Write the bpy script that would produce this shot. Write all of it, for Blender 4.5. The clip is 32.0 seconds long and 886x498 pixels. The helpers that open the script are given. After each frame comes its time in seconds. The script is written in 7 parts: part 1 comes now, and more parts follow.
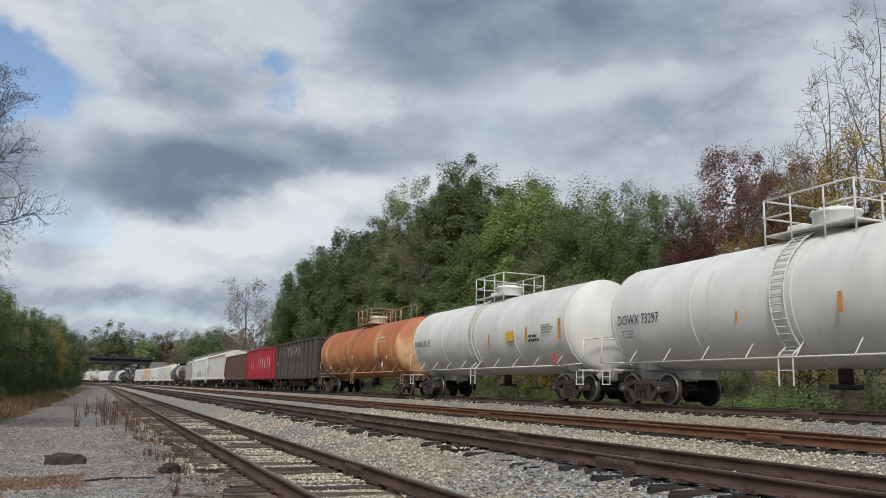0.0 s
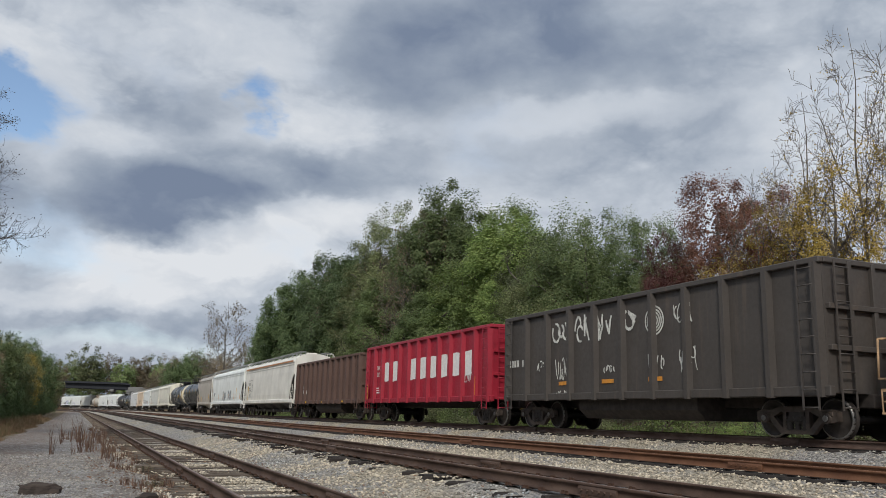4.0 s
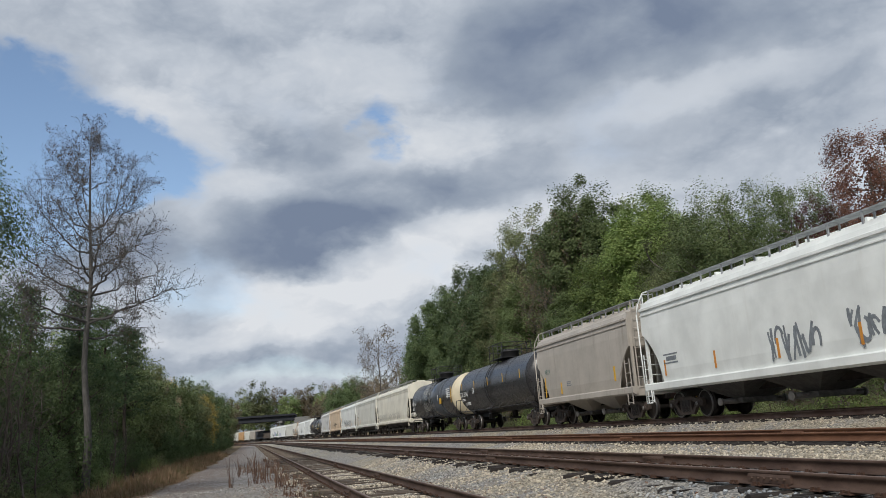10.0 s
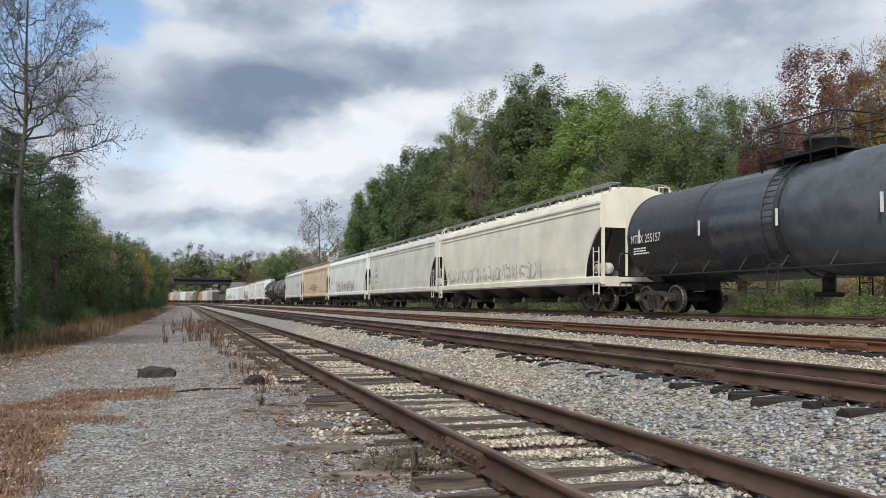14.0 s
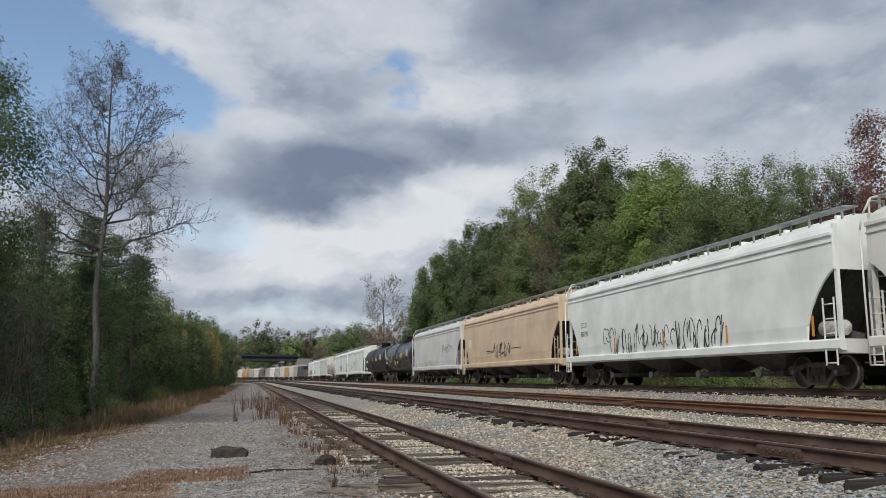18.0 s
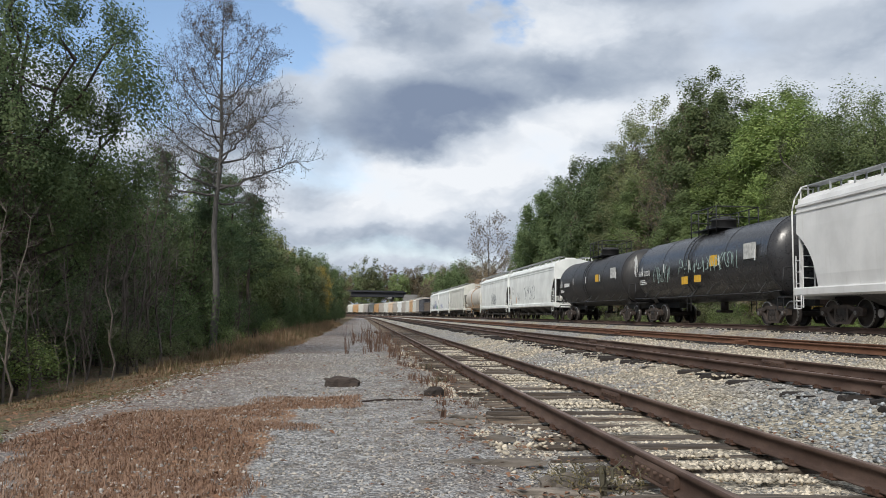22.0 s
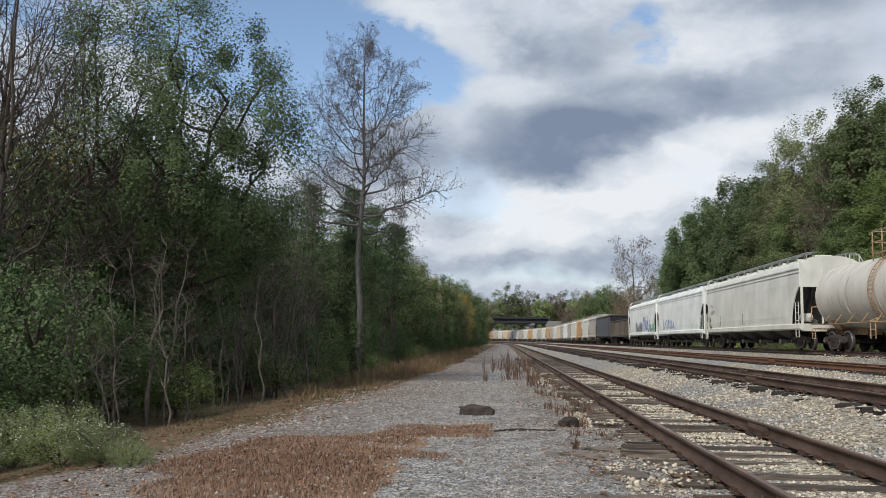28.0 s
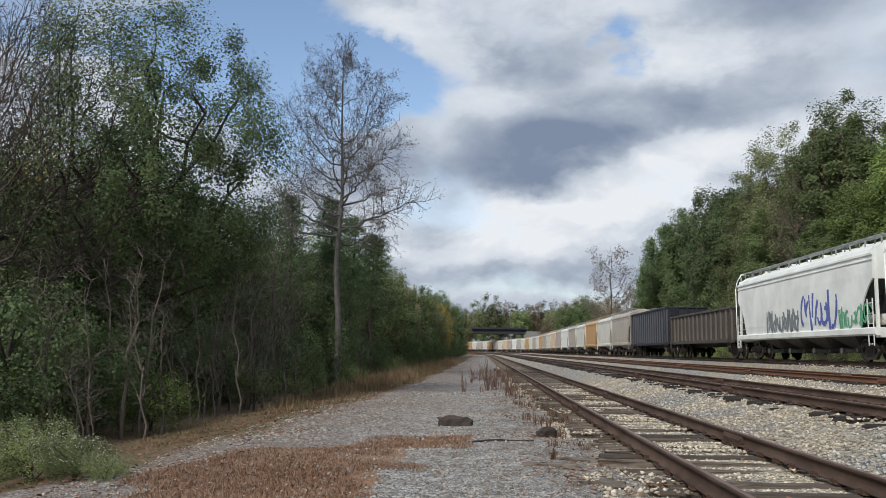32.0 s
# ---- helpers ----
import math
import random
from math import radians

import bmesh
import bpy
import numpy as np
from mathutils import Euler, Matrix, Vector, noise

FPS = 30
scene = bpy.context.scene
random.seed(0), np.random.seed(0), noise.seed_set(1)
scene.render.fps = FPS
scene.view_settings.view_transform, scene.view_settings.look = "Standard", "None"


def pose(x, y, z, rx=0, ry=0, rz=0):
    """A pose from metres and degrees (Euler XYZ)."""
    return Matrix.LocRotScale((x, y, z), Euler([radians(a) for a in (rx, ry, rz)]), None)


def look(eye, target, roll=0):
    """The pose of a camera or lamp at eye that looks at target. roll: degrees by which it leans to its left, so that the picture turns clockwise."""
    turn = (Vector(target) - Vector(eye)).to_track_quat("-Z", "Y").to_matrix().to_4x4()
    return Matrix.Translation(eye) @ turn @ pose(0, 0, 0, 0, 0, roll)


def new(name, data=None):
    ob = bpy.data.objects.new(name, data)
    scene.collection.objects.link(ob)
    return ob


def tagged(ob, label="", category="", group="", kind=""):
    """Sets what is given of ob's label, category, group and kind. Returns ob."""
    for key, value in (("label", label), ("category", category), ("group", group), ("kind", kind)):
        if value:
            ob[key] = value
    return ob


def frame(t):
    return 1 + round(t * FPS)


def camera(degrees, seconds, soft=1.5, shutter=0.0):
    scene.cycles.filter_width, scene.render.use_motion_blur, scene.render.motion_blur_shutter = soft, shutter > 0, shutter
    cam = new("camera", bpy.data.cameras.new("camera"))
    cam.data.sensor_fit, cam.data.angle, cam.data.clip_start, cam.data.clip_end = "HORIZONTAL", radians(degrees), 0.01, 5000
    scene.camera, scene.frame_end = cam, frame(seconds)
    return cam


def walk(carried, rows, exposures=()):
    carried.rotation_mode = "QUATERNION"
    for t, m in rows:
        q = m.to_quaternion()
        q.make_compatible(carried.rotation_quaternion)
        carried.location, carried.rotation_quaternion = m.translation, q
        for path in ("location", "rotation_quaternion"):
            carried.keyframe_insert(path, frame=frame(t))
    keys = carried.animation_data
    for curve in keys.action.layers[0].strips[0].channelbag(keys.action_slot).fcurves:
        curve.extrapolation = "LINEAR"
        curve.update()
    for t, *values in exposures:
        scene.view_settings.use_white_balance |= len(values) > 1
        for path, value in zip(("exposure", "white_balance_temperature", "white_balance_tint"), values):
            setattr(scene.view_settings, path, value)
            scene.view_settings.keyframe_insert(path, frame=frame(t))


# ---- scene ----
import itertools

LENS = 56.9
PATH = [  # seconds, yaw, pitch, roll in degrees, and the eye, which sways a little
    (0, -22.29, 9.86, 1.49, 0.011, -0.092, 1.379),
    (0.5, -21.31, 10.12, 2.59, 0.012, -0.098, 1.381),
    (1, -21.09, 10.20, 3.36, 0.018, -0.111, 1.373),
    (1.5, -20.94, 10.90, 2.50, 0.010, -0.106, 1.380),
    (2, -21.55, 12.93, 1.38, -0.005, -0.096, 1.392),
    (2.5, -22.89, 13.68, 2.36, -0.020, -0.089, 1.407),
    (4.5, -23.34, 10.95, 1.16, -0.023, -0.102, 1.418),
    (5, -22.02, 10.63, 0.77, -0.021, -0.108, 1.411),
    (5.5, -20.47, 10.39, 0.35, -0.031, -0.103, 1.413),
    (6, -19.18, 10.09, 0.15, -0.041, -0.062, 1.418),
    (6.5, -18.56, 9.80, -0.35, -0.021, -0.034, 1.422),
    (7, -18.77, 9.19, -1.04, -0.024, -0.028, 1.415),
    (7.5, -19.49, 8.31, -2.24, -0.022, -0.023, 1.399),
    (8, -20.10, 7.10, -3.77, 0.020, -0.050, 1.390),
    (8.5, -18.65, 6.78, -5.07, 0.078, -0.140, 1.391),
    (9, -15.70, 8.18, -5.41, 0.110, -0.154, 1.402),
    (9.5, -13.74, 10.43, -4.91, 0.125, -0.152, 1.413),
    (10, -13.88, 12.28, -4.12, 0.090, -0.098, 1.414),
    (10.5, -15.16, 13.24, -3.01, 0.054, -0.041, 1.400),
    (11, -16.73, 12.83, -1.96, 0.041, -0.009, 1.392),
    (11.5, -17.58, 10.85, -0.97, 0.072, 0.013, 1.389),
    (12, -17.70, 7.96, -0.02, 0.109, 0.020, 1.386),
    (12.5, -17.47, 5.25, 0.67, 0.108, 0.020, 1.372),
    (13, -17.43, 3.49, 0.95, 0.109, 0.030, 1.367),
    (13.5, -17.52, 3.12, 1.00, 0.069, 0.025, 1.360),
    (14, -17.53, 3.91, 0.60, 0.013, 0.027, 1.331),
    (14.5, -17.25, 5.17, 0.14, 0.021, 0.018, 1.352),
    (16.5, -11.90, 7.64, 0.71, 0.160, -0.100, 1.353),
    (17, -10.33, 7.39, 1.26, 0.063, -0.081, 1.343),
    (17.5, -11.05, 8.37, 0.52, -0.028, -0.028, 1.380),
    (18, -13.06, 9.08, 0.18, -0.082, 0.016, 1.374),
    (18.5, -14.40, 7.32, 1.82, -0.096, 0.013, 1.361),
    (19, -14.21, 6.12, 2.31, -0.099, 0.029, 1.370),
    (19.5, -13.40, 5.93, 1.78, -0.092, 0.057, 1.380),
    (20, -11.90, 5.70, 1.23, -0.082, 0.072, 1.375),
    (20.5, -10.03, 5.34, 0.94, -0.099, 0.087, 1.367),
    (21, -8.39, 4.88, 0.74, -0.097, 0.092, 1.370),
    (21.5, -7.07, 4.59, 0.77, -0.098, 0.080, 1.356),
    (22, -5.73, 4.63, 0.87, -0.102, 0.069, 1.346),
    (22.5, -3.91, 4.88, 1.05, -0.112, 0.065, 1.356),
    (23, -1.42, 5.45, 1.38, -0.120, 0.054, 1.348),
    (23.5, 2.53, 5.92, 1.56, -0.134, 0.040, 1.355),
    (24, 3.46, 7.65, 0.43, -0.087, 0.042, 1.389),
    (24.5, 0.71, 8.31, -1.99, -0.027, 0.048, 1.394),
    (25, -2.09, 6.07, -2.48, 0.027, 0.070, 1.386),
    (25.5, 2.01, 5.95, -2.00, 0.030, 0.089, 1.378),
    (26, 3.92, 6.33, -2.33, 0.045, 0.099, 1.379),
    (26.5, 4.63, 6.51, -1.04, 0.041, 0.108, 1.384),
    (28.5, 4.18, 6.28, 1.12, 0.075, 0.084, 1.377),
    (29, 4.21, 6.60, 0.97, 0.076, 0.074, 1.378),
    (29.5, 4.30, 6.95, 0.79, 0.069, 0.064, 1.375),
    (30, 4.44, 7.18, 0.54, 0.079, 0.072, 1.372),
    (30.5, 4.47, 7.26, 0.41, 0.081, 0.074, 1.374),
    (31, 4.41, 7.26, 0.23, 0.089, 0.074, 1.380),
    (31.5, 3.95, 7.16, 0.59, 0.082, 0.067, 1.375),
    (32, 2.79, 7.08, 0.77, 0.076, 0.062, 1.378),
]


def aim(yaw, pitch, roll, *eye):
    a, b = radians(yaw), radians(pitch)
    ahead = Vector((-math.sin(a) * math.cos(b), math.cos(a) * math.cos(b), math.sin(b)))
    return look(Vector(eye), Vector(eye) + ahead, roll)


cam = camera(LENS, 32.0, soft=0.6)
walk(cam, [(t, aim(*row)) for t, *row in PATH], exposures=[(0.0, 0.08), (9.5, 0.10), (11.0, -0.04), (12.0, 0.0), (13.0, 0.34), (14.5, 0.36), (17.0, 0.16), (18.0, 0.06), (19.0, 0.18), (20.0, 0.25), (22.0, 0.36), (23.0, 0.44), (25.0, 0.28), (32.0, 0.26)])

# ---------------------------------------------------------------- sky and sun
SUN_AZ, SUN_EL = 214.0, 40.0     # bearing clockwise from the line of the tracks


def build_world():
    world = bpy.data.worlds.new("world")
    scene.world = world
    world.use_nodes = True
    nt = world.node_tree
    nt.nodes.clear()
    N, L = nt.nodes.new, nt.links.new

    def link(v, sock):
        if isinstance(v, (int, float)):
            sock.default_value = v
        elif isinstance(v, tuple):
            sock.default_value = v if len(v) == len(sock.default_value) else (*v, 1)
        else:
            L(v, sock)

    def math_(op, a, b=0.0, clamp=False):
        n = N("ShaderNodeMath")
        n.operation, n.use_clamp = op, clamp
        link(a, n.inputs[0]), link(b, n.inputs[1])
        return n.outputs[0]

    def vec(op, a, b):
        n = N("ShaderNodeVectorMath")
        n.operation = op
        link(a, n.inputs[0]), link(b, n.inputs[1])
        return n.outputs["Value" if op in ("LENGTH", "DOT_PRODUCT") else "Vector"]

    def noise_(v, scale, detail, rough=0.55, dist=0.0):
        n = N("ShaderNodeTexNoise")
        n.inputs["Scale"].default_value, n.inputs["Detail"].default_value = scale, detail
        n.inputs["Roughness"].default_value, n.inputs["Distortion"].default_value = rough, dist
        L(v, n.inputs["Vector"])
        return n

    def smooth(v, lo, hi, a=0.0, b=1.0):
        n = N("ShaderNodeMapRange")
        n.interpolation_type = "SMOOTHSTEP"
        link(v, n.inputs[0])
        for i, x in enumerate((lo, hi, a, b)):
            n.inputs[i + 1].default_value = x
        return n.outputs[0]

    def mix(f, a, b):
        n = N("ShaderNodeMix")
        n.data_type = "RGBA"
        link(f, n.inputs[0]), link(a, n.inputs[6]), link(b, n.inputs[7])
        return n.outputs[2]

    way = N("ShaderNodeTexCoord").outputs["Generated"]
    # clouds are warped, and lie a little flat
    puff = vec("MULTIPLY", way, (1.0, 1.0, 1.7))
    warp = vec("SUBTRACT", noise_(puff, 5.0, 6.0, 0.55).outputs["Color"], (0.5, 0.5, 0.5))
    bent = vec("ADD", way, vec("MULTIPLY", warp, (0.17, 0.17, 0.12)))
    bumps = N("ShaderNodeTexVoronoi")
    bumps.feature, bumps.normalize = "SMOOTH_F1", True
    for k, x in (("Scale", 12.0), ("Detail", 4.0), ("Roughness", 0.6), ("Smoothness", 0.6)):
        bumps.inputs[k].default_value = x
    L(vec("ADD", puff, vec("MULTIPLY", warp, (0.12, 0.12, 0.12))), bumps.inputs["Vector"])
    heap = math_("SUBTRACT", bumps.outputs["Distance"], 0.27)
    fine = noise_(vec("ADD", puff, vec("MULTIPLY", warp, (0.05, 0.05, 0.05))), 6.0, 6.0, 0.5, 0.0).outputs["Fac"]
    broad = noise_(puff, 2.6, 3.0, 0.5).outputs["Fac"]

    def bank(az, el, wide, high, soft=1.0):
        """One cloud bank: 1 at its middle, 0 past its edge."""
        a, e = radians(az), radians(el)
        c = (math.sin(a) * math.cos(e), math.cos(a) * math.cos(e), math.sin(e))
        off = vec("MULTIPLY", vec("SUBTRACT", bent, c), (1 / radians(wide), 1 / radians(wide), 1 / radians(high)))
        return smooth(math_("ADD", vec("LENGTH", off, (0.0, 0.0, 0.0)), math_("MULTIPLY", heap, 0.9)), 1.0, 0.30 * soft)

    def total(rows, soft=1.0):
        out = None
        for az, el, wide, high, amount in rows:
            b = math_("MULTIPLY", bank(az, el, wide, high, soft), amount)
            out = b if out is None else math_("ADD", out, b)
        return out

    dark = total(DARK_BANKS)
    bright = total(BRIGHT_BANKS, 1.7)
    blue = total(BLUE_GAPS)
    shade = math_("ADD", math_("ADD", math_("MULTIPLY", broad, 0.5), math_("MULTIPLY", fine, 0.85)), math_("MULTIPLY", heap, 0.85))
    light = math_("ADD", math_("SUBTRACT", math_("SUBTRACT", 1.24, shade), math_("MULTIPLY", dark, 0.27)), math_("MULTIPLY", bright, 0.25))
    ramp = N("ShaderNodeValToRGB")
    el = ramp.color_ramp.elements
    el[0].position, el[0].color = 0.12, (*CLOUD_TONES[0], 1)
    el[1].position, el[1].color = 0.95, (*CLOUD_TONES[3], 1)
    for p, c in ((0.36, CLOUD_TONES[1]), (0.62, CLOUD_TONES[2])):
        e = el.new(p)
        e.color = (*c, 1)
    L(light, ramp.inputs[0])
    sky = N("ShaderNodeTexSky")
    sky.sky_type, sky.sun_disc = "NISHITA", False
    sky.sun_elevation, sky.sun_rotation = radians(SUN_EL), radians(SUN_AZ)
    sky.air_density, sky.dust_density = 1.0, 0.6
    clear = vec("MULTIPLY", sky.outputs[0], (SKY_STRENGTH,) * 3)
    hole = smooth(math_("ADD", blue, math_("MULTIPLY", math_("SUBTRACT", 0.5, fine), 1.7)), 0.12, 1.1)
    colour = mix(hole, ramp.outputs[0], clear)
    back = N("ShaderNodeBackground")
    L(colour, back.inputs[0])
    back.inputs[1].default_value = 1.0
    out = N("ShaderNodeOutputWorld")
    L(back.outputs[0], out.inputs[0])


SKY_STRENGTH = 0.14
CLOUD_TONES = ((0.175, 0.22, 0.31), (0.30, 0.35, 0.428), (0.50, 0.545, 0.61), (0.69, 0.715, 0.75))
# bearing, height, half width, half height, amount
DARK_BANKS = [(5.2, 13.3, 9, 3.0, 1.15), (10, 15.6, 12, 3.4, 0.75), (18, 16.6, 8, 2.6, 0.45), (-2, 13.6, 8, 3.6, 0.55), (3.0, 20.3, 7, 2.8, 0.8), (27, 26, 16, 6, 0.85),
              (37, 17.8, 15, 3.6, 0.75), (25, 19, 7, 2.4, 0.35), (45, 27, 30, 9, 0.75), (1, 5.2, 20, 1.5, 0.7), (17, 24, 5, 3, 0.35), (-10, 12.5, 8, 4, 0.45), (-4, 9, 5, 2, 0.3)]
BRIGHT_BANKS = [(4, 9.2, 9, 2.8, 1.0), (9.5, 10.8, 8, 2.5, 1.0), (15.5, 13.0, 7, 2.1, 0.85), (-5, 21.5, 8, 3.2, 0.95), (14.5, 20.5, 6, 3.4, 0.75), (0, 17.0, 6, 1.8, 0.5),
                (35, 20.8, 10, 1.5, 0.3), (44, 17.0, 10, 3.0, 0.45), (22, 13, 9, 3.0, 0.4), (1, 6.9, 10, 1.2, 0.5), (60, 18, 16, 12, 0.4), (9, 25.5, 7, 2.5, 0.5)]
BLUE_GAPS = [(10.3, 20.6, 2.4, 3.4, 1.4), (-17, 20.5, 11, 7, 2.1), (-9.5, 18.4, 9, 3.8, 1.8), (-14, 15, 7, 5, 1.1), (0, 4.2, 14, 1.4, 0.35), (-3, 11, 5, 4, 0.45), (-35, 25, 14, 12, 0.8)]
build_world()

sun = new("sun", bpy.data.lights.new("sun", "SUN"))
sun.data.energy, sun.data.angle, sun.data.color = 2.4, radians(11), (1.0, 0.95, 0.87)
a, e = radians(SUN_AZ), radians(SUN_EL)
sun.matrix_world = look((0, 0, 80), Vector((0, 0, 80)) - Vector((math.sin(a) * math.cos(e), math.cos(a) * math.cos(e), math.sin(e))))

# ---------------------------------------------------------------- materials
MATS = {}


class Nodes:
    """Short hand for a material's node tree."""

    def __init__(self, name):
        self.mat = bpy.data.materials.new(name)
        self.mat.use_nodes = True
        self.t = self.mat.node_tree
        self.bsdf = self.t.nodes["Principled BSDF"]
        self.coord = self.t.nodes.new("ShaderNodeTexCoord").outputs["Object"]
        self.info = None

    def put(self, v, sock):
        if isinstance(v, (int, float)):
            sock.default_value = v
        elif isinstance(v, tuple):
            sock.default_value = (*v, 1) if len(sock.default_value) == 4 and len(v) == 3 else v
        else:
            self.t.links.new(v, sock)

    def position(self):
        return self.t.nodes.new("ShaderNodeNewGeometry").outputs["Position"]

    def scaled(self, v, s):
        n = self.t.nodes.new("ShaderNodeVectorMath")
        n.operation = "MULTIPLY"
        self.put(v, n.inputs[0]), self.put(s, n.inputs[1])
        return n.outputs[0]

    def noise(self, v, scale, detail=4.0, rough=0.55, colour=False):
        n = self.t.nodes.new("ShaderNodeTexNoise")
        n.inputs["Scale"].default_value, n.inputs["Detail"].default_value, n.inputs["Roughness"].default_value = scale, detail, rough
        self.put(v, n.inputs["Vector"])
        return n.outputs["Color" if colour else "Fac"]

    def voronoi(self, v, scale, feature="F1", out="Distance"):
        n = self.t.nodes.new("ShaderNodeTexVoronoi")
        n.feature = feature
        n.inputs["Scale"].default_value = scale
        self.put(v, n.inputs["Vector"])
        return n.outputs[out]

    def ramp(self, v, lo, hi, a=0.0, b=1.0):
        n = self.t.nodes.new("ShaderNodeMapRange")
        n.interpolation_type = "SMOOTHSTEP"
        for i, x in enumerate((v, lo, hi, a, b)):
            self.put(x, n.inputs[i])
        return n.outputs[0]

    def mix(self, f, a, b, blend="MIX"):
        n = self.t.nodes.new("ShaderNodeMix")
        n.data_type, n.blend_type = "RGBA", blend
        self.put(f, n.inputs[0]), self.put(a, n.inputs[6]), self.put(b, n.inputs[7])
        return n.outputs[2]

    def math(self, op, a, b=0.0):
        n = self.t.nodes.new("ShaderNodeMath")
        n.operation = op
        self.put(a, n.inputs[0]), self.put(b, n.inputs[1])
        return n.outputs[0]

    def axis(self, v, i):
        n = self.t.nodes.new("ShaderNodeSeparateXYZ")
        self.put(v, n.inputs[0])
        return n.outputs[i]

    def rand(self):
        return self.t.nodes.new("ShaderNodeObjectInfo").outputs["Random"]

    def island(self):
        return self.t.nodes.new("ShaderNodeNewGeometry").outputs["Random Per Island"]

    def bump(self, v, strength, dist=0.02):
        n = self.t.nodes.new("ShaderNodeBump")
        n.inputs["Strength"].default_value, n.inputs["Distance"].default_value = strength, dist
        self.put(v, n.inputs["Height"])
        self.t.links.new(n.outputs[0], self.bsdf.inputs["Normal"])

    def done(self, colour, rough=0.7, metal=0.0):
        self.put(colour, self.bsdf.inputs["Base Color"])
        self.put(rough, self.bsdf.inputs["Roughness"])
        self.put(metal, self.bsdf.inputs["Metallic"])
        return self.mat


def tone(c, f):
    return tuple(min(1.0, v * f) for v in c)


def paint(name, c, dirt=(0.12, 0.09, 0.07), amount=0.5, rust=0.25, rough=0.5):
    """Weathered car paint: faded patches, dirt streaks that run down, rust spots."""
    if name in MATS:
        return MATS[name]
    n = Nodes(name)
    patch = n.noise(n.coord, 0.7, 5)
    streak = n.noise(n.scaled(n.coord, (1.0, 3.2, 0.22)), 1.6, 6, 0.65)
    grain = n.noise(n.coord, 9.0, 6, 0.7)
    col = n.mix(n.ramp(patch, 0.3, 0.7), tone(c, 0.86), tone(c, 1.06))
    col = n.mix(n.math("MULTIPLY", n.ramp(streak, 0.52, 0.78), amount), col, dirt)
    col = n.mix(n.math("MULTIPLY", n.ramp(grain, 0.62, 0.8), rust), col, (0.16, 0.065, 0.03))
    n.bump(grain, 0.12, 0.01)
    MATS[name] = n.done(col, n.ramp(grain, 0.3, 0.8, rough - 0.08, rough + 0.2))
    return MATS[name]


def plain(name, c, rough=0.6, metal=0.0, vary=0.25, scale=6.0, bump=0.15):
    if name in MATS:
        return MATS[name]
    n = Nodes(name)
    a, b = n.noise(n.coord, scale, 5), n.noise(n.coord, scale * 9, 3)
    col = n.mix(n.ramp(a, 0.3, 0.7), tone(c, 1 - vary), tone(c, 1 + vary))
    col = n.mix(n.math("MULTIPLY", n.ramp(b, 0.45, 0.75), 0.4), col, tone(c, 0.55))
    n.bump(b, bump, 0.01)
    MATS[name] = n.done(col, rough, metal)
    return MATS[name]


def leafy(name, colours, gloss=0.72, through_=0.34):
    """Leaves: each its own tone out of a few, some light passing through."""
    if name in MATS:
        return MATS[name]
    n = Nodes(name)
    pick = n.t.nodes.new("ShaderNodeValToRGB")
    pick.color_ramp.interpolation = "LINEAR"
    el = pick.color_ramp.elements
    el[0].position, el[0].color = 0.0, (*colours[0], 1)
    el[1].position, el[1].color = 1.0, (*colours[-1], 1)
    for k, c in enumerate(colours[1:-1], 1):
        e = el.new(k / (len(colours) - 1))
        e.color = (*c, 1)
    clump = n.noise(n.coord, 0.55, 3)
    n.put(n.math("ADD", n.math("MULTIPLY", n.island(), 0.55), n.math("MULTIPLY", n.ramp(clump, 0.3, 0.7), 0.45)), pick.inputs[0])
    own = n.math("ADD", 0.62, n.math("MULTIPLY", n.rand(), 0.62))
    grey_ = n.t.nodes.new("ShaderNodeCombineXYZ")
    for i in range(3):
        n.put(own, grey_.inputs[i])
    hue = n.mix(1.0, pick.outputs[0], grey_.outputs[0], "MULTIPLY")
    n.done(hue, gloss)
    thin = n.t.nodes.new("ShaderNodeBsdfTranslucent")
    n.put(hue, thin.inputs[0])
    m = n.t.nodes.new("ShaderNodeMixShader")
    m.inputs[0].default_value = through_
    n.t.links.new(n.bsdf.outputs[0], m.inputs[1]), n.t.links.new(thin.outputs[0], m.inputs[2])
    n.t.links.new(m.outputs[0], n.t.nodes["Material Output"].inputs[0])
    MATS[name] = n.mat
    return n.mat


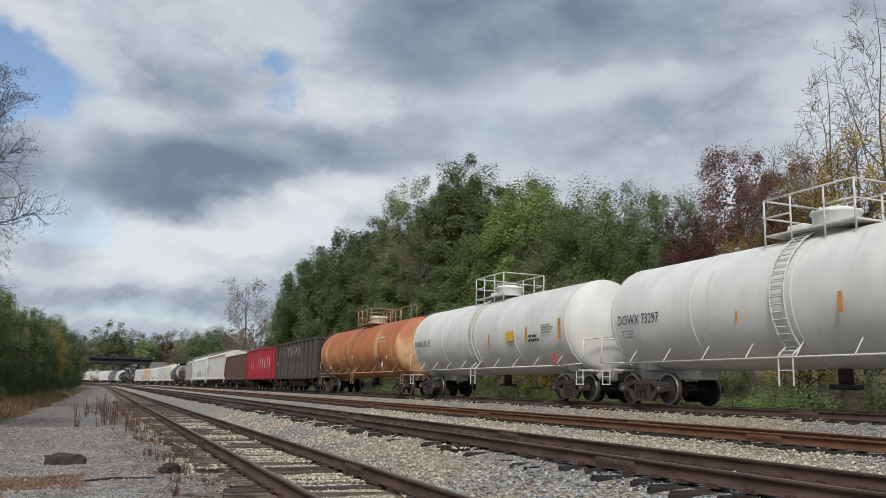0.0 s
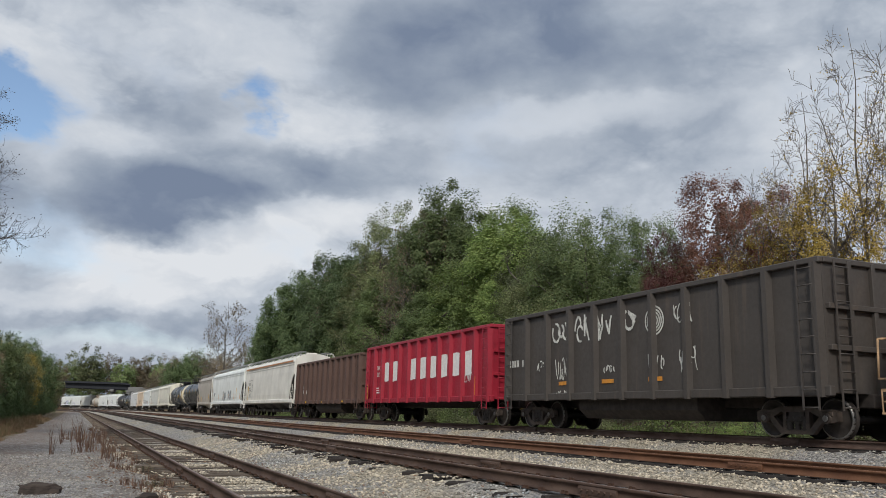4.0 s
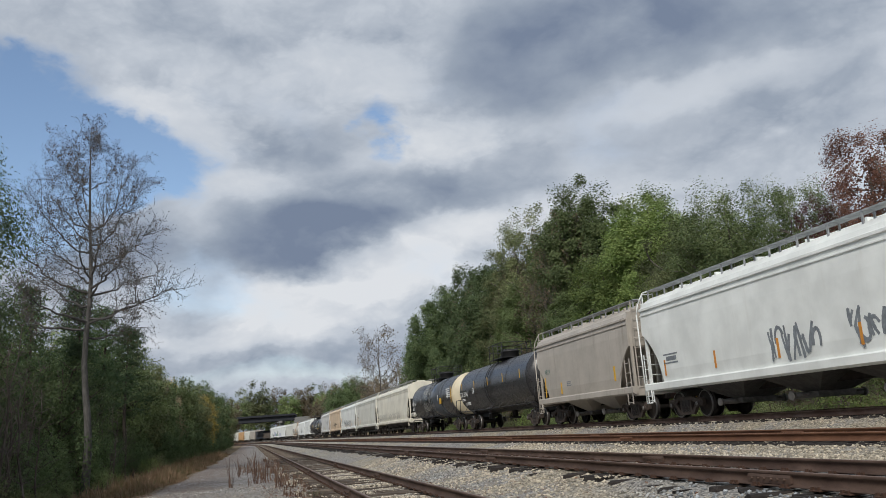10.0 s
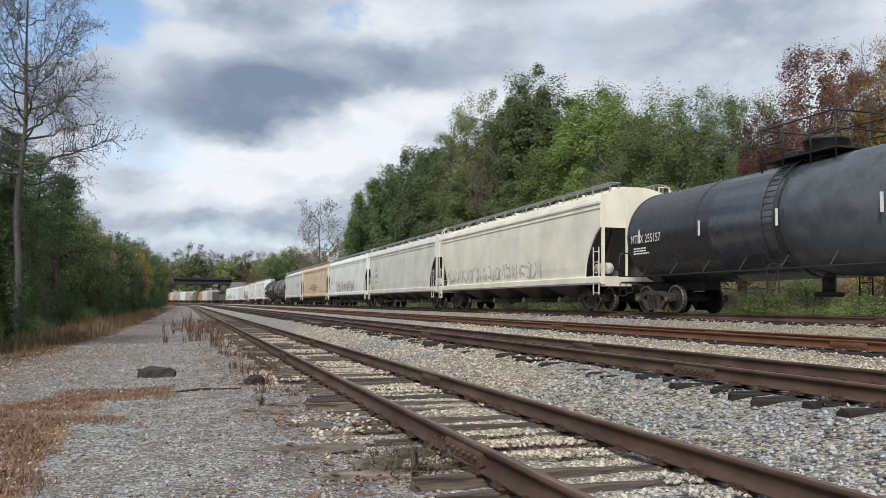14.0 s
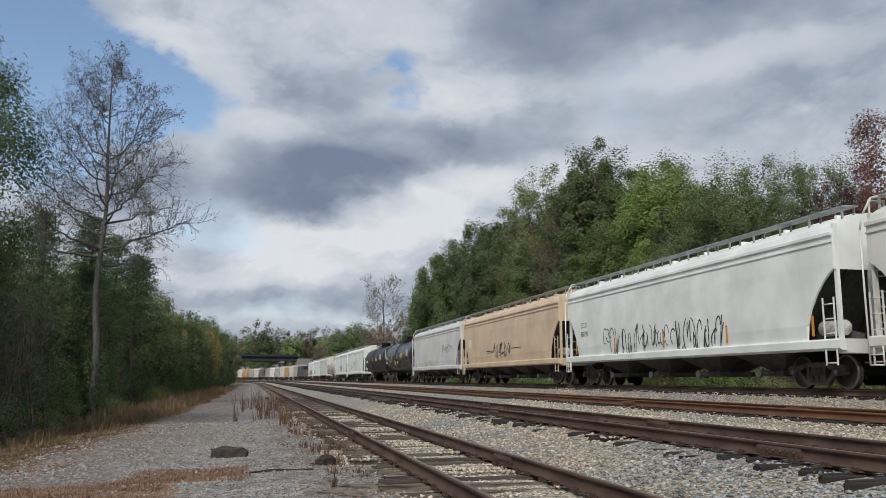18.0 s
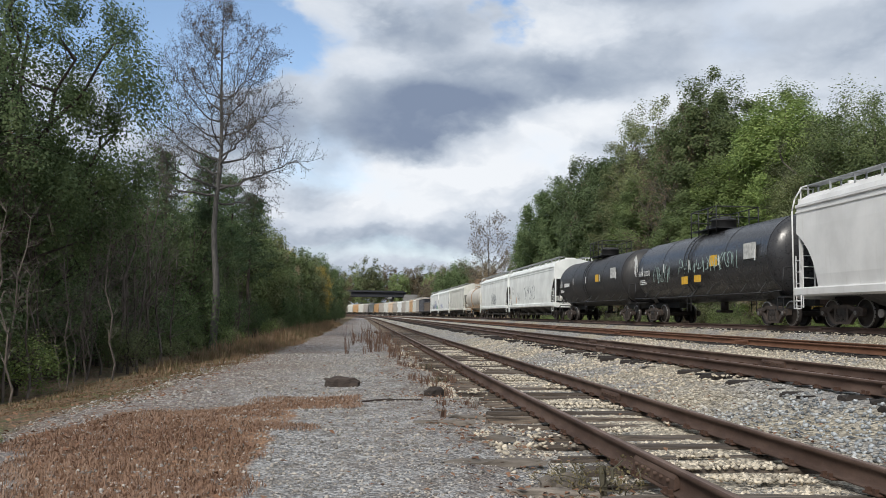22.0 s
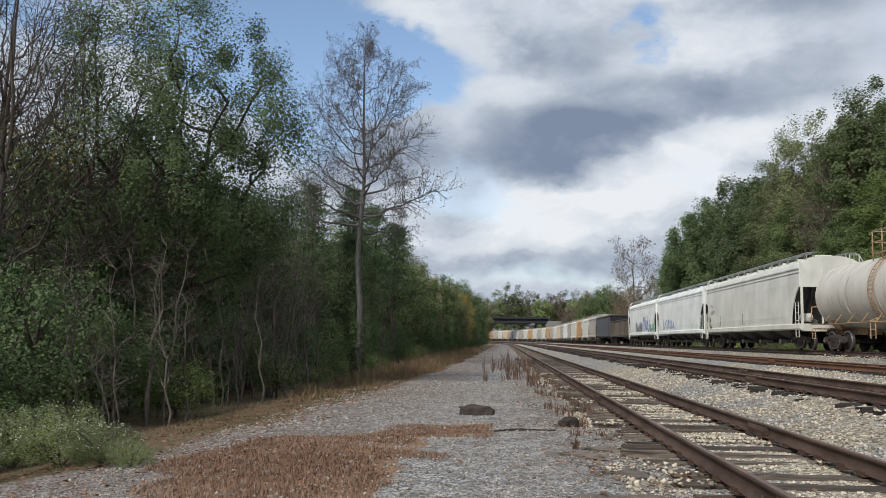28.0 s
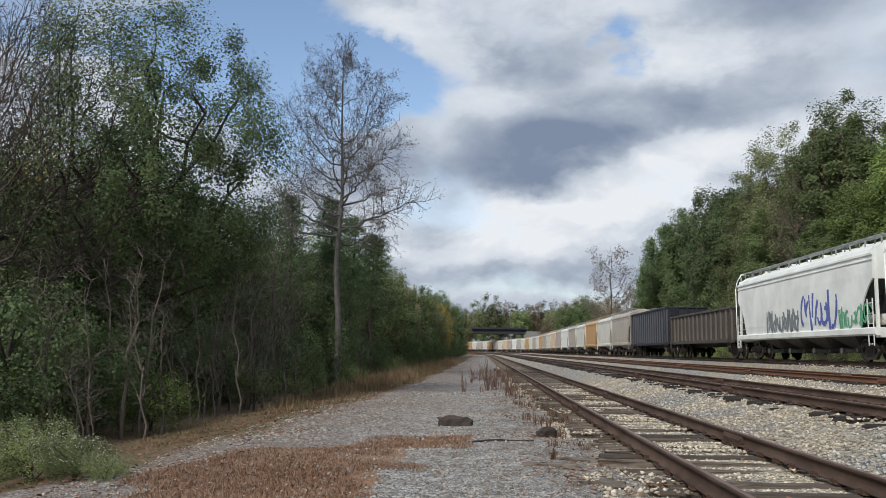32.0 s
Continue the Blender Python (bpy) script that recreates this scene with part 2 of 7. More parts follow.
def ground_material():
    """Grey gravel drive, crushed stone between the tracks, dry grass, litter under the trees."""
    n = Nodes("ground")
    p = n.position()
    wob = n.math("MULTIPLY", n.math("SUBTRACT", n.noise(p, 0.55, 4), 0.5), 2.6)
    x = n.axis(p, 0)
    y = n.axis(p, 1)
    xw = n.math("ADD", x, wob)
    broad, mid, small = n.noise(p, 0.35, 4), n.noise(p, 3.0, 5, 0.65), n.noise(p, 45.0, 3, 0.7)
    stone = n.voronoi(p, 26.0, out="Color")
    cell = n.voronoi(p, 26.0)
    sv = n.axis(stone, 0)
    ballast = n.mix(sv, (0.10, 0.10, 0.10), (0.50, 0.475, 0.44))
    ballast = n.mix(n.ramp(broad, 0.4, 0.62), ballast, n.mix(sv, (0.14, 0.12, 0.085), (0.60, 0.53, 0.41)))
    fines = n.voronoi(p, 48.0, out="Color")
    gravel = n.mix(n.axis(fines, 1), (0.12, 0.117, 0.114), (0.56, 0.55, 0.54))
    chips = n.voronoi(p, 17.0, out="Color")
    gravel = n.mix(n.math("MULTIPLY", n.ramp(n.axis(chips, 0), 0.62, 0.9), 0.55), gravel, (0.50, 0.49, 0.475))
    gravel = n.mix(n.math("MULTIPLY", n.ramp(n.axis(chips, 1), 0.7, 0.92), 0.6), gravel, (0.085, 0.08, 0.078))
    gravel = n.mix(n.math("MULTIPLY", n.ramp(mid, 0.42, 0.7), 0.65), gravel, (0.15, 0.125, 0.10))
    gravel = n.mix(n.math("MULTIPLY", n.ramp(broad, 0.5, 0.66), 0.45), gravel, (0.20, 0.175, 0.15))
    dry = n.mix(n.ramp(n.noise(p, 30.0, 4, 0.8), 0.3, 0.7), (0.15, 0.075, 0.04), (0.40, 0.24, 0.14))
    litter = n.mix(n.axis(n.voronoi(p, 16.0, out="Color"), 2), (0.08, 0.05, 0.032), (0.28, 0.17, 0.105))
    grass = n.mix(n.ramp(mid, 0.35, 0.65), (0.10, 0.085, 0.03), (0.09, 0.10, 0.035))
    soil = n.mix(n.ramp(mid, 0.35, 0.7), litter, grass)
    col = n.mix(n.ramp(xw, 0.9, 1.9), gravel, ballast)
    # tongue of dry grass beside the drive
    upper = n.ramp(n.math("SUBTRACT", n.math("ADD", y, n.math("MULTIPLY", wob, 0.3)), n.math("MULTIPLY", x, 0.9)), 13.4, 12.6)
    outer = n.ramp(n.math("ADD", x, n.math("MULTIPLY", y, 0.36)), -0.5, 0.1)
    near = n.math("MULTIPLY", n.ramp(n.math("ADD", x, n.math("MULTIPLY", wob, 0.25)), -0.7, -1.2), n.ramp(y, 11.6, 10.8))
    spit = n.math("MULTIPLY", n.ramp(n.math("ADD", y, n.math("MULTIPLY", wob, 0.2)), 10.9, 11.4), n.ramp(x, 0.1, -0.4))
    tongue = n.math("MULTIPLY", n.math("MULTIPLY", upper, outer), n.math("MAXIMUM", near, spit))
    col = n.mix(n.ramp(n.math("ADD", tongue, n.math("MULTIPLY", n.math("SUBTRACT", mid, 0.5), 0.9)), 0.35, 0.62), col, dry)
    band = n.math("MULTIPLY", n.ramp(xw, -0.2, 1.0), n.ramp(x, 1.9, 1.2))
    col = n.mix(n.math("MULTIPLY", n.math("MULTIPLY", band, n.ramp(mid, 0.36, 0.6)), 0.5), col, (0.14, 0.10, 0.078))
    reach = n.math("ADD", x, n.math("DIVIDE", 24.0, n.math("MAXIMUM", y, 4.0)))
    strewn = n.math("MULTIPLY", n.ramp(n.math("ADD", reach, n.math("MULTIPLY", wob, 0.5)), 1.5, -1.2), n.ramp(n.noise(p, 7.0, 5, 0.7), 0.36, 0.58))
    col = n.mix(n.math("MULTIPLY", strewn, 0.8), col, n.mix(n.axis(n.voronoi(p, 22.0, out="Color"), 0), (0.085, 0.055, 0.042), (0.27, 0.18, 0.135)))
    verge = n.ramp(n.math("ADD", n.math("ADD", x, n.math("DIVIDE", 24.0, n.math("MAXIMUM", y, 4.0))), n.math("MULTIPLY", wob, 0.45)), -1.6, -2.1)
    col = n.mix(verge, col, soil)
    col = n.mix(n.ramp(xw, 20.0, 22.0), col, soil)
    h = n.math("ADD", n.math("MULTIPLY", cell, -1.0), n.math("MULTIPLY", small, 0.3))
    n.bump(h, 1.0, 0.045)
    return n.done(col, 0.9)


def stone_material(name, lo, hi, warm):
    n = Nodes(name)
    r = n.island()
    col = n.mix(r, lo, hi)
    patch = n.noise(n.position(), 0.35, 4)
    # fresh blue-grey stone was tipped beside the near part of the second track
    old = n.ramp(n.math("ADD", n.axis(n.position(), 1), n.math("MULTIPLY", patch, 8.0)), 13.5, 17.5)
    old = n.math("MAXIMUM", old, n.ramp(n.axis(n.position(), 0), 4.55, 4.1))
    old = n.math("MAXIMUM", old, n.ramp(n.axis(n.position(), 0), 8.5, 9.6))
    col = n.mix(n.math("MULTIPLY", old, n.ramp(patch, 0.2, 0.5)), col, n.mix(r, tone(warm, 0.3), warm))
    g = n.noise(n.position(), 60.0, 4, 0.7)
    col = n.mix(n.math("MULTIPLY", n.ramp(g, 0.45, 0.75), 0.35), col, tone(lo, 0.7))
    n.bump(g, 0.3, 0.005)
    return n.done(col, 0.85)


def wood_material(name, lo, hi, long_axis=0):
    n = Nodes(name)
    s = [14.0, 14.0, 14.0]
    s[long_axis] = 0.8
    fib = n.noise(n.scaled(n.coord, tuple(s)), 2.0, 6, 0.7)
    col = n.mix(n.ramp(fib, 0.3, 0.7), lo, hi)
    col = n.mix(n.math("MULTIPLY", n.rand(), 0.75), col, tone(lo, 0.9))
    n.bump(fib, 0.5, 0.01)
    return n.done(col, 0.88)


def rail_material(name, web, head):
    n = Nodes(name)
    g = n.noise(n.scaled(n.position(), (1, 0.35, 1)), 3.0, 6, 0.7)
    f = n.noise(n.position(), 40.0, 4, 0.7)
    col = n.mix(n.ramp(g, 0.35, 0.7), web, head)
    col = n.mix(n.math("MULTIPLY", n.ramp(f, 0.5, 0.8), 0.5), col, tone(web, 0.5))
    up = n.ramp(n.axis(n.t.nodes.new("ShaderNodeNewGeometry").outputs["Normal"], 2), 0.85, 0.98)
    top_ = n.math("MULTIPLY", up, n.ramp(n.axis(n.t.nodes.new("ShaderNodeNewGeometry").outputs["True Normal"], 2), 0.85, 0.98))
    col = n.mix(n.math("MULTIPLY", top_, 0.7), col, n.mix(n.ramp(g, 0.3, 0.7), tone(head, 1.2), tone(head, 1.9)))
    n.bump(f, 0.25, 0.006)
    return n.done(col, n.math("SUBTRACT", 0.74, n.math("MULTIPLY", top_, 0.24)), 0.25)


def bark(name, c):
    if name in MATS:
        return MATS[name]
    n = Nodes(name)
    f = n.noise(n.scaled(n.coord, (7, 7, 1.6)), 1.5, 6, 0.7)
    col = n.mix(n.ramp(f, 0.3, 0.7), tone(c, 0.55), tone(c, 1.25))
    n.bump(f, 0.7, 0.03)
    MATS[name] = n.done(col, 0.92)
    return MATS[name]


def rusted(name):
    """Orange tank paint gone to rust: broad pale and dark stains that run down."""
    n = Nodes(name)
    run_ = n.noise(n.scaled(n.coord, (1.0, 0.9, 0.25)), 1.1, 6, 0.62)
    blot = n.noise(n.coord, 1.6, 6, 0.65)
    grain = n.noise(n.coord, 14.0, 5, 0.7)
    col = n.mix(n.ramp(run_, 0.34, 0.66), (0.42, 0.125, 0.036), (0.62, 0.27, 0.095))
    hoop = n.noise(n.scaled(n.coord, (0.15, 1.0, 0.12)), 0.75, 4, 0.6)
    col = n.mix(n.math("MULTIPLY", n.ramp(n.math("ADD", hoop, n.math("MULTIPLY", n.math("SUBTRACT", blot, 0.5), 0.35)), 0.48, 0.66), 0.8), col, (0.70, 0.45, 0.25))
    stain = n.math("ADD", n.axis(n.coord, 2), n.math("MULTIPLY", n.math("SUBTRACT", run_, 0.5), 4.5))
    col = n.mix(n.math("MULTIPLY", n.ramp(stain, 2.7, 3.9), 0.75), col, (0.37, 0.085, 0.05))
    col = n.mix(n.math("MULTIPLY", n.ramp(grain, 0.55, 0.78), 0.35), col, (0.20, 0.06, 0.03))
    n.bump(grain, 0.2, 0.01)
    MATS[name] = n.done(col, 0.72)
    return MATS[name]

# ---------------------------------------------------------------- mesh tools
class G:
    """Collects points and faces of one mesh."""

    def __init__(self):
        self.v, self.f, self.s = [], [], []

    def add(self, verts, faces, smooth=False):
        k = len(self.v)
        self.v.extend([tuple(p) for p in verts])
        self.f.extend([tuple(k + i for i in q) for q in faces])
        self.s.extend([smooth] * len(faces))
        return self

    def box(self, x0, x1, y0, y1, z0, z1, c=0.0):
        if c <= 0:
            v = [(x, y, z) for x in (x0, x1) for y in (y0, y1) for z in (z0, z1)]
            return self.add(v, [(0, 1, 3, 2), (4, 6, 7, 5), (0, 4, 5, 1), (2, 3, 7, 6), (0, 2, 6, 4), (1, 5, 7, 3)])
        ring = [(x0 + c, y0), (x1 - c, y0), (x1, y0 + c), (x1, y1 - c), (x1 - c, y1), (x0 + c, y1), (x0, y1 - c), (x0, y0 + c)]
        inner = [(x0 + c, y0 + c), (x1 - c, y0 + c), (x1 - c, y0 + c), (x1 - c, y1 - c), (x1 - c, y1 - c), (x0 + c, y1 - c), (x0 + c, y1 - c), (x0 + c, y0 + c)]
        v = [(x, y, z0) for x, y in inner] + [(x, y, z0 + c) for x, y in ring] + [(x, y, z1 - c) for x, y in ring] + [(x, y, z1) for x, y in inner]
        f = [tuple(reversed(range(8))), tuple(range(24, 32))]
        f += [(r * 8 + i, r * 8 + (i + 1) % 8, r * 8 + 8 + (i + 1) % 8, r * 8 + 8 + i) for r in range(3) for i in range(8)]
        return self.add(v, f)

    def rod(self, a, b, r, n=6, r2=None, caps=True):
        a, b = Vector(a), Vector(b)
        d = (b - a).normalized()
        u = d.orthogonal().normalized()
        w = d.cross(u)
        r2 = r if r2 is None else r2
        v = [p + (u * math.cos(2 * math.pi * i / n) + w * math.sin(2 * math.pi * i / n)) * q for p, q in ((a, r), (b, r2)) for i in range(n)]
        f = [(i, (i + 1) % n, n + (i + 1) % n, n + i) for i in range(n)]
        self.add(v, f, n > 5)
        if caps:
            k = len(self.v) - 2 * n
            self.f += [tuple(k + i for i in reversed(range(n))), tuple(k + n + i for i in range(n))]
            self.s += [False, False]
        return self

    def pipe(self, pts, r, n=6):
        for a, b in zip(pts, pts[1:]):
            self.rod(a, b, r, n)
        return self

    def turn(self, profile, n=24, axis="y", centre=(0, 0, 0), smooth=True):
        """A solid of revolution: rows of (along, radius)."""
        rings = []
        for s, r in profile:
            for i in range(n):
                a = 2 * math.pi * i / n
                p, q = r * math.cos(a), r * math.sin(a)
                rings.append({"y": (p, s, q), "x": (s, p, q), "z": (p, q, s)}[axis])
        v = [tuple(a + b for a, b in zip(p, centre)) for p in rings]
        m = len(profile)
        f = [(j * n + i, j * n + (i + 1) % n, (j + 1) * n + (i + 1) % n, (j + 1) * n + i) for j in range(m - 1) for i in range(n)]
        return self.add(v, f, smooth)

    def prism(self, poly, a, b, axis="x"):
        """A polygon (in the two other axes) drawn out from a to b."""
        def at(s, p):
            return {"x": (s, p[0], p[1]), "y": (p[0], s, p[1]), "z": (p[0], p[1], s)}[axis]
        n = len(poly)
        v = [at(a, p) for p in poly] + [at(b, p) for p in poly]
        f = [tuple(reversed(range(n))), tuple(range(n, 2 * n))] + [(i, (i + 1) % n, n + (i + 1) % n, n + i) for i in range(n)]
        return self.add(v, f)

    def mesh(self, name, *mats):
        me = bpy.data.meshes.new(name)
        me.from_pydata(self.v, [], self.f)
        me.polygons.foreach_set("use_smooth", self.s)
        for m in mats:
            me.materials.append(m)
        bm = bmesh.new()
        bm.from_mesh(me)
        bmesh.ops.recalc_face_normals(bm, faces=bm.faces)
        bm.to_mesh(me)
        bm.free()
        return me

    def part(self, name, mat, parent=None, label="", at=None):
        ob = new(name, self.mesh(name, mat))
        ob.parent = parent
        if at is not None:
            ob.matrix_basis = at
        return tagged(ob, label=label)


def raw(name, verts, faces, mat, smooth=False):
    """A big mesh straight from number arrays."""
    me = bpy.data.meshes.new(name)
    verts, faces = np.asarray(verts, np.float32), np.asarray(faces, np.int32)
    n, k = faces.shape
    me.vertices.add(len(verts))
    me.vertices.foreach_set("co", verts.ravel())
    me.loops.add(n * k)
    me.loops.foreach_set("vertex_index", faces.ravel())
    me.polygons.add(n)
    me.polygons.foreach_set("loop_start", np.arange(0, n * k, k, dtype=np.int32))
    if smooth:
        me.polygons.foreach_set("use_smooth", np.ones(n, bool))
    me.update(calc_edges=True)
    me.materials.append(mat)
    return me


def thing(name, label, category, group="", m=None):
    ob = new(name)
    ob.empty_display_size = 0.3
    if m is not None:
        ob.matrix_basis = m
    return tagged(ob, label, category, group)


# ---------------------------------------------------------------- the lie of the land
BEND, RADIUS, MAIN = 215.0, 750.0, 16.1      # where the line begins to curve, how sharply, and the main track's middle
TRACKS = [(2.87, 0.315), (6.90, 0.635), (12.10, 0.78), (MAIN, 1.15)]   # middle of each track, height of its rail head


def along(q, s):
    """World x, y and turn of the place q metres across and s metres along the line."""
    if s <= BEND:
        return q, s, 0.0
    a = (s - BEND) / RADIUS
    r = RADIUS + q - MAIN
    return MAIN - RADIUS + r * math.cos(a), BEND + r * math.sin(a), a


PROFILE = [(-400, 6.0), (-120, 1.5), (-40, -0.3), (-12, -0.75), (-7, -0.5), (-4.6, -0.12), (-3.2, 0.06), (-1.5, 0.12), (0.8, 0.10), (1.35, 0.05), (1.95, 0.055), (2.2, 0.078), (3.4, 0.082), (3.7, 0.065), (4.4, 0.10), (5.0, 0.22),
           (5.5, 0.345), (5.8, 0.39), (6.1, 0.41), (6.3, 0.425), (7.6, 0.43), (8.4, 0.43), (9.1, 0.40), (10.3, 0.43), (10.7, 0.55), (13.5, 0.60), (14.1, 0.66), (14.6, 0.88), (14.9, 0.94), (17.4, 0.94), (18.0, 0.87), (19.8, 0.25), (22.5, 0.15),
           (26, 0.5), (34, 1.6), (60, 5.0), (120, 9.0), (400, 14.0)]
PX, PZ = np.array([p[0] for p in PROFILE]), np.array([p[1] for p in PROFILE])


def across(x, y):
    """The distance across the line of a place in the world."""
    x, y = np.asarray(x, float), np.asarray(y, float)
    r = np.hypot(x - (MAIN - RADIUS), y - BEND) - RADIUS + MAIN
    return np.where(y <= BEND, x, r)


def height(x, y):
    q = across(x, y)
    z = np.interp(q, PX, PZ)
    rough = np.where((q < 1.3), 0.03, 0.012)
    return z + rough * (np.sin(x * 2.1 + np.sin(y * 1.3)) + np.sin(y * 1.7 + 1.3 * np.sin(x * 0.9))) * np.clip((60 - np.abs(y)) / 60, 0, 1)


def build_ground():
    def steps(*runs):
        out = []
        for a, b, d in runs:
            out += list(np.arange(a, b, d))
        return np.array(out + [runs[-1][1]])
    xs = steps((-3000, -500, 500), (-500, -80, 42), (-80, -20, 4), (-20, -6, 1.0), (-6, 20, 0.2), (20, 30, 1.0), (30, 80, 5), (80, 500, 42), (500, 3000, 500))
    ys = steps((-3000, -300, 450), (-300, -20, 40), (-20, 0, 2), (0, 30, 0.3), (30, 80, 1.0), (80, 240, 4), (240, 600, 12), (600, 3000, 300))
    X, Y = np.meshgrid(xs, ys)
    Z = height(X, Y)
    v = np.stack([X, Y, Z], -1).reshape(-1, 3)
    i = np.arange(len(v)).reshape(X.shape)
    f = np.stack([i[:-1, :-1], i[:-1, 1:], i[1:, 1:], i[1:, :-1]], -1).reshape(-1, 4)
    ob = new("ground", raw("ground", v, f, ground_material(), True))
    return tagged(ob, "gravel, crushed stone and leaf litter ground", "ground", kind="structure")


build_ground()


# ---------------------------------------------------------------- railway tracks
def rail_profile():
    h, w = 0.17, 0.072
    return [(-0.068, 0.0), (0.068, 0.0), (0.066, 0.014), (0.012, 0.03), (0.009, h - 0.045), (w / 2, h - 0.034), (w / 2, h - 0.008), (w / 2 - 0.01, h),
            (-w / 2 + 0.01, h), (-w / 2, h - 0.008), (-w / 2, h - 0.034), (-0.009, h - 0.045), (-0.012, 0.03), (-0.066, 0.014)]


def rail_mesh(q, z, s0, s1, mat):
    prof = rail_profile()
    stops = [s0, BEND] + [BEND + 6.0 * k for k in range(1, int((s1 - BEND) / 6.0) + 1)] if s1 > BEND else [s0, s1]
    v, f, n = [], [], len(prof)
    for s in stops:
        for dq, dz in prof:
            x, y, _ = along(q + dq, s)
            v.append((x, y, z - 0.17 + dz))
    for j in range(len(stops) - 1):
        for i in range(n):
            f.append((j * n + i, j * n + (i + 1) % n, (j + 1) * n + (i + 1) % n, (j + 1) * n + i))
    return raw("rail", v, f, mat)


TIE_PLACES = [[], [], [], []]


def build_tracks():
    rng = random.Random(4)
    rail_old = rail_material("rail_old", (0.060, 0.034, 0.024), (0.125, 0.080, 0.060))
    rail_brown = rail_material("rail_brown", (0.115, 0.050, 0.026), (0.20, 0.095, 0.050))
    rail_main = rail_material("rail_main", (0.075, 0.042, 0.030), (0.15, 0.105, 0.085))
    tie_grey = wood_material("tie_grey", (0.036, 0.027, 0.021), (0.235, 0.19, 0.15))
    tie_dark = wood_material("tie_dark", (0.012, 0.010, 0.009), (0.052, 0.040, 0.034))
    plate = plain("tie_plate", (0.085, 0.045, 0.030), 0.8, 0.2)
    looks = [(rail_old, tie_grey, "old siding track with rusty rails and grey split ties"), (rail_old, tie_dark, "siding track with rusty rails and dark creosoted ties"),
             (rail_brown, tie_dark, "disused track with bright brown rusty rails"), (rail_main, tie_dark, "main track with worn rails on raised crushed stone")]
    meshes = []
    for k in range(6):
        g = G()
        g.box(-1.30, 1.30, -0.115, 0.115, -0.17, 0.0, 0.018)
        g.v = [(x + rng.uniform(-0.02, 0.02) * (abs(x) > 1.2), y + rng.uniform(-0.016, 0.016), z + rng.uniform(-0.014, 0.004)) for x, y, z in g.v]
        meshes.append(g)
    worn = []
    for k in range(10):
        g = G()
        w = rng.uniform(0.075, 0.12)
        x0, x1 = -1.3 + rng.choice((0, 0.05, 0.2, 0.45)) * rng.random(), 1.3 - rng.choice((0, 0.05, 0.3)) * rng.random()
        if k % 3 == 2:       # split lengthwise, one half sunk
            c = rng.uniform(-0.03, 0.03)
            g.box(x0, x1 - 0.2, -w, c - 0.012, -0.17, -0.012, 0.012)
            g.box(x0 + 0.1, x1, c + 0.012, w, -0.17, 0.0, 0.012)
        else:
            n = 9
            for i in range(n):
                a = x0 + (x1 - x0) * i / (n - 1)
                b = 0.75 if i in (0, n - 1) else 1.0
                for px, pz in ((-1, -0.17), (-1, -0.03), (-0.72, 0), (0.1, -0.006), (0.75, 0), (1, -0.035), (1, -0.17)):
                    g.v.append((a + rng.uniform(-0.05, 0.05), px * w * b + rng.uniform(-0.014, 0.014), pz + (rng.uniform(-0.016, 0.004) if pz > -0.1 else 0)))
            for i in range(n - 1):
                for j in range(7):
                    g.f.append((i * 7 + j, (i + 1) * 7 + j, (i + 1) * 7 + (j + 1) % 7, i * 7 + (j + 1) % 7))
                    g.s.append(False)
            g.f += [tuple(range(7)), tuple(reversed(range((n - 1) * 7, n * 7)))]
            g.s += [False, False]
        worn.append(g)
    spike = G()
    spike.box(-0.10, 0.10, -0.09, 0.09, 0.0, 0.018, 0.004)
    for sx in (-0.082, 0.082):
        spike.box(sx - 0.016, sx + 0.016, -0.055, -0.023, 0.018, 0.05)
        spike.box(sx - 0.016, sx + 0.016, 0.03, 0.062, 0.018, 0.05)
    plate_me = spike.mesh("tie_plate", plate)
    bar = G()
    bar.prism([(-0.052, 0.028), (-0.012, 0.045), (-0.012, 0.118), (-0.034, 0.132), (-0.05, 0.10)], -0.42, 0.42, "y")
    bar.prism([(0.052, 0.028), (0.012, 0.045), (0.012, 0.118), (0.034, 0.132), (0.05, 0.10)], -0.42, 0.42, "y")
    for y in (-0.32, -0.19, -0.07, 0.07, 0.19, 0.32):
        bar.rod((-0.075, y, 0.08), (0.075, y, 0.08), 0.016, 6)
    for k, ((q, zr), (rmat, tmat, label)) in enumerate(zip(TRACKS, looks)):
        t = thing("railway_track", label, "track", "parallel tracks")
        t["kind"] = "structure"
        for side in (-0.755, 0.755):
            ob = new("rail", rail_mesh(q + side, zr, -14.0, 520.0, rmat))
            ob.parent = t
        tops = [g.mesh("tie", tmat) for g in (worn if k < 2 else meshes)]
        zt = zr - 0.17 - 0.018
        s, n = -4.0 + k * 0.17, 0
        rest_v, rest_f = [], []
        near = 110 if k < 2 else 0
        while s < 330:
            x, y, a = along(q, s)
            TIE_PLACES[k].append(s)
            skew = rng.uniform(-0.05, 0.05) if k < 2 else rng.uniform(-0.012, 0.012)
            dx = rng.uniform(-0.16, 0.16) if k < 2 else rng.uniform(-0.04, 0.04)
            dz = -0.06 * rng.random() ** 1.6 if k < 2 else 0.0
            m = pose(x + dx, y, zt + dz, 0, rng.uniform(-0.6, 0.6) if k < 2 else 0, math.degrees(a + skew))
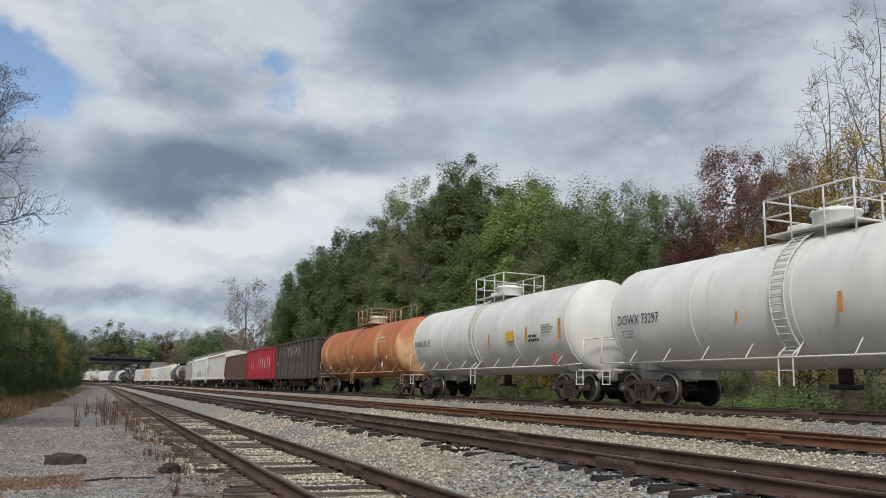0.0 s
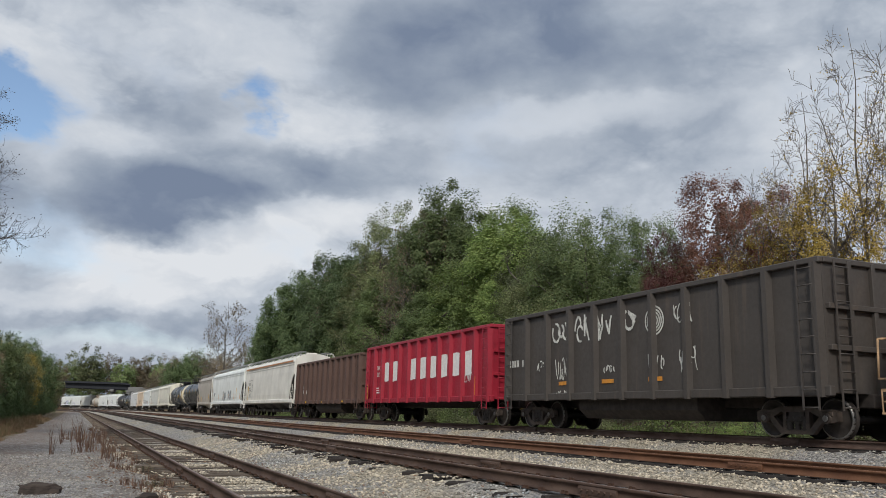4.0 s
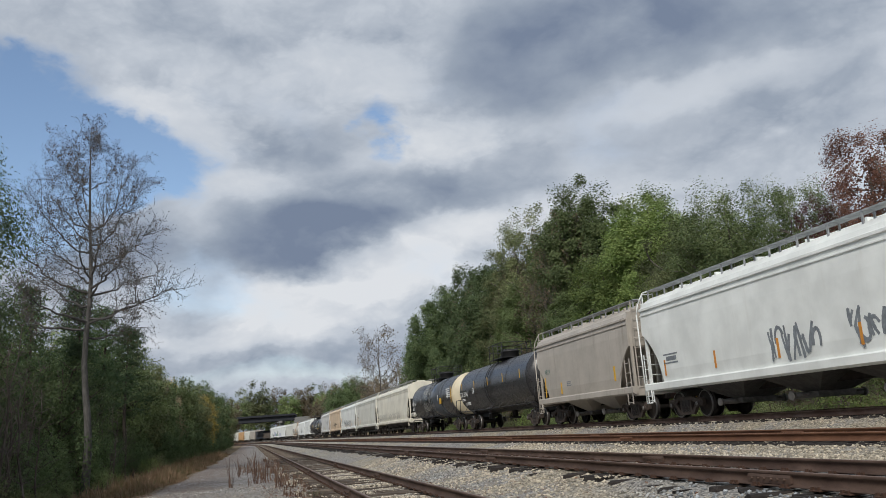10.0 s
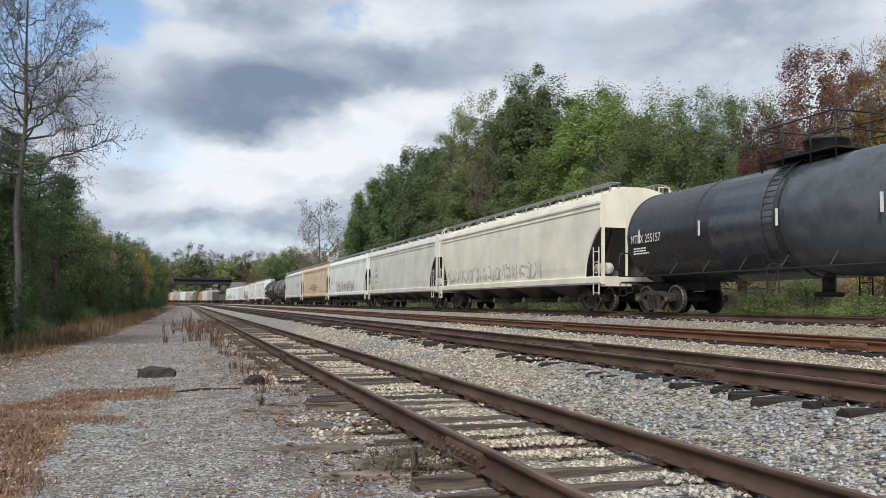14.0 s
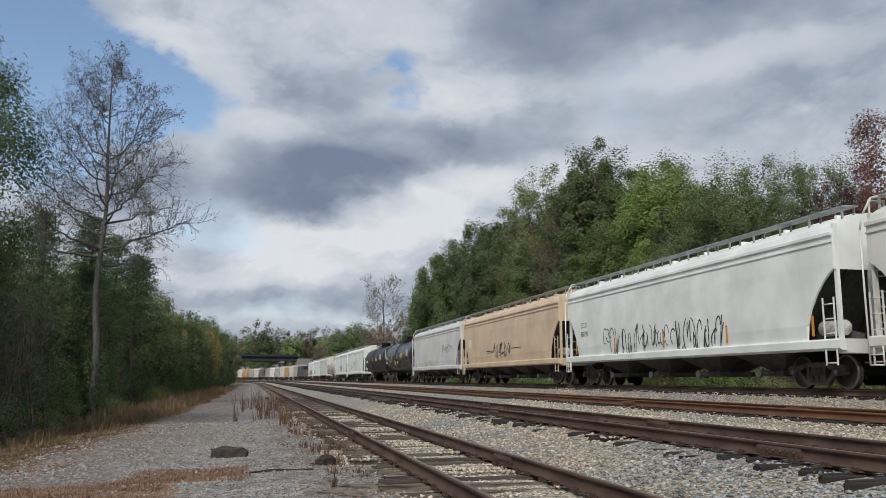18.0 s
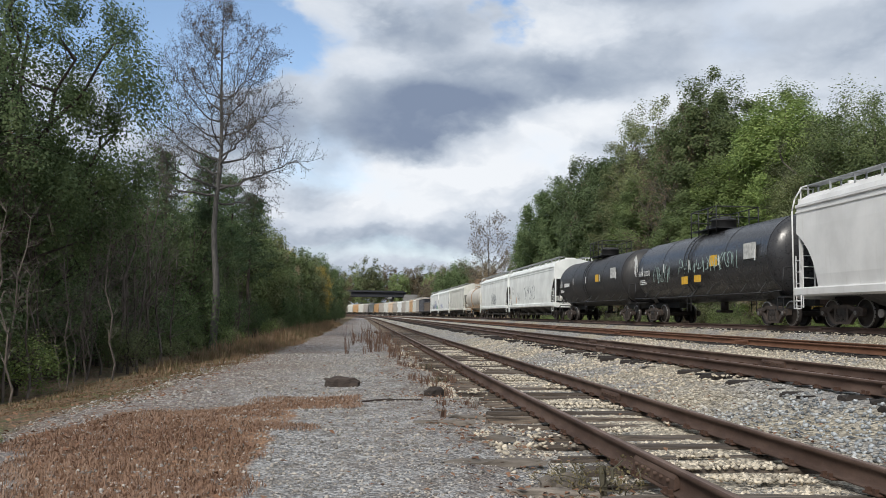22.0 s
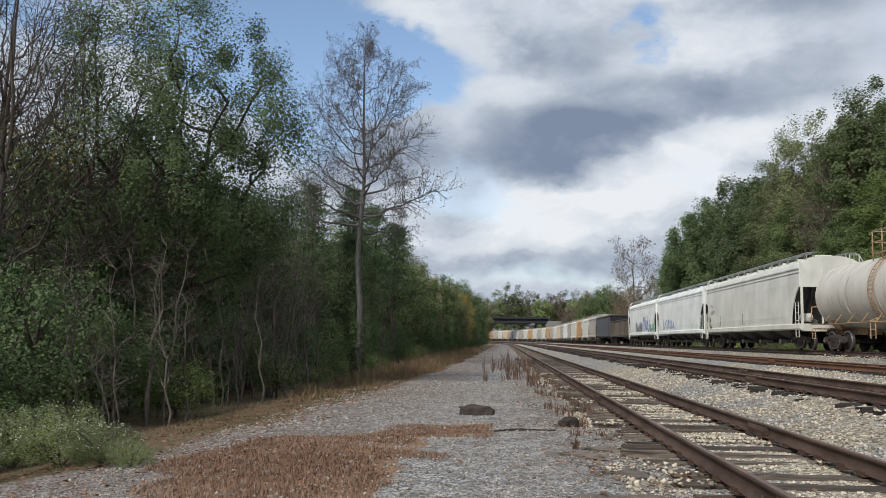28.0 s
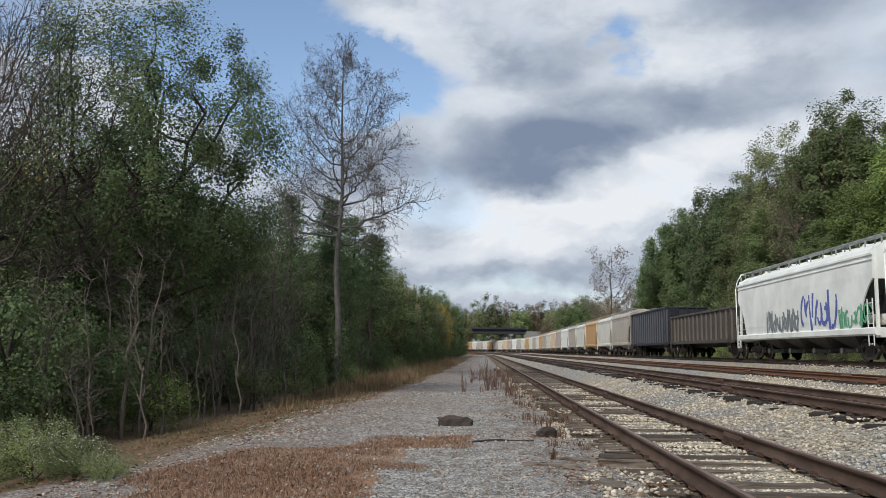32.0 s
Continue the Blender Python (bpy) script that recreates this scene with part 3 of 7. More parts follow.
            if n < near and s > -1.5:
                ob = new("tie", tops[rng.randrange(len(tops))])
                ob.parent, ob.matrix_basis = t, m
                for side in (-0.755, 0.755):
                    if n < 70:
                        p = new("tie_plate", plate_me)
                        p.parent, p.matrix_basis = ob, pose(side - dx, 0, -dz)
                n += 1
            elif s > -1.5:
                b = len(rest_v)
                g = meshes[rng.randrange(6)]
                vv = [m @ Vector((x_, y_, z_)) for x_ in (-1.3, 1.3) for y_ in (-0.115, 0.115) for z_ in (-0.17, 0.0)]
                rest_v += [tuple(p) for p in vv]
                rest_f += [tuple(b + i for i in fc) for fc in ((0, 1, 3, 2), (4, 6, 7, 5), (0, 4, 5, 1), (2, 3, 7, 6), (0, 2, 6, 4), (1, 5, 7, 3))]
            s += 0.535 + rng.uniform(-0.07, 0.07)
        ob = new("ties_beyond", raw("ties_beyond", rest_v, rest_f, tmat))
        ob.parent = t
        ob["kind"] = "stuff"
        bar_me = bar.mesh("joint_bar", rmat)
        for side in (-0.755, 0.755):
            s = 6.0 + 2.9 * k + (5.9 if side > 0 else 0)
            while s < 110:
                b = new("joint_bar", bar_me)
                b.parent, b.matrix_basis = t, pose(q + side, s, zr - 0.17)
                s += 11.9


build_tracks()


# ---------------------------------------------------------------- loose stone
def stones(name, label, spots, sizes, mat, rng):
    """Angular stones as one mesh: each a squashed, jittered octahedron-like lump."""
    base = np.array([(1, 0, 0), (0, 1, 0), (-1, 0, 0), (0, -1, 0), (0.25, 0.2, 1), (-0.2, -0.15, -1), (0.6, -0.6, 0.5), (-0.6, 0.55, 0.55)], float)
    tri = np.array([(0, 1, 4), (1, 7, 4), (1, 2, 7), (2, 4, 7), (2, 3, 4), (3, 6, 4), (3, 0, 6), (0, 4, 6), (1, 0, 5), (2, 1, 5), (3, 2, 5), (0, 3, 5)])
    n = len(spots)
    jit = base[None] * rng.uniform(0.65, 1.3, (n, 8, 1)) * sizes[:, None, None] * np.stack([rng.uniform(0.7, 1.2, n), rng.uniform(0.6, 1.0, n), rng.uniform(0.45, 0.8, n)], -1)[:, None]
    a = rng.uniform(0, 6.283, n)
    b = rng.uniform(-0.5, 0.5, n)
    c, s = np.cos(a)[:, None], np.sin(a)[:, None]
    cb, sb = np.cos(b)[:, None], np.sin(b)[:, None]
    x, y, z = jit[..., 0], jit[..., 1], jit[..., 2]
    x, z = x * cb + z * sb, z * cb - x * sb
    v = np.stack([x * c - y * s, x * s + y * c, z], -1) + spots[:, None]
    f = tri[None] + (np.arange(n) * 8)[:, None, None]
    ob = new(name, raw(name, v.reshape(-1, 3), f.reshape(-1, 3), mat))
    return tagged(ob, label, "gravel", kind="stuff")


def build_stones():
    rng = np.random.default_rng(7)

    def spread(n, x0, x1, y0, y1, power):
        y = y0 + (y1 - y0) * rng.random(n) ** power
        x = rng.uniform(x0, x1, n)
        return x, y
    grey = stone_material("ballast_stone", (0.06, 0.067, 0.073), (0.50, 0.53, 0.55), (0.74, 0.65, 0.51))
    pale = stone_material("gravel_stone", (0.11, 0.108, 0.106), (0.56, 0.555, 0.55), (0.50, 0.455, 0.40))
    # between and beside the tracks
    x, y = spread(38000, 1.15, 11.5, 3.0, 34.0, 1.6)
    x2, y2 = spread(7000, 11.5, 15.4, 8.0, 40.0, 1.4)
    x3, y3 = spread(13000, 2.1, 3.55, 3.0, 30.0, 1.5)
    x, y = np.concatenate([x, x2, x3]), np.concatenate([y, y2, y3])
    keep = np.ones(len(x), bool)
    on_tie = np.zeros(len(x), bool)
    for q, zr in TRACKS:
        for side in (-0.755, 0.755):
            keep &= np.abs(x - q - side) > 0.09
    keep &= x > 1.3 - 0.4 * np.sin(y)
    for k in (0, 1):     # few stones lie on top of the ties
        q = TRACKS[k][0]
        s = np.array(TIE_PLACES[k])
        gap = np.abs(y[:, None] - s[None, (s < 45)]).min(1)
        lie = np.sin(1.9 * x + 1.3 * y) + np.sin(2.6 * y - 1.4 * x + 1.0) + 0.8 * np.sin(5.1 * x + 0.7 * y)
        over = (np.abs(x - q) < 1.33) & (gap < 0.14) & (lie > (0.75 if k == 0 else 1.6))
        keep &= over | ~((np.abs(x - q) < 1.33) & (gap < 0.14) & (rng.random(len(x)) < (0.96 if k == 0 else 0.97)) & ((k == 0) | (x < 6.35)))
        on_tie |= over
    x, y, on_tie = x[keep], y[keep], on_tie[keep]
    s = rng.uniform(0.014, 0.036, len(x)) * (1 + 0.014 * y)
    inside = np.abs(x - TRACKS[0][0]) < 1.35
    s = np.where(inside, np.minimum(s, 0.036), s)
    lift = np.where(inside, -0.2, 0.25)
    stones("ballast_stones", "crushed grey and tan stone between the tracks", np.stack([x, y, np.where(on_tie, np.where(x < 4.5, TRACKS[0][1], TRACKS[1][1]) - 0.195, height(x, y) + s * lift)], -1), s, grey, rng)
    x, y = spread(28000, -4.2, 1.8, 3.4, 26.0, 1.7)
    s = rng.uniform(0.005, 0.010, len(x)) * rng.choice([1, 1, 1, 1.6, 2.3], len(x)) * (1 + 0.03 * y)
    stones("gravel_stones", "small pale gravel on the drive", np.stack([x, y, height(x, y) + s * 0.2], -1), s, pale, rng)


build_stones()

# ---------------------------------------------------------------- freight cars
# A car stands along y with its middle at 0, rail head at z = 0; the side seen from the drive is -x.
KEPT = {}
WHEEL_R = 0.457


def kept(key, build):
    if key not in KEPT:
        KEPT[key] = build()
    return KEPT[key]


def put(parent, name, me, m=None, label=""):
    ob = new(name, me)
    ob.parent = parent
    if m is not None:
        ob.matrix_basis = m
    return tagged(ob, label=label)


def steel_dark():
    return plain("running_gear", (0.045, 0.038, 0.034), 0.65, 0.3)


def truck_meshes():
    dark = steel_dark()
    tread = plain("wheel_tread", (0.30, 0.29, 0.28), 0.35, 0.8, 0.1)
    bolster = G().box(-1.05, 1.05, -0.22, 0.22, 0.36, 0.62, 0.03)
    bolster.box(-0.35, 0.35, -0.30, 0.30, 0.60, 0.74, 0.03)
    wheel = G()
    for s in (-1, 1):
        x = s * 0.72
        wheel.turn([(x + s * 0.07, 0.06), (x + s * 0.075, 0.20), (x + s * 0.03, 0.26), (x + s * 0.03, 0.37), (x + s * 0.065, 0.40), (x + s * 0.065, WHEEL_R - 0.012), (x + s * 0.05, WHEEL_R),
                    (x - s * 0.05, WHEEL_R + 0.002), (x - s * 0.065, WHEEL_R + 0.028), (x - s * 0.085, WHEEL_R + 0.02), (x - s * 0.08, 0.39), (x - s * 0.03, 0.36), (x - s * 0.03, 0.22), (x - s * 0.06, 0.1)], 20, "x")
    wheel.turn([(-1.12, 0.0), (-1.12, 0.075), (-0.80, 0.075), (-0.78, 0.085), (0.78, 0.085), (0.80, 0.075), (1.12, 0.075), (1.12, 0.0)], 12, "x")
    rim = G()
    for s in (-1,):
        x = s * 0.72
        rim.turn([(x + s * 0.066, WHEEL_R - 0.045), (x + s * 0.067, WHEEL_R - 0.012), (x + s * 0.052, WHEEL_R + 0.001), (x + s * 0.02, WHEEL_R + 0.002)], 20, "x")
    frame_ = G()
    top = [(-1.16, 0.40), (-1.16, 0.60), (-0.98, 0.66), (-0.70, 0.64), (-0.45, 0.72), (0.45, 0.72), (0.70, 0.64), (0.98, 0.66), (1.16, 0.60), (1.16, 0.40), (1.00, 0.36), (0.80, 0.50), (0.62, 0.50), (0.42, 0.60), (-0.42, 0.60), (-0.62, 0.50), (-0.80, 0.50), (-1.00, 0.36)]
    low = [(-0.86, 0.50), (-0.66, 0.50), (-0.36, 0.20), (0.36, 0.20), (0.66, 0.50), (0.86, 0.50), (0.46, 0.10), (-0.46, 0.10)]
    frame_.prism(top, -0.07, 0.07).prism(low, -0.06, 0.06)
    for y in (-0.33, 0.33):
        frame_.box(-0.06, 0.06, y - 0.05, y + 0.05, 0.18, 0.62)
    for y in (-0.89, 0.89):
        frame_.rod((-0.13, y, WHEEL_R), (0.09, y, WHEEL_R), 0.115, 12)
        frame_.box(-0.09, 0.09, y - 0.16, y + 0.16, 0.50, 0.60, 0.02)
    spring = G().turn([(0.18 + 0.033 * k, 0.066 if k % 2 == 0 else 0.106) for k in range(11)], 8, "z")
    cap = G()
    for y in (0.0,):
        cap.rod((-0.155, y, WHEEL_R), (-0.12, y, WHEEL_R), 0.07, 10)
        for k in range(3):
            a = 2.1 * k + 0.4
            cap.rod((-0.17, y + 0.045 * math.cos(a), WHEEL_R + 0.045 * math.sin(a)), (-0.15, y + 0.045 * math.cos(a), WHEEL_R + 0.045 * math.sin(a)), 0.014, 6)
    return {"bolster": bolster.mesh("truck", dark), "wheel": wheel.mesh("wheelset", dark), "rim": rim.mesh("rim", tread), "frame": frame_.mesh("side_frame", plain("cast_frame", (0.075, 0.058, 0.048), 0.75, 0.2)),
            "spring": spring.mesh("spring", dark), "cap": cap.mesh("bearing_cap", plain("bearing", (0.20, 0.19, 0.18), 0.5, 0.4))}


WHEELSETS = {-1: [], 1: []}


def truck(car, y):
    k = kept("truck", truck_meshes)
    t = put(car, "truck", k["bolster"], pose(0, y, 0), "four-wheel cast steel truck")
    for s in (-1, 1):
        put(t, "side_frame", k["frame"], pose(s * 0.98, 0, 0, 0, 0, 0 if s < 0 else 180))
        for y in (-0.21, 0.0, 0.21):
            put(t, "spring", k["spring"], pose(s * 0.98, y, 0))
        for y in (-0.89, 0.89):
            put(t, "bearing_cap", k["cap"], pose(s * 0.98, y, 0, 0, 0, 0 if s < 0 else 180))
        w = put(t, "wheelset", k["wheel"], pose(0, s * 0.89, WHEEL_R))
        WHEELSETS[s].append(w)
        for turn_ in (0, 180):
            put(t, "tread", k["rim"], pose(0, s * 0.89, WHEEL_R, 0, 0, turn_), "bright worn steel wheel rim")
    return t


def coupler_mesh():
    g = G().box(-0.11, 0.11, -0.45, 0.25, 0.76, 0.98, 0.03)
    g.prism([(-0.16, 0.25), (0.10, 0.22), (0.19, 0.36), (0.14, 0.50), (0.02, 0.50), (0.04, 0.38), (-0.06, 0.36), (-0.12, 0.52), (-0.2, 0.5)], 0.72, 1.02, "z")
    g.pipe([(-0.30, -0.3, 0.8), (-0.32, 0.0, 0.62), (-0.28, 0.25, 0.5), (-0.2, 0.45, 0.55)], 0.025, 6)
    return g.mesh("coupler", plain("coupler_steel", (0.075, 0.045, 0.033), 0.8, 0.2))


def couplers(car, L):
    me = kept("coupler", coupler_mesh)
    for s in (-1, 1):
        put(car, "coupler", me, pose(0, s * (L / 2 - 0.42), 0, 0, 0, 0 if s > 0 else 180))


def ladder_mesh(key, h, w, mat, step=0.38, r=0.016):
    """Upright ladder in the x-z plane, foot at 0."""
    def build():
        g = G()
        for s in (-1, 1):
            g.box(s * w / 2 - 0.022, s * w / 2 + 0.022, -0.012, 0.012, 0, h)
        for k in range(int(h / step) + 1):
            z = 0.06 + k * step
            if z < h:
                g.rod((-w / 2, 0, z), (w / 2, 0, z), r, 6)
        return g.mesh("ladder", mat)
    return kept(("ladder", key, round(h, 2), w, mat.name), build)


def brake_wheel_mesh(mat):
    def build():
        g = G()
        n = 18
        for i in range(n):
            a, b = 2 * math.pi * i / n, 2 * math.pi * (i + 1) / n
            g.rod((0.28 * math.cos(a), 0, 0.28 * math.sin(a)), (0.28 * math.cos(b), 0, 0.28 * math.sin(b)), 0.018, 5)
        for i in range(5):
            a = 2 * math.pi * i / 5
            g.rod((0, 0, 0), (0.28 * math.cos(a), 0, 0.28 * math.sin(a)), 0.014, 5)
        g.rod((0, -0.15, 0), (0, 0.03, 0), 0.05, 8)
        g.box(-0.13, 0.13, -0.32, -0.12, -0.2, 0.16, 0.02)
        return g.mesh("brake_wheel", mat)
    return kept(("brake_wheel", mat.name), build)


def lettering(car, text, x, y, z, size, mat, squeeze=0.8, bold=0.0):
    """Flat painted letters on the side, read from the drive; y is where the first letter begins."""
    def build():
        c = bpy.data.curves.new("lettering", "FONT")
        c.body, c.size, c.offset, c.extrude, c.resolution_u = text, 1.0, bold, 0.0, 2
        ob = bpy.data.objects.new("lettering", c)
        me = bpy.data.meshes.new_from_object(ob)
        me.materials.clear()
        me.materials.append(mat)
        bpy.data.objects.remove(ob)
        return me
    me = kept(("text", text, mat.name, bold), build)
    m = Matrix(((0, 0, -1, x), (-1, 0, 0, y), (0, 1, 0, z), (0, 0, 0, 1))) @ Matrix.Diagonal((size * squeeze, size, 1, 1))
    ob = put(car, "lettering", me)
    ob.matrix_basis = m
    return ob


def bars(car, rows, x, mat, name="marking", label=""):
    """Small painted marks as thin plates: rows of y0, y1, z0, z1 (y0 > y1: from the far end on)."""
    if len(rows) > 1 and name == "placard":
        for row in rows:
            bars(car, [row], x, mat, name, label)
        return None
    g = G()
    for y0, y1, z0, z1 in rows:
        g.box(x - 0.004, x + 0.004, min(y0, y1), max(y0, y1), z0, z1)
    return g.part(name, mat, car, label)


def small_print(car, y, z, x, mat, rng, lines=3, width=0.7, size=0.045, gap=0.085):
    """Lines too small to read, as broken bars."""
    rows = []
    for k in range(lines):
        p, end = 0.0, width * rng.uniform(0.6, 1.0)
        while p < end:
            w = rng.uniform(0.06, 0.2)
            rows.append((y - p, y - min(p + w, end), z - k * gap, z - k * gap + size))
            p += w + 0.04
    return bars(car, rows, x, mat, "small_print")


def scrawl(car, seed, x, y, z, width, high, mat, strokes=9, thick=0.045, name="graffiti", label="sprayed unreadable graffiti"):
    """Sprayed loops and strokes as thin ribbons on the side; no letters."""
    rng = random.Random(seed)
    g = G()
    strokes = int(strokes * 1.7)
    thick *= 0.62
    for k in range(strokes):
        c = y - width * (k + 0.5) / strokes + rng.uniform(-0.3, 0.3) * width / strokes
        w, h = width / strokes * rng.uniform(0.8, 1.9), high * rng.uniform(0.4, 1.0)
        zc = z + (high - h) * rng.random()
        pts = []
        if rng.random() < 0.55:      # angular strokes
            p = [(rng.uniform(-0.5, 0.5), q) for q in ((0, 1, 0.2, 0.9), (1, 0, 0.75), (0.1, 1, 0.55, 0.0), (1, 0.5, 0))[rng.randrange(4)]]
            for (a0, b0), (a1, b1) in zip(p, p[1:]):
                pts += [(c + w * (a0 + (a1 - a0) * i / 4 + 0.06 * math.sin(3.1 * i / 4)), zc + h * (b0 + (b1 - b0) * i / 4)) for i in range(5)]
        else:                         # loops
            a0, turn_ = rng.uniform(0, 6.28), rng.uniform(2.5, 5.5)
            lean = rng.uniform(-0.3, 0.3)
            for i in range(13):
                q = a0 + turn_ * i / 12
                pts.append((c + w * 0.5 * math.cos(q) + lean * w * math.sin(q), zc + h * (0.5 + 0.5 * math.sin(q))))
        for (y0, z0), (y1, z1) in zip(pts, pts[1:]):
            d = math.hypot(y1 - y0, z1 - z0) or 1
            t = thick * rng.uniform(0.35, 0.6)
            ny, nz = -(z1 - z0) / d * t, (y1 - y0) / d * t
            ey, ez = (y1 - y0) / d * t * 0.6, (z1 - z0) / d * t * 0.6
            g.add([(x, y0 + ny - ey, z0 + nz - ez), (x, y0 - ny - ey, z0 - nz - ez), (x, y1 - ny + ey, z1 - nz + ez), (x, y1 + ny + ey, z1 + nz + ez)], [(0, 1, 2, 3)])
            x -= 0.00003
    return g.part(name, mat, car, label)


def hopper_meshes(L, top, bays, mat, grey, trim):
    """Body and fittings of a covered hopper of that length and height."""
    hb = L / 2 - 0.62
    half = 1.56
    eave = top - 0.40
    out = {}
    g = G()
    cut = 3.1 if L > 15 else 2.85
    stations = [(-hb + a, max(1.16, cut - b)) for a, b in ((0, 0), (0.16, 0.10), (0.42, 0.30), (0.72, 0.62), (0.98, 1.0), (1.14, 1.4), (1.22, 2.2))]
    stations += [(-s, z) for s, z in reversed(stations)]
    n = None
    v = []
    for y, zb in stations:
        prof = [(-half + 0.05, zb), (-half, max(zb + 0.02, 1.7)), (-half, max(zb + 0.03, 2.4)), (-half, max(zb + 0.04, 3.3)), (-half + 0.03, eave - 0.22), (-half + 0.12, eave), (-1.05, top - 0.16), (-0.5, top - 0.03), (0.0, top)]
        prof += [(-a, b) for a, b in reversed(prof[:-1])]
        n = len(prof)
        v += [(a, y, b) for a, b in prof]
    f = [(j * n + i, j * n + i + 1, (j + 1) * n + i + 1, (j + 1) * n + i) for j in range(len(stations) - 1) for i in range(n - 1)]
    f += [(j * n + n - 1, j * n, (j + 1) * n, (j + 1) * n + n - 1) for j in range(6, len(stations) - 7)]
    f += [tuple(range(n)), tuple(range((len(stations) - 1) * n, len(stations) * n))]
    g.add(v, f)
    out["body"] = g.mesh("body", mat)
    g = G()
    for s in (1,):
        g.prism([(s * (hb - 0.3), cut + 0.5), (s * (hb - 0.36), cut + 0.5), (s * (hb - 2.4), 1.28), (s * (hb - 2.3), 1.2)], -1.46, 1.46)
        for x in (-0.7, 0.7):
            g.prism([(s * (hb - 0.36), cut + 0.3), (s * (hb - 2.2), 1.3), (s * (hb - 0.1), 1.3), (s * (hb - 0.1), 1.45), (s * (hb - 1.2), 1.7)], x - 0.03, x + 0.03)
    out["slope_sheet"] = g.mesh("slope_sheet", grey)
    g = G()
    for s in (-1,):
        g.prism([(s * 1.60, 1.30), (s * 1.63, 1.26), (s * 1.63, 1.06), (s * 1.55, 1.0), (s * 1.42, 1.0), (s * 1.42, 1.30)], -L / 2 + 0.5, L / 2 - 0.5, "y")
    out["side_sill"] = g.mesh("side_sill", mat)
    g = G()
    for s in (-1,):
        g.prism([(s * (half + 0.004), eave - 0.16), (s * (half + 0.03), eave - 0.18), (s * (half + 0.03), eave - 0.26), (s * (half + 0.004), eave - 0.28)], -hb, hb, "y")
    out["side_rib"] = g.mesh("top_chord", mat)
    g = G()
    for s in (-1,):
        g.prism([(s * (half + 0.002), eave - 0.40), (s * (half + 0.018), eave - 0.41), (s * (half + 0.018), eave - 0.45), (s * (half + 0.002), eave - 0.46)], -hb, hb, "y")
    out["bead"] = g.mesh("side_bead", mat)
    g = G()
    for s in (1,):
        e = s * (L / 2 - 0.55)
        g.box(-1.5, 1.5, min(e, e - s * 0.18), max(e, e - s * 0.18), 0.92, 1.28, 0.02)
        g.box(-1.4, 1.4, min(e, e - s * 0.9), max(e, e - s * 0.9), 1.26, 1.30)
        for x in (-1.42, 1.42):
            g.box(x - 0.05, x + 0.05, min(e - s * 0.06, e - s * 0.16), max(e - s * 0.06, e - s * 0.16), 1.28, eave + 0.05)
        for x in (-0.45, 0.45):
            g.box(x - 0.035, x + 0.035, min(e - s * 0.06, e - s * 0.13), max(e - s * 0.06, e - s * 0.13), 1.28, cut + 0.9)
    out["end_frame"] = g.mesh("end_frame", mat)
    e = L / 2 - 0.52
    g = G().pipe([(-1.62, e, 0.60), (-1.64, e, eave - 0.35), (-1.56, e - 0.04, eave + 0.05), (-1.34, e - 0.10, top + 0.06), (-1.13, e - 0.14, top + 0.12)], 0.026, 6)
    g.pipe([(-1.62, e, 0.60), (-1.62, e - 0.45, 0.60), (-1.62, e - 0.45, 1.05)], 0.022, 6)
    g.rod((-1.62, e, 0.85), (-1.62, e - 0.45, 0.85), 0.018, 6)
    out["corner_grab"] = g.mesh("corner_grab_rail", mat)
    g = G()
    for s in (-1,):
        g.box(s * 0.95 - 0.22, s * 0.95 + 0.22, -hb - 0.1, hb + 0.1, top + 0.105, top + 0.135)
    k = int(2 * hb / 1.25)
    for i in range(k + 1):
        y = -hb + 0.05 + (2 * hb - 0.1) * i / k
        for s in (-1,):
            g.box(s * 1.13 - 0.02, s * 1.13 + 0.02, y - 0.03, y + 0.03, top - 0.24, top + 0.11)
            g.box(s * 0.76 - 0.02, s * 0.76 + 0.02, y - 0.03, y + 0.03, top - 0.12, top + 0.11)
    out["roof_walkway"] = g.mesh("roof_walkway", trim)
    g = G()
    g.box(-0.32, 0.32, -hb + 0.6, hb - 0.6, top - 0.03, top + 0.09, 0.03)
    for i in range(8):
        y = -hb + 1.2 + (2 * hb - 2.4) * i / 7
        g.box(-0.4, 0.4, y - 0.05, y + 0.05, top - 0.02, top + 0.14, 0.01)
    out["hatch"] = g.mesh("hatch", mat)
    g = G()
    g.box(-0.30, 0.30, -L / 2 + 0.5, L / 2 - 0.5, 0.74, 1.02, 0.02)
    out["centre_sill"] = g.mesh("centre_sill", steel_dark())
    span = (2 * hb - 4.6) / bays
    g = G()
    a, b = span / 2 - 0.02, 0.32
    lo, hi = [(-0.5, -b), (0.5, -b), (0.5, b), (-0.5, b)], [(-1.42, -a), (1.42, -a), (1.42, a), (-1.42, a)]
    v = [(x, y, 0.52) for x, y in lo] + [(x, y, 1.2) for x, y in hi]
    g.add(v, [(3, 2, 1, 0), (4, 5, 6, 7)] + [(i, (i + 1) % 4, 4 + (i + 1) % 4, 4 + i) for i in range(4)])
    out["hopper_bay"] = g.mesh("hopper_bay", grey)
    g = G().box(-0.62, 0.62, -0.36, 0.36, 0.36, 0.53, 0.02)
    g.rod((-1.15, 0.0, 0.44), (1.15, 0.0, 0.44), 0.09, 10)
    for s in (-1, 1):
        g.rod((s * 1.15, 0, 0.44), (s * 1.22, 0, 0.44), 0.13, 10)
        g.rod((s * 0.9, -0.3, 0.46), (s * 0.9, 0.3, 0.46), 0.03, 6)
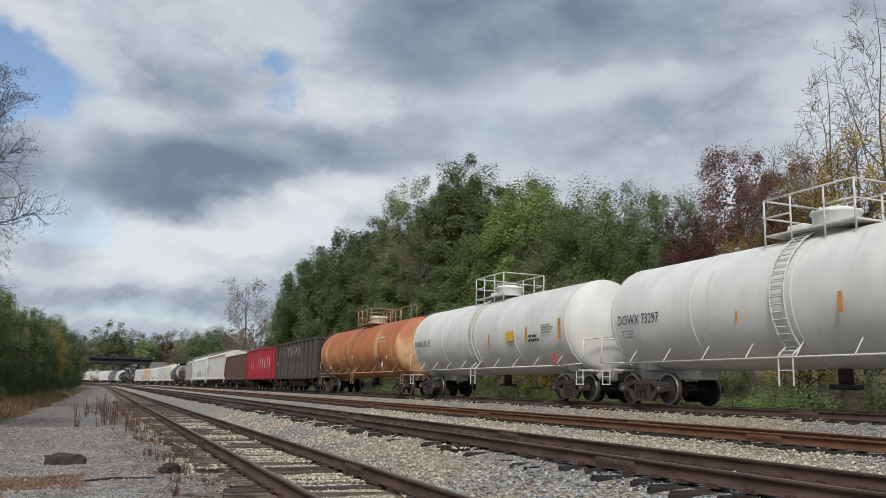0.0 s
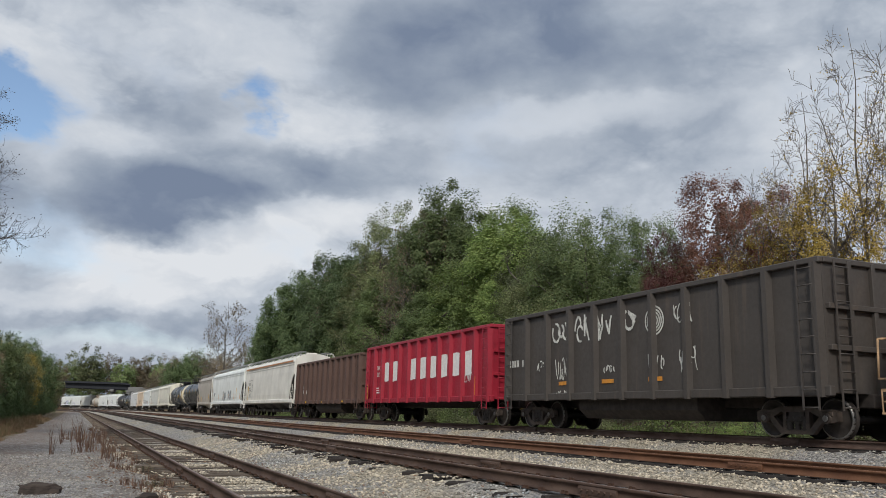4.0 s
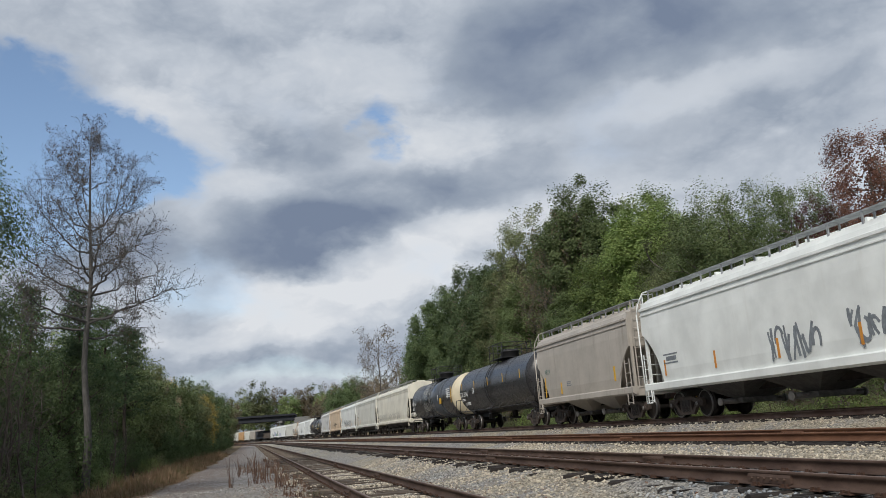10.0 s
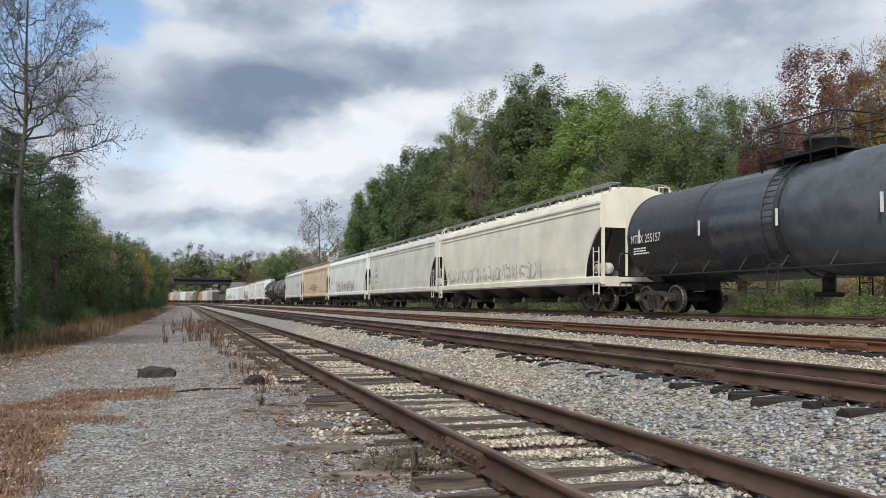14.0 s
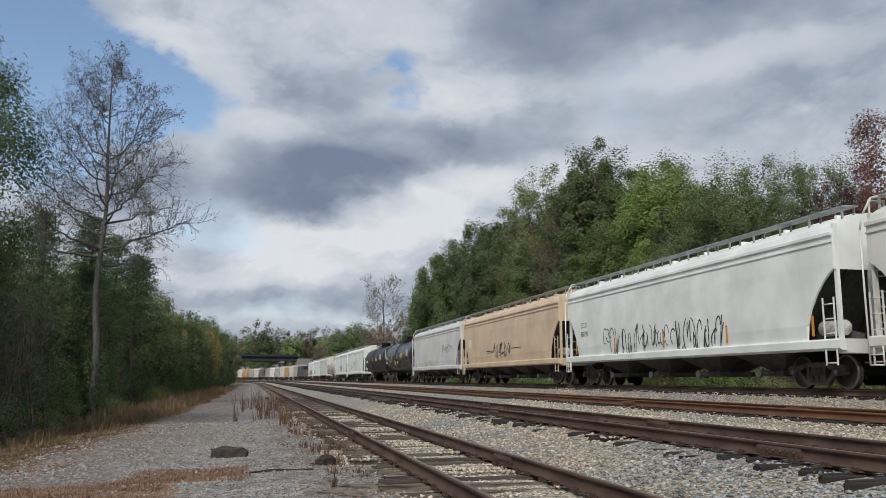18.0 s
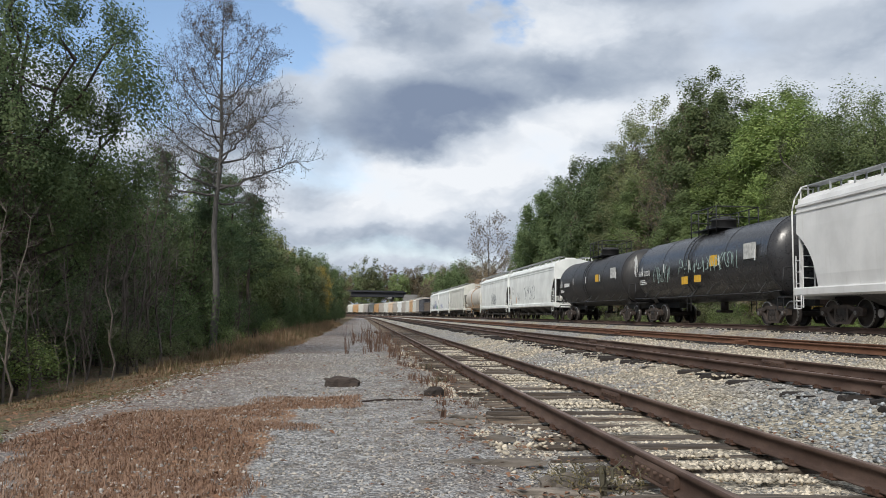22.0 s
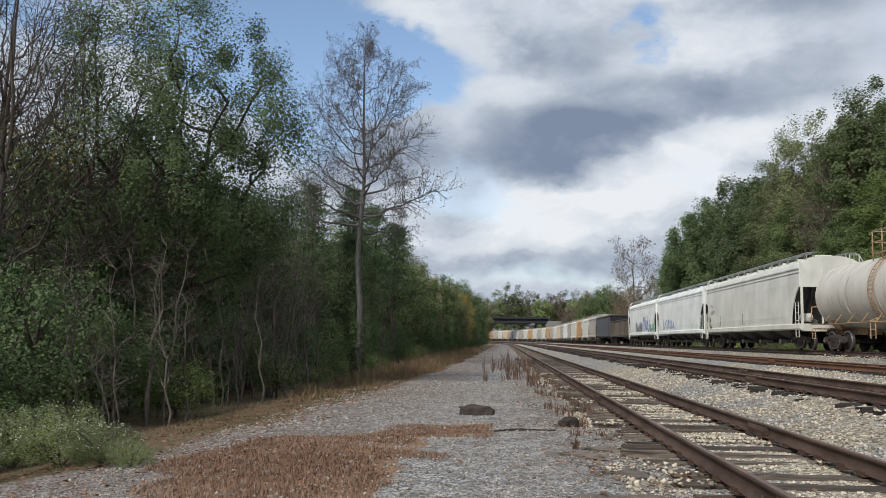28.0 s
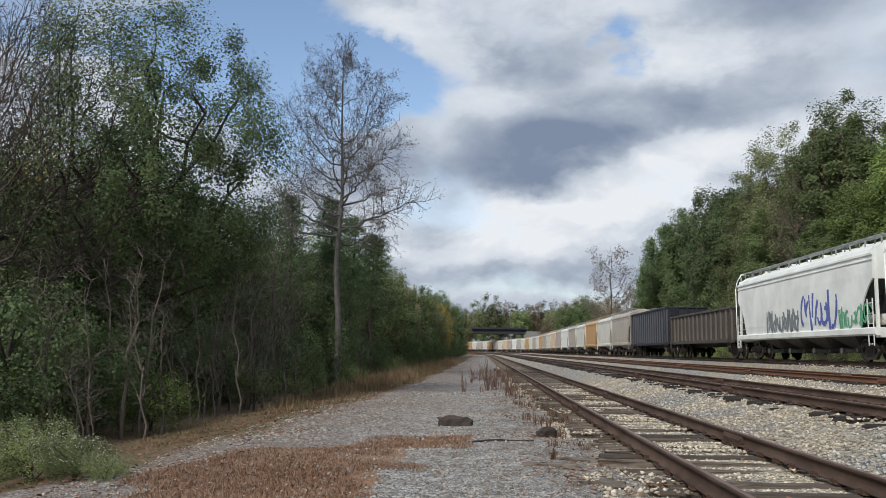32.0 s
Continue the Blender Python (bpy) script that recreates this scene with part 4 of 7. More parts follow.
    out["outlet_gate"] = g.mesh("outlet_gate", plain("gate_steel", (0.16, 0.15, 0.14), 0.6, 0.3))
    out["bays"] = [(-hb + 2.3 + span * (i + 0.5)) for i in range(bays)]
    return out


def hopper(label, L=20.5, top=4.66, bays=4, mat=None, grey=None, trim=None, group="cars of the freight train"):
    # grey darkened: shade under the bays and inside the ends is painted in
    grey = grey or plain("hopper_under_shade", (0.085, 0.082, 0.08), 0.75, 0.0)
    trim = trim or plain("galvanised_walk", (0.42, 0.43, 0.43), 0.5, 0.5)
    car = thing("covered_hopper_car", label, "freight car", group)
    k = kept(("hopper", L, top, bays, mat.name), lambda: hopper_meshes(L, top, bays, mat, grey, trim))
    for name in ("body", "hatch", "centre_sill"):
        put(car, name, k[name])
    for name in ("slope_sheet", "side_sill", "side_rib", "bead", "end_frame", "roof_walkway", "corner_grab"):
        for turn_ in (0, 180):
            put(car, {"side_rib": "top_chord", "bead": "side_bead", "corner_grab": "corner_grab_rail"}.get(name, name), k[name], pose(0, 0, 0, 0, 0, turn_))
    for y in k["bays"]:
        put(car, "hopper_bay", k["hopper_bay"], pose(0, y, 0))
        put(car, "outlet_gate", k["outlet_gate"], pose(0, y, 0))
    e = L / 2 - 0.55
    hb = L / 2 - 0.62
    for s in (-1, 1):
        for side in (-1, 1):
            # foot ladder on the side, tall ladder on the end
            put(car, "side_ladder", ladder_mesh("side", 1.75, 0.42, mat), pose(side * 1.60, s * (e - 0.30), 0.62, 0, 0, 90))
        put(car, "end_ladder", ladder_mesh("end", top - 1.15, 0.45, mat), pose(-s * 1.1 if L > 15 else -1.1, s * (e + 0.02), 1.2))
    put(car, "brake_wheel", brake_wheel_mesh(grey), pose(0.5, L / 2 - 0.35, 2.2))
    if L > 15:
        put(car, "air_reservoir", kept("reservoir", lambda: G().turn([(-0.5, 0.0), (-0.48, 0.14), (-0.4, 0.21), (0.4, 0.21), (0.48, 0.14), (0.5, 0.0)], 14, "y").mesh("air_reservoir", plain("reservoir_paint", (0.55, 0.54, 0.5), 0.6))), pose(-0.95, -(hb - 0.85), 1.62))
        put(car, "brake_cylinder", kept("cylinder", lambda: G().turn([(-0.3, 0.0), (-0.28, 0.15), (0.2, 0.15), (0.26, 0.06), (0.45, 0.06), (0.45, 0.0)], 12, "y").mesh("brake_cylinder", steel_dark())), pose(-0.9, hb - 1.0, 1.55))
    for s in (-1, 1):
        truck(car, s * (L / 2 - (2.25 if L > 15 else 1.75)))
    couplers(car, L)
    return car


def tank_meshes(L, r, mat, head_mat, metal):
    out = {}
    zc = 0.98 + r
    hl = L / 2 - 0.75
    d = r * 0.42
    prof = [(-hl + d, r)] + [(-hl + d + 0.02 + (2 * hl - 2 * d - 0.04) * i / 8, r) for i in range(9)] + [(hl - d, r)]
    g = G().turn(prof, 40, "y", (0, 0, zc))
    out["shell"] = g.mesh("shell", mat)
    g = G()
    for s in (1,):
        cap = [(s * (hl - d), r)] + [(s * (hl - d + d * math.sin(q)), r * math.cos(q)) for q in [math.pi / 2 * i / 9 for i in range(1, 10)]]
        g.turn(cap, 40, "y", (0, 0, zc))
    out["head"] = g.mesh("head", head_mat)
    g = G()
    out["bands"] = [-hl + d, -hl * 0.45, 0, hl * 0.45, hl - d]
    for y in (0,):
        g.turn([(y - 0.045, r - 0.01), (y - 0.045, r + 0.012), (y + 0.045, r + 0.012), (y + 0.045, r - 0.01)], 40, "y", (0, 0, zc), False)
    out["band"] = g.mesh("jacket_band", mat)
    g = G()
    for s in (1,):
        e = s * (L / 2 - 0.5)
        g.box(-0.32, 0.32, min(e, e - s * 3.4), max(e, e - s * 3.4), 0.74, 1.04, 0.02)
        g.box(-1.35, 1.35, min(e, e - s * 0.5), max(e, e - s * 0.5), 1.0, 1.06)
        g.prism([(-0.8, 1.02), (0.8, 1.02), (1.18, 1.62), (0.9, 1.4), (0.0, 1.1), (-0.9, 1.4), (-1.18, 1.62)], s * (L / 2 - 2.1) - 0.3, s * (L / 2 - 2.1) + 0.3, "y")
    out["stub_sill"] = g.mesh("stub_sill", metal)
    g = G()
    for x in (-1.52,):
        g.rod((x, -hl + 1.2, 1.20), (x, hl - 1.2, 1.20), 0.026, 6)
        k = 9
        for i in range(k):
            y = -hl + 1.4 + (2 * hl - 2.8) * i / (k - 1)
            g.rod((x, y, 1.20), (x * 0.80, y, 1.62), 0.018, 5)
    out["side_rail"] = g.mesh("handrail", metal)
    g = G()
    for s in (1,):
        e = s * (L / 2 - 0.55)
        g.pipe([(-1.4, e - s * 1.5, 1.2), (-1.45, e, 1.25), (-1.4, e, 2.05), (-0.9, e, 2.1), (0.9, e, 2.1), (1.4, e, 2.05), (1.45, e, 1.25), (1.4, e - s * 1.5, 1.2)], 0.024, 6)
        for x in (-1.42, 1.42):
            g.box(x - 0.02, x + 0.02, min(e, e - s * 0.45), max(e, e - s * 0.45), 0.55, 0.59)
            for dy in (0.02, 0.43):
                g.rod((x, e - s * dy, 0.57), (x, e - s * dy, 1.02), 0.018, 5)
            g.rod((x, e - s * 0.02, 0.8), (x, e - s * 0.43, 0.8), 0.016, 5)
    out["end_rail"] = g.mesh("end_railing", metal)
    zt = zc + r
    g = G()
    g.box(-0.95, 0.95, -1.35, 1.35, zt + 0.02, zt + 0.06)
    out["platform"] = g.mesh("platform", metal)
    g = G()
    for y in (-1.35, -0.5, 0.5, 1.35):
        g.rod((-0.95, y, zt - 0.25), (-0.95, y, zt + 0.95), 0.026, 6)
    g.rod((-0.95, -1.35, zt + 0.95), (-0.95, 1.35, zt + 0.95), 0.024, 6)
    for a, b in ((-1.35, -0.5), (0.5, 1.35)):
        g.rod((-0.95, a, zt + 0.5), (-0.95, b, zt + 0.5), 0.024, 6)
    out["side_railing"] = g.mesh("side_railing", metal)
    g = G().rod((-0.95, 1.35, zt + 0.95), (0.95, 1.35, zt + 0.95), 0.024, 6)
    g.rod((-0.95, 1.35, zt + 0.5), (0.95, 1.35, zt + 0.5), 0.022, 6)
    out["platform_railing"] = g.mesh("cross_railing", metal)
    g = G().turn([(zt - 0.1, 0.55), (zt + 0.42, 0.55), (zt + 0.45, 0.60), (zt + 0.50, 0.60), (zt + 0.60, 0.35), (zt + 0.62, 0.0)], 24, "z")
    for i in range(8):
        a = math.pi * i / 4
        g.rod((0.52 * math.cos(a), 0.52 * math.sin(a), zt + 0.48), (0.52 * math.cos(a), 0.52 * math.sin(a), zt + 0.58), 0.035, 6)
    g.box(-0.28, 0.28, 0.75, 1.3, zt, zt + 0.36, 0.03)
    out["manway"] = g.mesh("manway", metal if "black" in mat.name else plain("cream_fitting", (0.66, 0.58, 0.46), 0.7) if "rust" in mat.name else mat)
    g = G()
    for s in (-1,):
        pts = [(s * (r + 0.10) * math.cos(q), 0, zc + (r + 0.10) * math.sin(q)) for q in [radians(-42 + 12 * i) for i in range(11)]]
        pts = [(s * 1.52, 0, 0.55), (s * 1.52, 0, 1.25)] + [p for p in pts if p[2] > 1.4]
        for dy in (-0.22, 0.22):
            g.pipe([(x, dy, z) for x, _, z in pts], 0.022, 5)
        for a, b in zip(pts, pts[1:]):
            m = [(p + q) / 2 for p, q in zip(a, b)]
            g.rod((m[0], -0.22, m[2]), (m[0], 0.22, m[2]), 0.016, 5)
            g.rod((b[0], -0.22, b[2]), (b[0], 0.22, b[2]), 0.016, 5)
    out["ladder"] = g.mesh("ladder", metal)
    g = G().rod((0, 0, 0.55), (0, 0, 1.1), 0.17, 10)
    g.box(-0.3, 0.3, -0.25, 0.25, 0.5, 0.62, 0.03)
    out["valve"] = g.mesh("outlet_valve", steel_dark())
    return out


def tank(label, L=17.6, r=1.52, mat=None, head=None, metal=None, ladder_y=0.3, group="cars of the freight train"):
    car = thing("tank_car", label, "freight car", group)
    k = kept(("tank", L, r, mat.name, (head or mat).name), lambda: tank_meshes(L, r, mat, head or mat, metal))
    for name, ob in (("shell", "shell"), ("platform", "platform"), ("manway", "manway"), ("valve", "outlet_valve")):
        put(car, ob, k[name])
    for y in k["bands"]:
        put(car, "jacket_band", k["band"], pose(0, y, 0))
    for turn_ in (0, 180):
        for name, ob in (("head", "head"), ("stub_sill", "stub_sill"), ("side_rail", "handrail"), ("end_rail", "end_railing"), ("side_railing", "side_railing"), ("platform_railing", "cross_railing")):
            put(car, ob, k[name], pose(0, 0, 0, 0, 0, turn_))
        put(car, "ladder", k["ladder"], pose(0, ladder_y, 0, 0, 0, turn_))
    put(car, "brake_wheel", brake_wheel_mesh(metal), pose(0.6, L / 2 - 0.45, 1.9))
    for s in (-1, 1):
        truck(car, s * (L / 2 - 2.1))
    couplers(car, L)
    return car


def gondola_meshes(L, top, mat, ribs, dark, tub, post):
    hb = L / 2 - 0.62
    out = {}
    g = G()
    for s in (-1,):
        g.box(min(s * 1.46, s * 1.50), max(s * 1.46, s * 1.50), -hb, hb, 0.98, top - 0.02)
    out["side"] = g.mesh("side_sheet", mat)
    g = G()
    for s in (1,):
        g.box(-1.46, 1.46, min(s * hb, s * (hb - 0.06)), max(s * hb, s * (hb - 0.06)), 1.0, top - 0.02)
    out["end"] = g.mesh("end_sheet", mat)
    out["end_post"] = G().box(-0.06, 0.06, hb - 0.03, hb + 0.1, 1.01, top - 0.05, 0.01).mesh("end_post", mat)
    out["end_beam"] = G().box(-1.45, 1.45, hb - 0.02, hb + 0.11, 0, 0.12, 0.01).mesh("end_beam", mat)
    g = G().box(-1.62, -1.44, -hb - 0.04, hb + 0.04, top - 0.14, top, 0.02)
    g.box(-1.5, 1.5, hb - 0.08, hb + 0.08, top - 0.14, top - 0.003, 0.02)
    out["chord"] = g.mesh("top_chord", mat)
    g = G()
    for s in (-1,):
        g.box(min(s * 1.44, s * 1.60), max(s * 1.44, s * 1.60), -L / 2 + 0.5, L / 2 - 0.5, 0.92, 1.14, 0.02)
    out["sill"] = g.mesh("side_sill", mat)
    rib = G()
    if post is mat:
        rib.prism([(0, -0.11), (-0.17, -0.07), (-0.17, 0.07), (0, 0.11)], 0.9, top - 0.12, "z")
    else:
        rib.prism([(0, -0.07), (-0.09, -0.05), (-0.09, 0.05), (0, 0.07)], 0.9, top - 0.12, "z")
    out["rib"] = rib.mesh("side_post", post)
    out["ribs"] = [-hb + 0.12 + (2 * hb - 0.24) * i / (ribs - 1) for i in range(ribs)]
    g = G().box(-1.44, 1.44, -hb + 0.05, hb - 0.05, 1.0, 1.06)
    g.box(-0.32, 0.32, -L / 2 + 0.5, L / 2 - 0.5, 0.70, 1.0, 0.02)
    if tub:
        a, b = hb - 3.6, hb - 4.4
        g.prism([(-1.25, 1.02), (-1.25, 0.62), (-0.95, 0.36), (0.95, 0.36), (1.25, 0.62), (1.25, 1.02)], -b, b, "y")
    out["floor"] = g.mesh("underframe", dark)
    g = G().box(-1.42, 1.42, -hb + 0.1, hb - 0.1, 1.06, top - 0.55)
    out["load"] = g.mesh("load", dark)
    return out


def gondola(label, L=16.2, top=3.9, ribs=13, mat=None, tub=False, post=None, group="cars of the freight train"):
    dark = plain("gondola_under", (0.055, 0.045, 0.04), 0.85)
    car = thing("gondola_car", label, "freight car", group)
    k = kept(("gondola", L, top, ribs, mat.name), lambda: gondola_meshes(L, top, mat, ribs, dark, tub, post or mat))
    for name, ob in (("floor", "underframe"), ("load", "floor_load")):
        put(car, ob, k[name])
    for turn_ in (0, 180):
        for name, ob in (("side", "side_sheet"), ("end", "end_sheet"), ("chord", "top_chord"), ("sill", "side_sill")):
            put(car, ob, k[name], pose(0, 0, 0, 0, 0, turn_))
        for x in (-0.75, 0, 0.75):
            put(car, "end_post", k["end_post"], pose(0, 0, 0, 0, 0, turn_) @ pose(x, 0, 0))
        for z in (1.9, 2.8):
            if z < top - 0.4:
                put(car, "end_beam", k["end_beam"], pose(0, 0, z, 0, 0, turn_))
    for y in k["ribs"]:
        put(car, "side_post", k["rib"], pose(-1.498, y, 0))
        put(car, "side_post", k["rib"], pose(1.498, y, 0, 0, 0, 180))
    e = L / 2 - 0.62
    for s in (-1, 1):
        put(car, "ladder", ladder_mesh("gondola", top - 0.7, 0.42, mat), pose(-1.66, s * (e - 0.35), 0.62, 0, 0, 90))
        put(car, "end_ladder", ladder_mesh("gondola_end", top - 0.7, 0.42, mat), pose(-1.1, s * (e + 0.17), 0.62))
    put(car, "brake_wheel", brake_wheel_mesh(dark), pose(0.6, L / 2 - 0.3, 2.6))
    for s in (-1, 1):
        truck(car, s * (L / 2 - 2.0))
    couplers(car, L)
    return car


# ---------------------------------------------------------------- the train, from its near end on
TRAIN = []   # (car, place of its middle along the line at 0 s)
white_ink = plain("white_lettering", (0.78, 0.78, 0.76), 0.6, 0, 0.08)
black_ink = plain("black_lettering", (0.02, 0.02, 0.022), 0.6, 0, 0.1)
yellow_ink = plain("yellow_strip", (0.72, 0.42, 0.03), 0.5, 0, 0.12)
orange_ink = plain("orange_strip", (0.62, 0.26, 0.04), 0.5, 0, 0.12)
blue_ink = plain("blue_spray", (0.10, 0.14, 0.42), 0.6, 0, 0.2)
grey_ink = plain("grey_spray", (0.20, 0.22, 0.24), 0.6, 0, 0.2)
green_ink = plain("green_spray", (0.12, 0.38, 0.22), 0.6, 0, 0.2)


def build_train():
    rng = random.Random(11)
    white = paint("white_tank_paint", (0.74, 0.74, 0.71), (0.28, 0.25, 0.20), 0.3, 0.10)
    rusty = rusted("orange_rust_paint")
    black = paint("black_tank_paint", (0.032, 0.032, 0.035), (0.075, 0.064, 0.054), 0.5, 0.15, 0.30)
    black_dull = paint("black_dusty_paint", (0.030, 0.029, 0.030), (0.075, 0.062, 0.05), 0.6, 0.2, 0.5)
    cream = paint("cream_paint", (0.80, 0.77, 0.66), (0.40, 0.34, 0.25), 0.2, 0.05)
    ndy = paint("ivory_paint", (0.77, 0.75, 0.69), (0.40, 0.31, 0.21), 0.3, 0.12)
    pale = paint("pale_grey_paint", (0.82, 0.845, 0.82), (0.48, 0.46, 0.40), 0.15, 0.03)
    stone = paint("stone_grey_paint", (0.69, 0.69, 0.63), (0.32, 0.29, 0.23), 0.35, 0.08)
    dusty = paint("dusty_cement_paint", (0.46, 0.42, 0.37), (0.24, 0.20, 0.16), 0.55, 0.12)
    tan = paint("tan_paint", (0.70, 0.54, 0.38), (0.40, 0.29, 0.19), 0.3, 0.08)
    orange_h = paint("ochre_paint", (0.55, 0.33, 0.15), (0.34, 0.2, 0.1), 0.4, 0.1)
    red = paint("red_gondola_paint", (0.33, 0.017, 0.036), (0.075, 0.014, 0.018), 0.75, 0.25)
    brown = paint("brown_gondola_paint", (0.105, 0.060, 0.047), (0.21, 0.105, 0.062), 0.8, 0.5, 0.7)
    sooty = paint("black_gondola_paint", (0.066, 0.057, 0.051), (0.13, 0.098, 0.075), 0.6, 0.3, 0.6)
    white_rail = plain("white_rail_paint", (0.62, 0.61, 0.57), 0.6, 0, 0.15)
    black_rail = plain("black_rail_paint", (0.02, 0.02, 0.021), 0.5, 0.1, 0.2)
    rust_rail = plain("rusty_rail_paint", (0.40, 0.26, 0.15), 0.8, 0, 0.3)

    def line(car, u0, u1):
        TRAIN.append((car, (u0 + u1) / 2))
        return car

    def strips(car, L, x, z0, n, ink, w=0.1, h=0.55):
        for i in range(n):
            y = -L / 2 + 2.2 + (L - 4.4) * i / (n - 1)
            bars(car, [(y, y - w, z0, z0 + h)], x, ink, "reflector")

    TX = -1.655       # letters on a tank stand just off its flank
    for text, u0, u1 in (("DOWX 73297", 5.6, 22.7), ("DOWX 73175", 22.7, 40.2)):
        L = u1 - u0
        c = line(tank("white tank car with top platform, ladder and black lettering", L, 1.62, white, None, white_rail), u0, u1)
        lettering(c, text, TX, L / 2 - 1.75, 2.32, 0.42, black_ink, 0.78)
        small_print(c, L / 2 - 2.0, 2.1, TX, grey_ink, rng)
        small_print(c, -4.85, 2.25, TX, black_ink, rng, 2, 0.9, 0.09, 0.15)
        small_print(c, -5.75, 2.62, TX, grey_ink, rng, 4, 0.95)
        diamond = G().prism([(0, -0.26), (-0.19, 0), (0, 0.26), (0.19, 0)], -0.004, 0.004, "x").part("warning_diamond", plain("placard_red", (0.6, 0.1, 0.1), 0.6), c, "red and white warning diamond")
        diamond.matrix_basis = pose(TX, -6.76, 1.45)
        for y, w in ((-6.94, 0.16), (-4.57, 0.12), (-1.38, 0.1), (1.73, 0.06)):
            bars(c, [(y, y - w, 2.1, 2.1 + 4.5 * w)], TX, orange_ink, "reflector")
        bars(c, [(-3.0, -3.6, 2.2, 2.55)], TX, yellow_ink, "placard")
    L = 18.8
    c = line(tank("rust-streaked orange tank car with pale patches", L, 1.62, rusty, None, rust_rail), 40.2, 59.0)
    patch = plain("pale_patch", (0.66, 0.52, 0.36), 0.7)
    bars(c, [(-5.0, -6.3, 2.45, 2.95), (-5.1, -6.0, 3.02, 3.18), (0.6, 0.0, 2.1, 2.55)], TX + 0.07, patch, "placard")
    bars(c, [(5.6, 5.2, 1.55, 1.7), (2.2, 2.05, 2.1, 2.3), (-2.7, -2.78, 2.3, 2.8), (-6.4, -6.55, 1.9, 2.1)], TX + 0.09, patch, "placard")
    bars(c, [(-4.6, -5.3, 1.75, 2.05)], TX + 0.08, plain("dark_plate", (0.10, 0.085, 0.06), 0.6), "data_plate")
    diamond = G().prism([(0, -0.22), (-0.16, 0), (0, 0.22), (0.16, 0)], -0.004, 0.004, "x")
    ob = diamond.part("warning_diamond", white_ink, c, "white warning diamond")
    ob.matrix_basis = pose(TX + 0.03, -5.9, 1.62)
    rail = G()
    zt = 0.98 + 2 * 1.62
    for y in (-2.6, -4.2, -5.8, -7.4):
        rail.rod((-0.55, y, zt - 0.2), (-0.55, y, zt + 0.62), 0.022, 6)
    rail.pipe([(-0.55, -1.35, zt + 0.62), (-0.55, -8.0, zt + 0.62), (-0.55, -8.3, zt + 0.5), (-0.55, -8.3, zt - 0.15)], 0.022, 6)
    rail.part("top_railing", rust_rail, c, "thin railing along the tank's top")
    L = 15.6
    c = line(gondola("black high-sided gondola car with white sprayed marks", L, 3.95, 11, sooty, True), 59.0, 74.6)
    chalk = plain("faded_white_spray", (0.58, 0.58, 0.54), 0.7)
    for k, y in enumerate((3.9, 2.65, 1.5, 0.15)):
        scrawl(c, 205 + k, -1.52, y, 2.72, 0.85, 0.85, chalk, 2, 0.13, label="tall white sprayed stroke letters")
    rings = G()
    for r in (0.42, 0.33, 0.25, 0.16, 0.07):
        n = 26
        for q in range(n):
            a, b = 2 * math.pi * q / n, 2 * math.pi * (q + 1) / n
            rings.add([(-1.52, -1.44 + p * math.cos(w), 3.08 + p * math.sin(w)) for p, w in ((r, a), (r - 0.05, a), (r - 0.05, b), (r, b))], [(0, 1, 2, 3)])
    rings.part("graffiti", chalk, c, "white sprayed rings")
    for k, (y, z, w, h) in enumerate(((5.1, 1.9, 0.8, 0.35), (3.75, 1.55, 0.75, 0.75), (1.0, 1.7, 0.55, 0.25), (-1.1, 1.65, 0.75, 0.5), (-2.4, 1.6, 0.8, 0.7), (3.8, 1.02, 0.8, 0.2), (-2.2, 2.9, 0.9, 0.55))):
        scrawl(c, 215 + k, -1.52, y, z, w, h, chalk, 4, 0.06)
    bars(c, [(L / 2 - 0.75 - 0.2 * k, L / 2 - 0.88 - 0.2 * k, 2.12, 2.36) for k in range(7) if k != 4], -1.52, chalk)
    for y in (3.29, 0.83, -1.42):
        bars(c, [(y + 0.3, y - 0.3, 1.40, 1.52)], -1.52, orange_ink, "reflector")
    L = 16.1
    c = line(gondola("red high-sided gondola car with white block lettering", L, 3.9, 13, red), 74.6, 90.8)
    lettering(c, "STKX", -1.51, L / 2 - 1.9, 2.62, 0.33, white_ink, 0.8, 0.01)
    lettering(c, "2292", -1.51, L / 2 - 1.95, 2.28, 0.33, white_ink, 0.8, 0.01)
    brand_blocks(c, L)
    L = 15.8
    c = line(gondola("rust-brown gondola car with deep belly and heavy side posts", L, 3.75, 13, brown, True), 90.8, 106.5)
    bars(c, [(L / 2 - 2.4 - 0.2 * k, L / 2 - 2.52 - 0.2 * k, 1.95, 2.2) for k in range(4)] + [(L / 2 - 2.4 - 0.2 * k, L / 2 - 2.52 - 0.2 * k, 1.6, 1.85) for k in range(5)], -1.512, white_ink)
    bars(c, [(-4.0, -4.3, 0.98, 1.08), (0.5, 0.2, 0.98, 1.08), (4.5, 4.2, 0.98, 1.08)], -1.606, yellow_ink, "reflector")

    def long_hopper(mat, label, u0, u1, top=4.66, bays=4):
        return line(hopper(label, round(u1 - u0, 1), top, bays, mat), u0, u1)

    HX = -1.566
    c = long_hopper(ndy, "ivory covered hopper car with rusty roof edge and framed lettering", 106.5, 126.6)
    y = 20.0 / 2 - 2.3
    lettering(c, "NDYX", HX, y - 0.12, 2.62, 0.40, black_ink, 0.8)
    lettering(c, "872185", HX, y - 0.14, 2.16, 0.40, black_ink, 0.78)
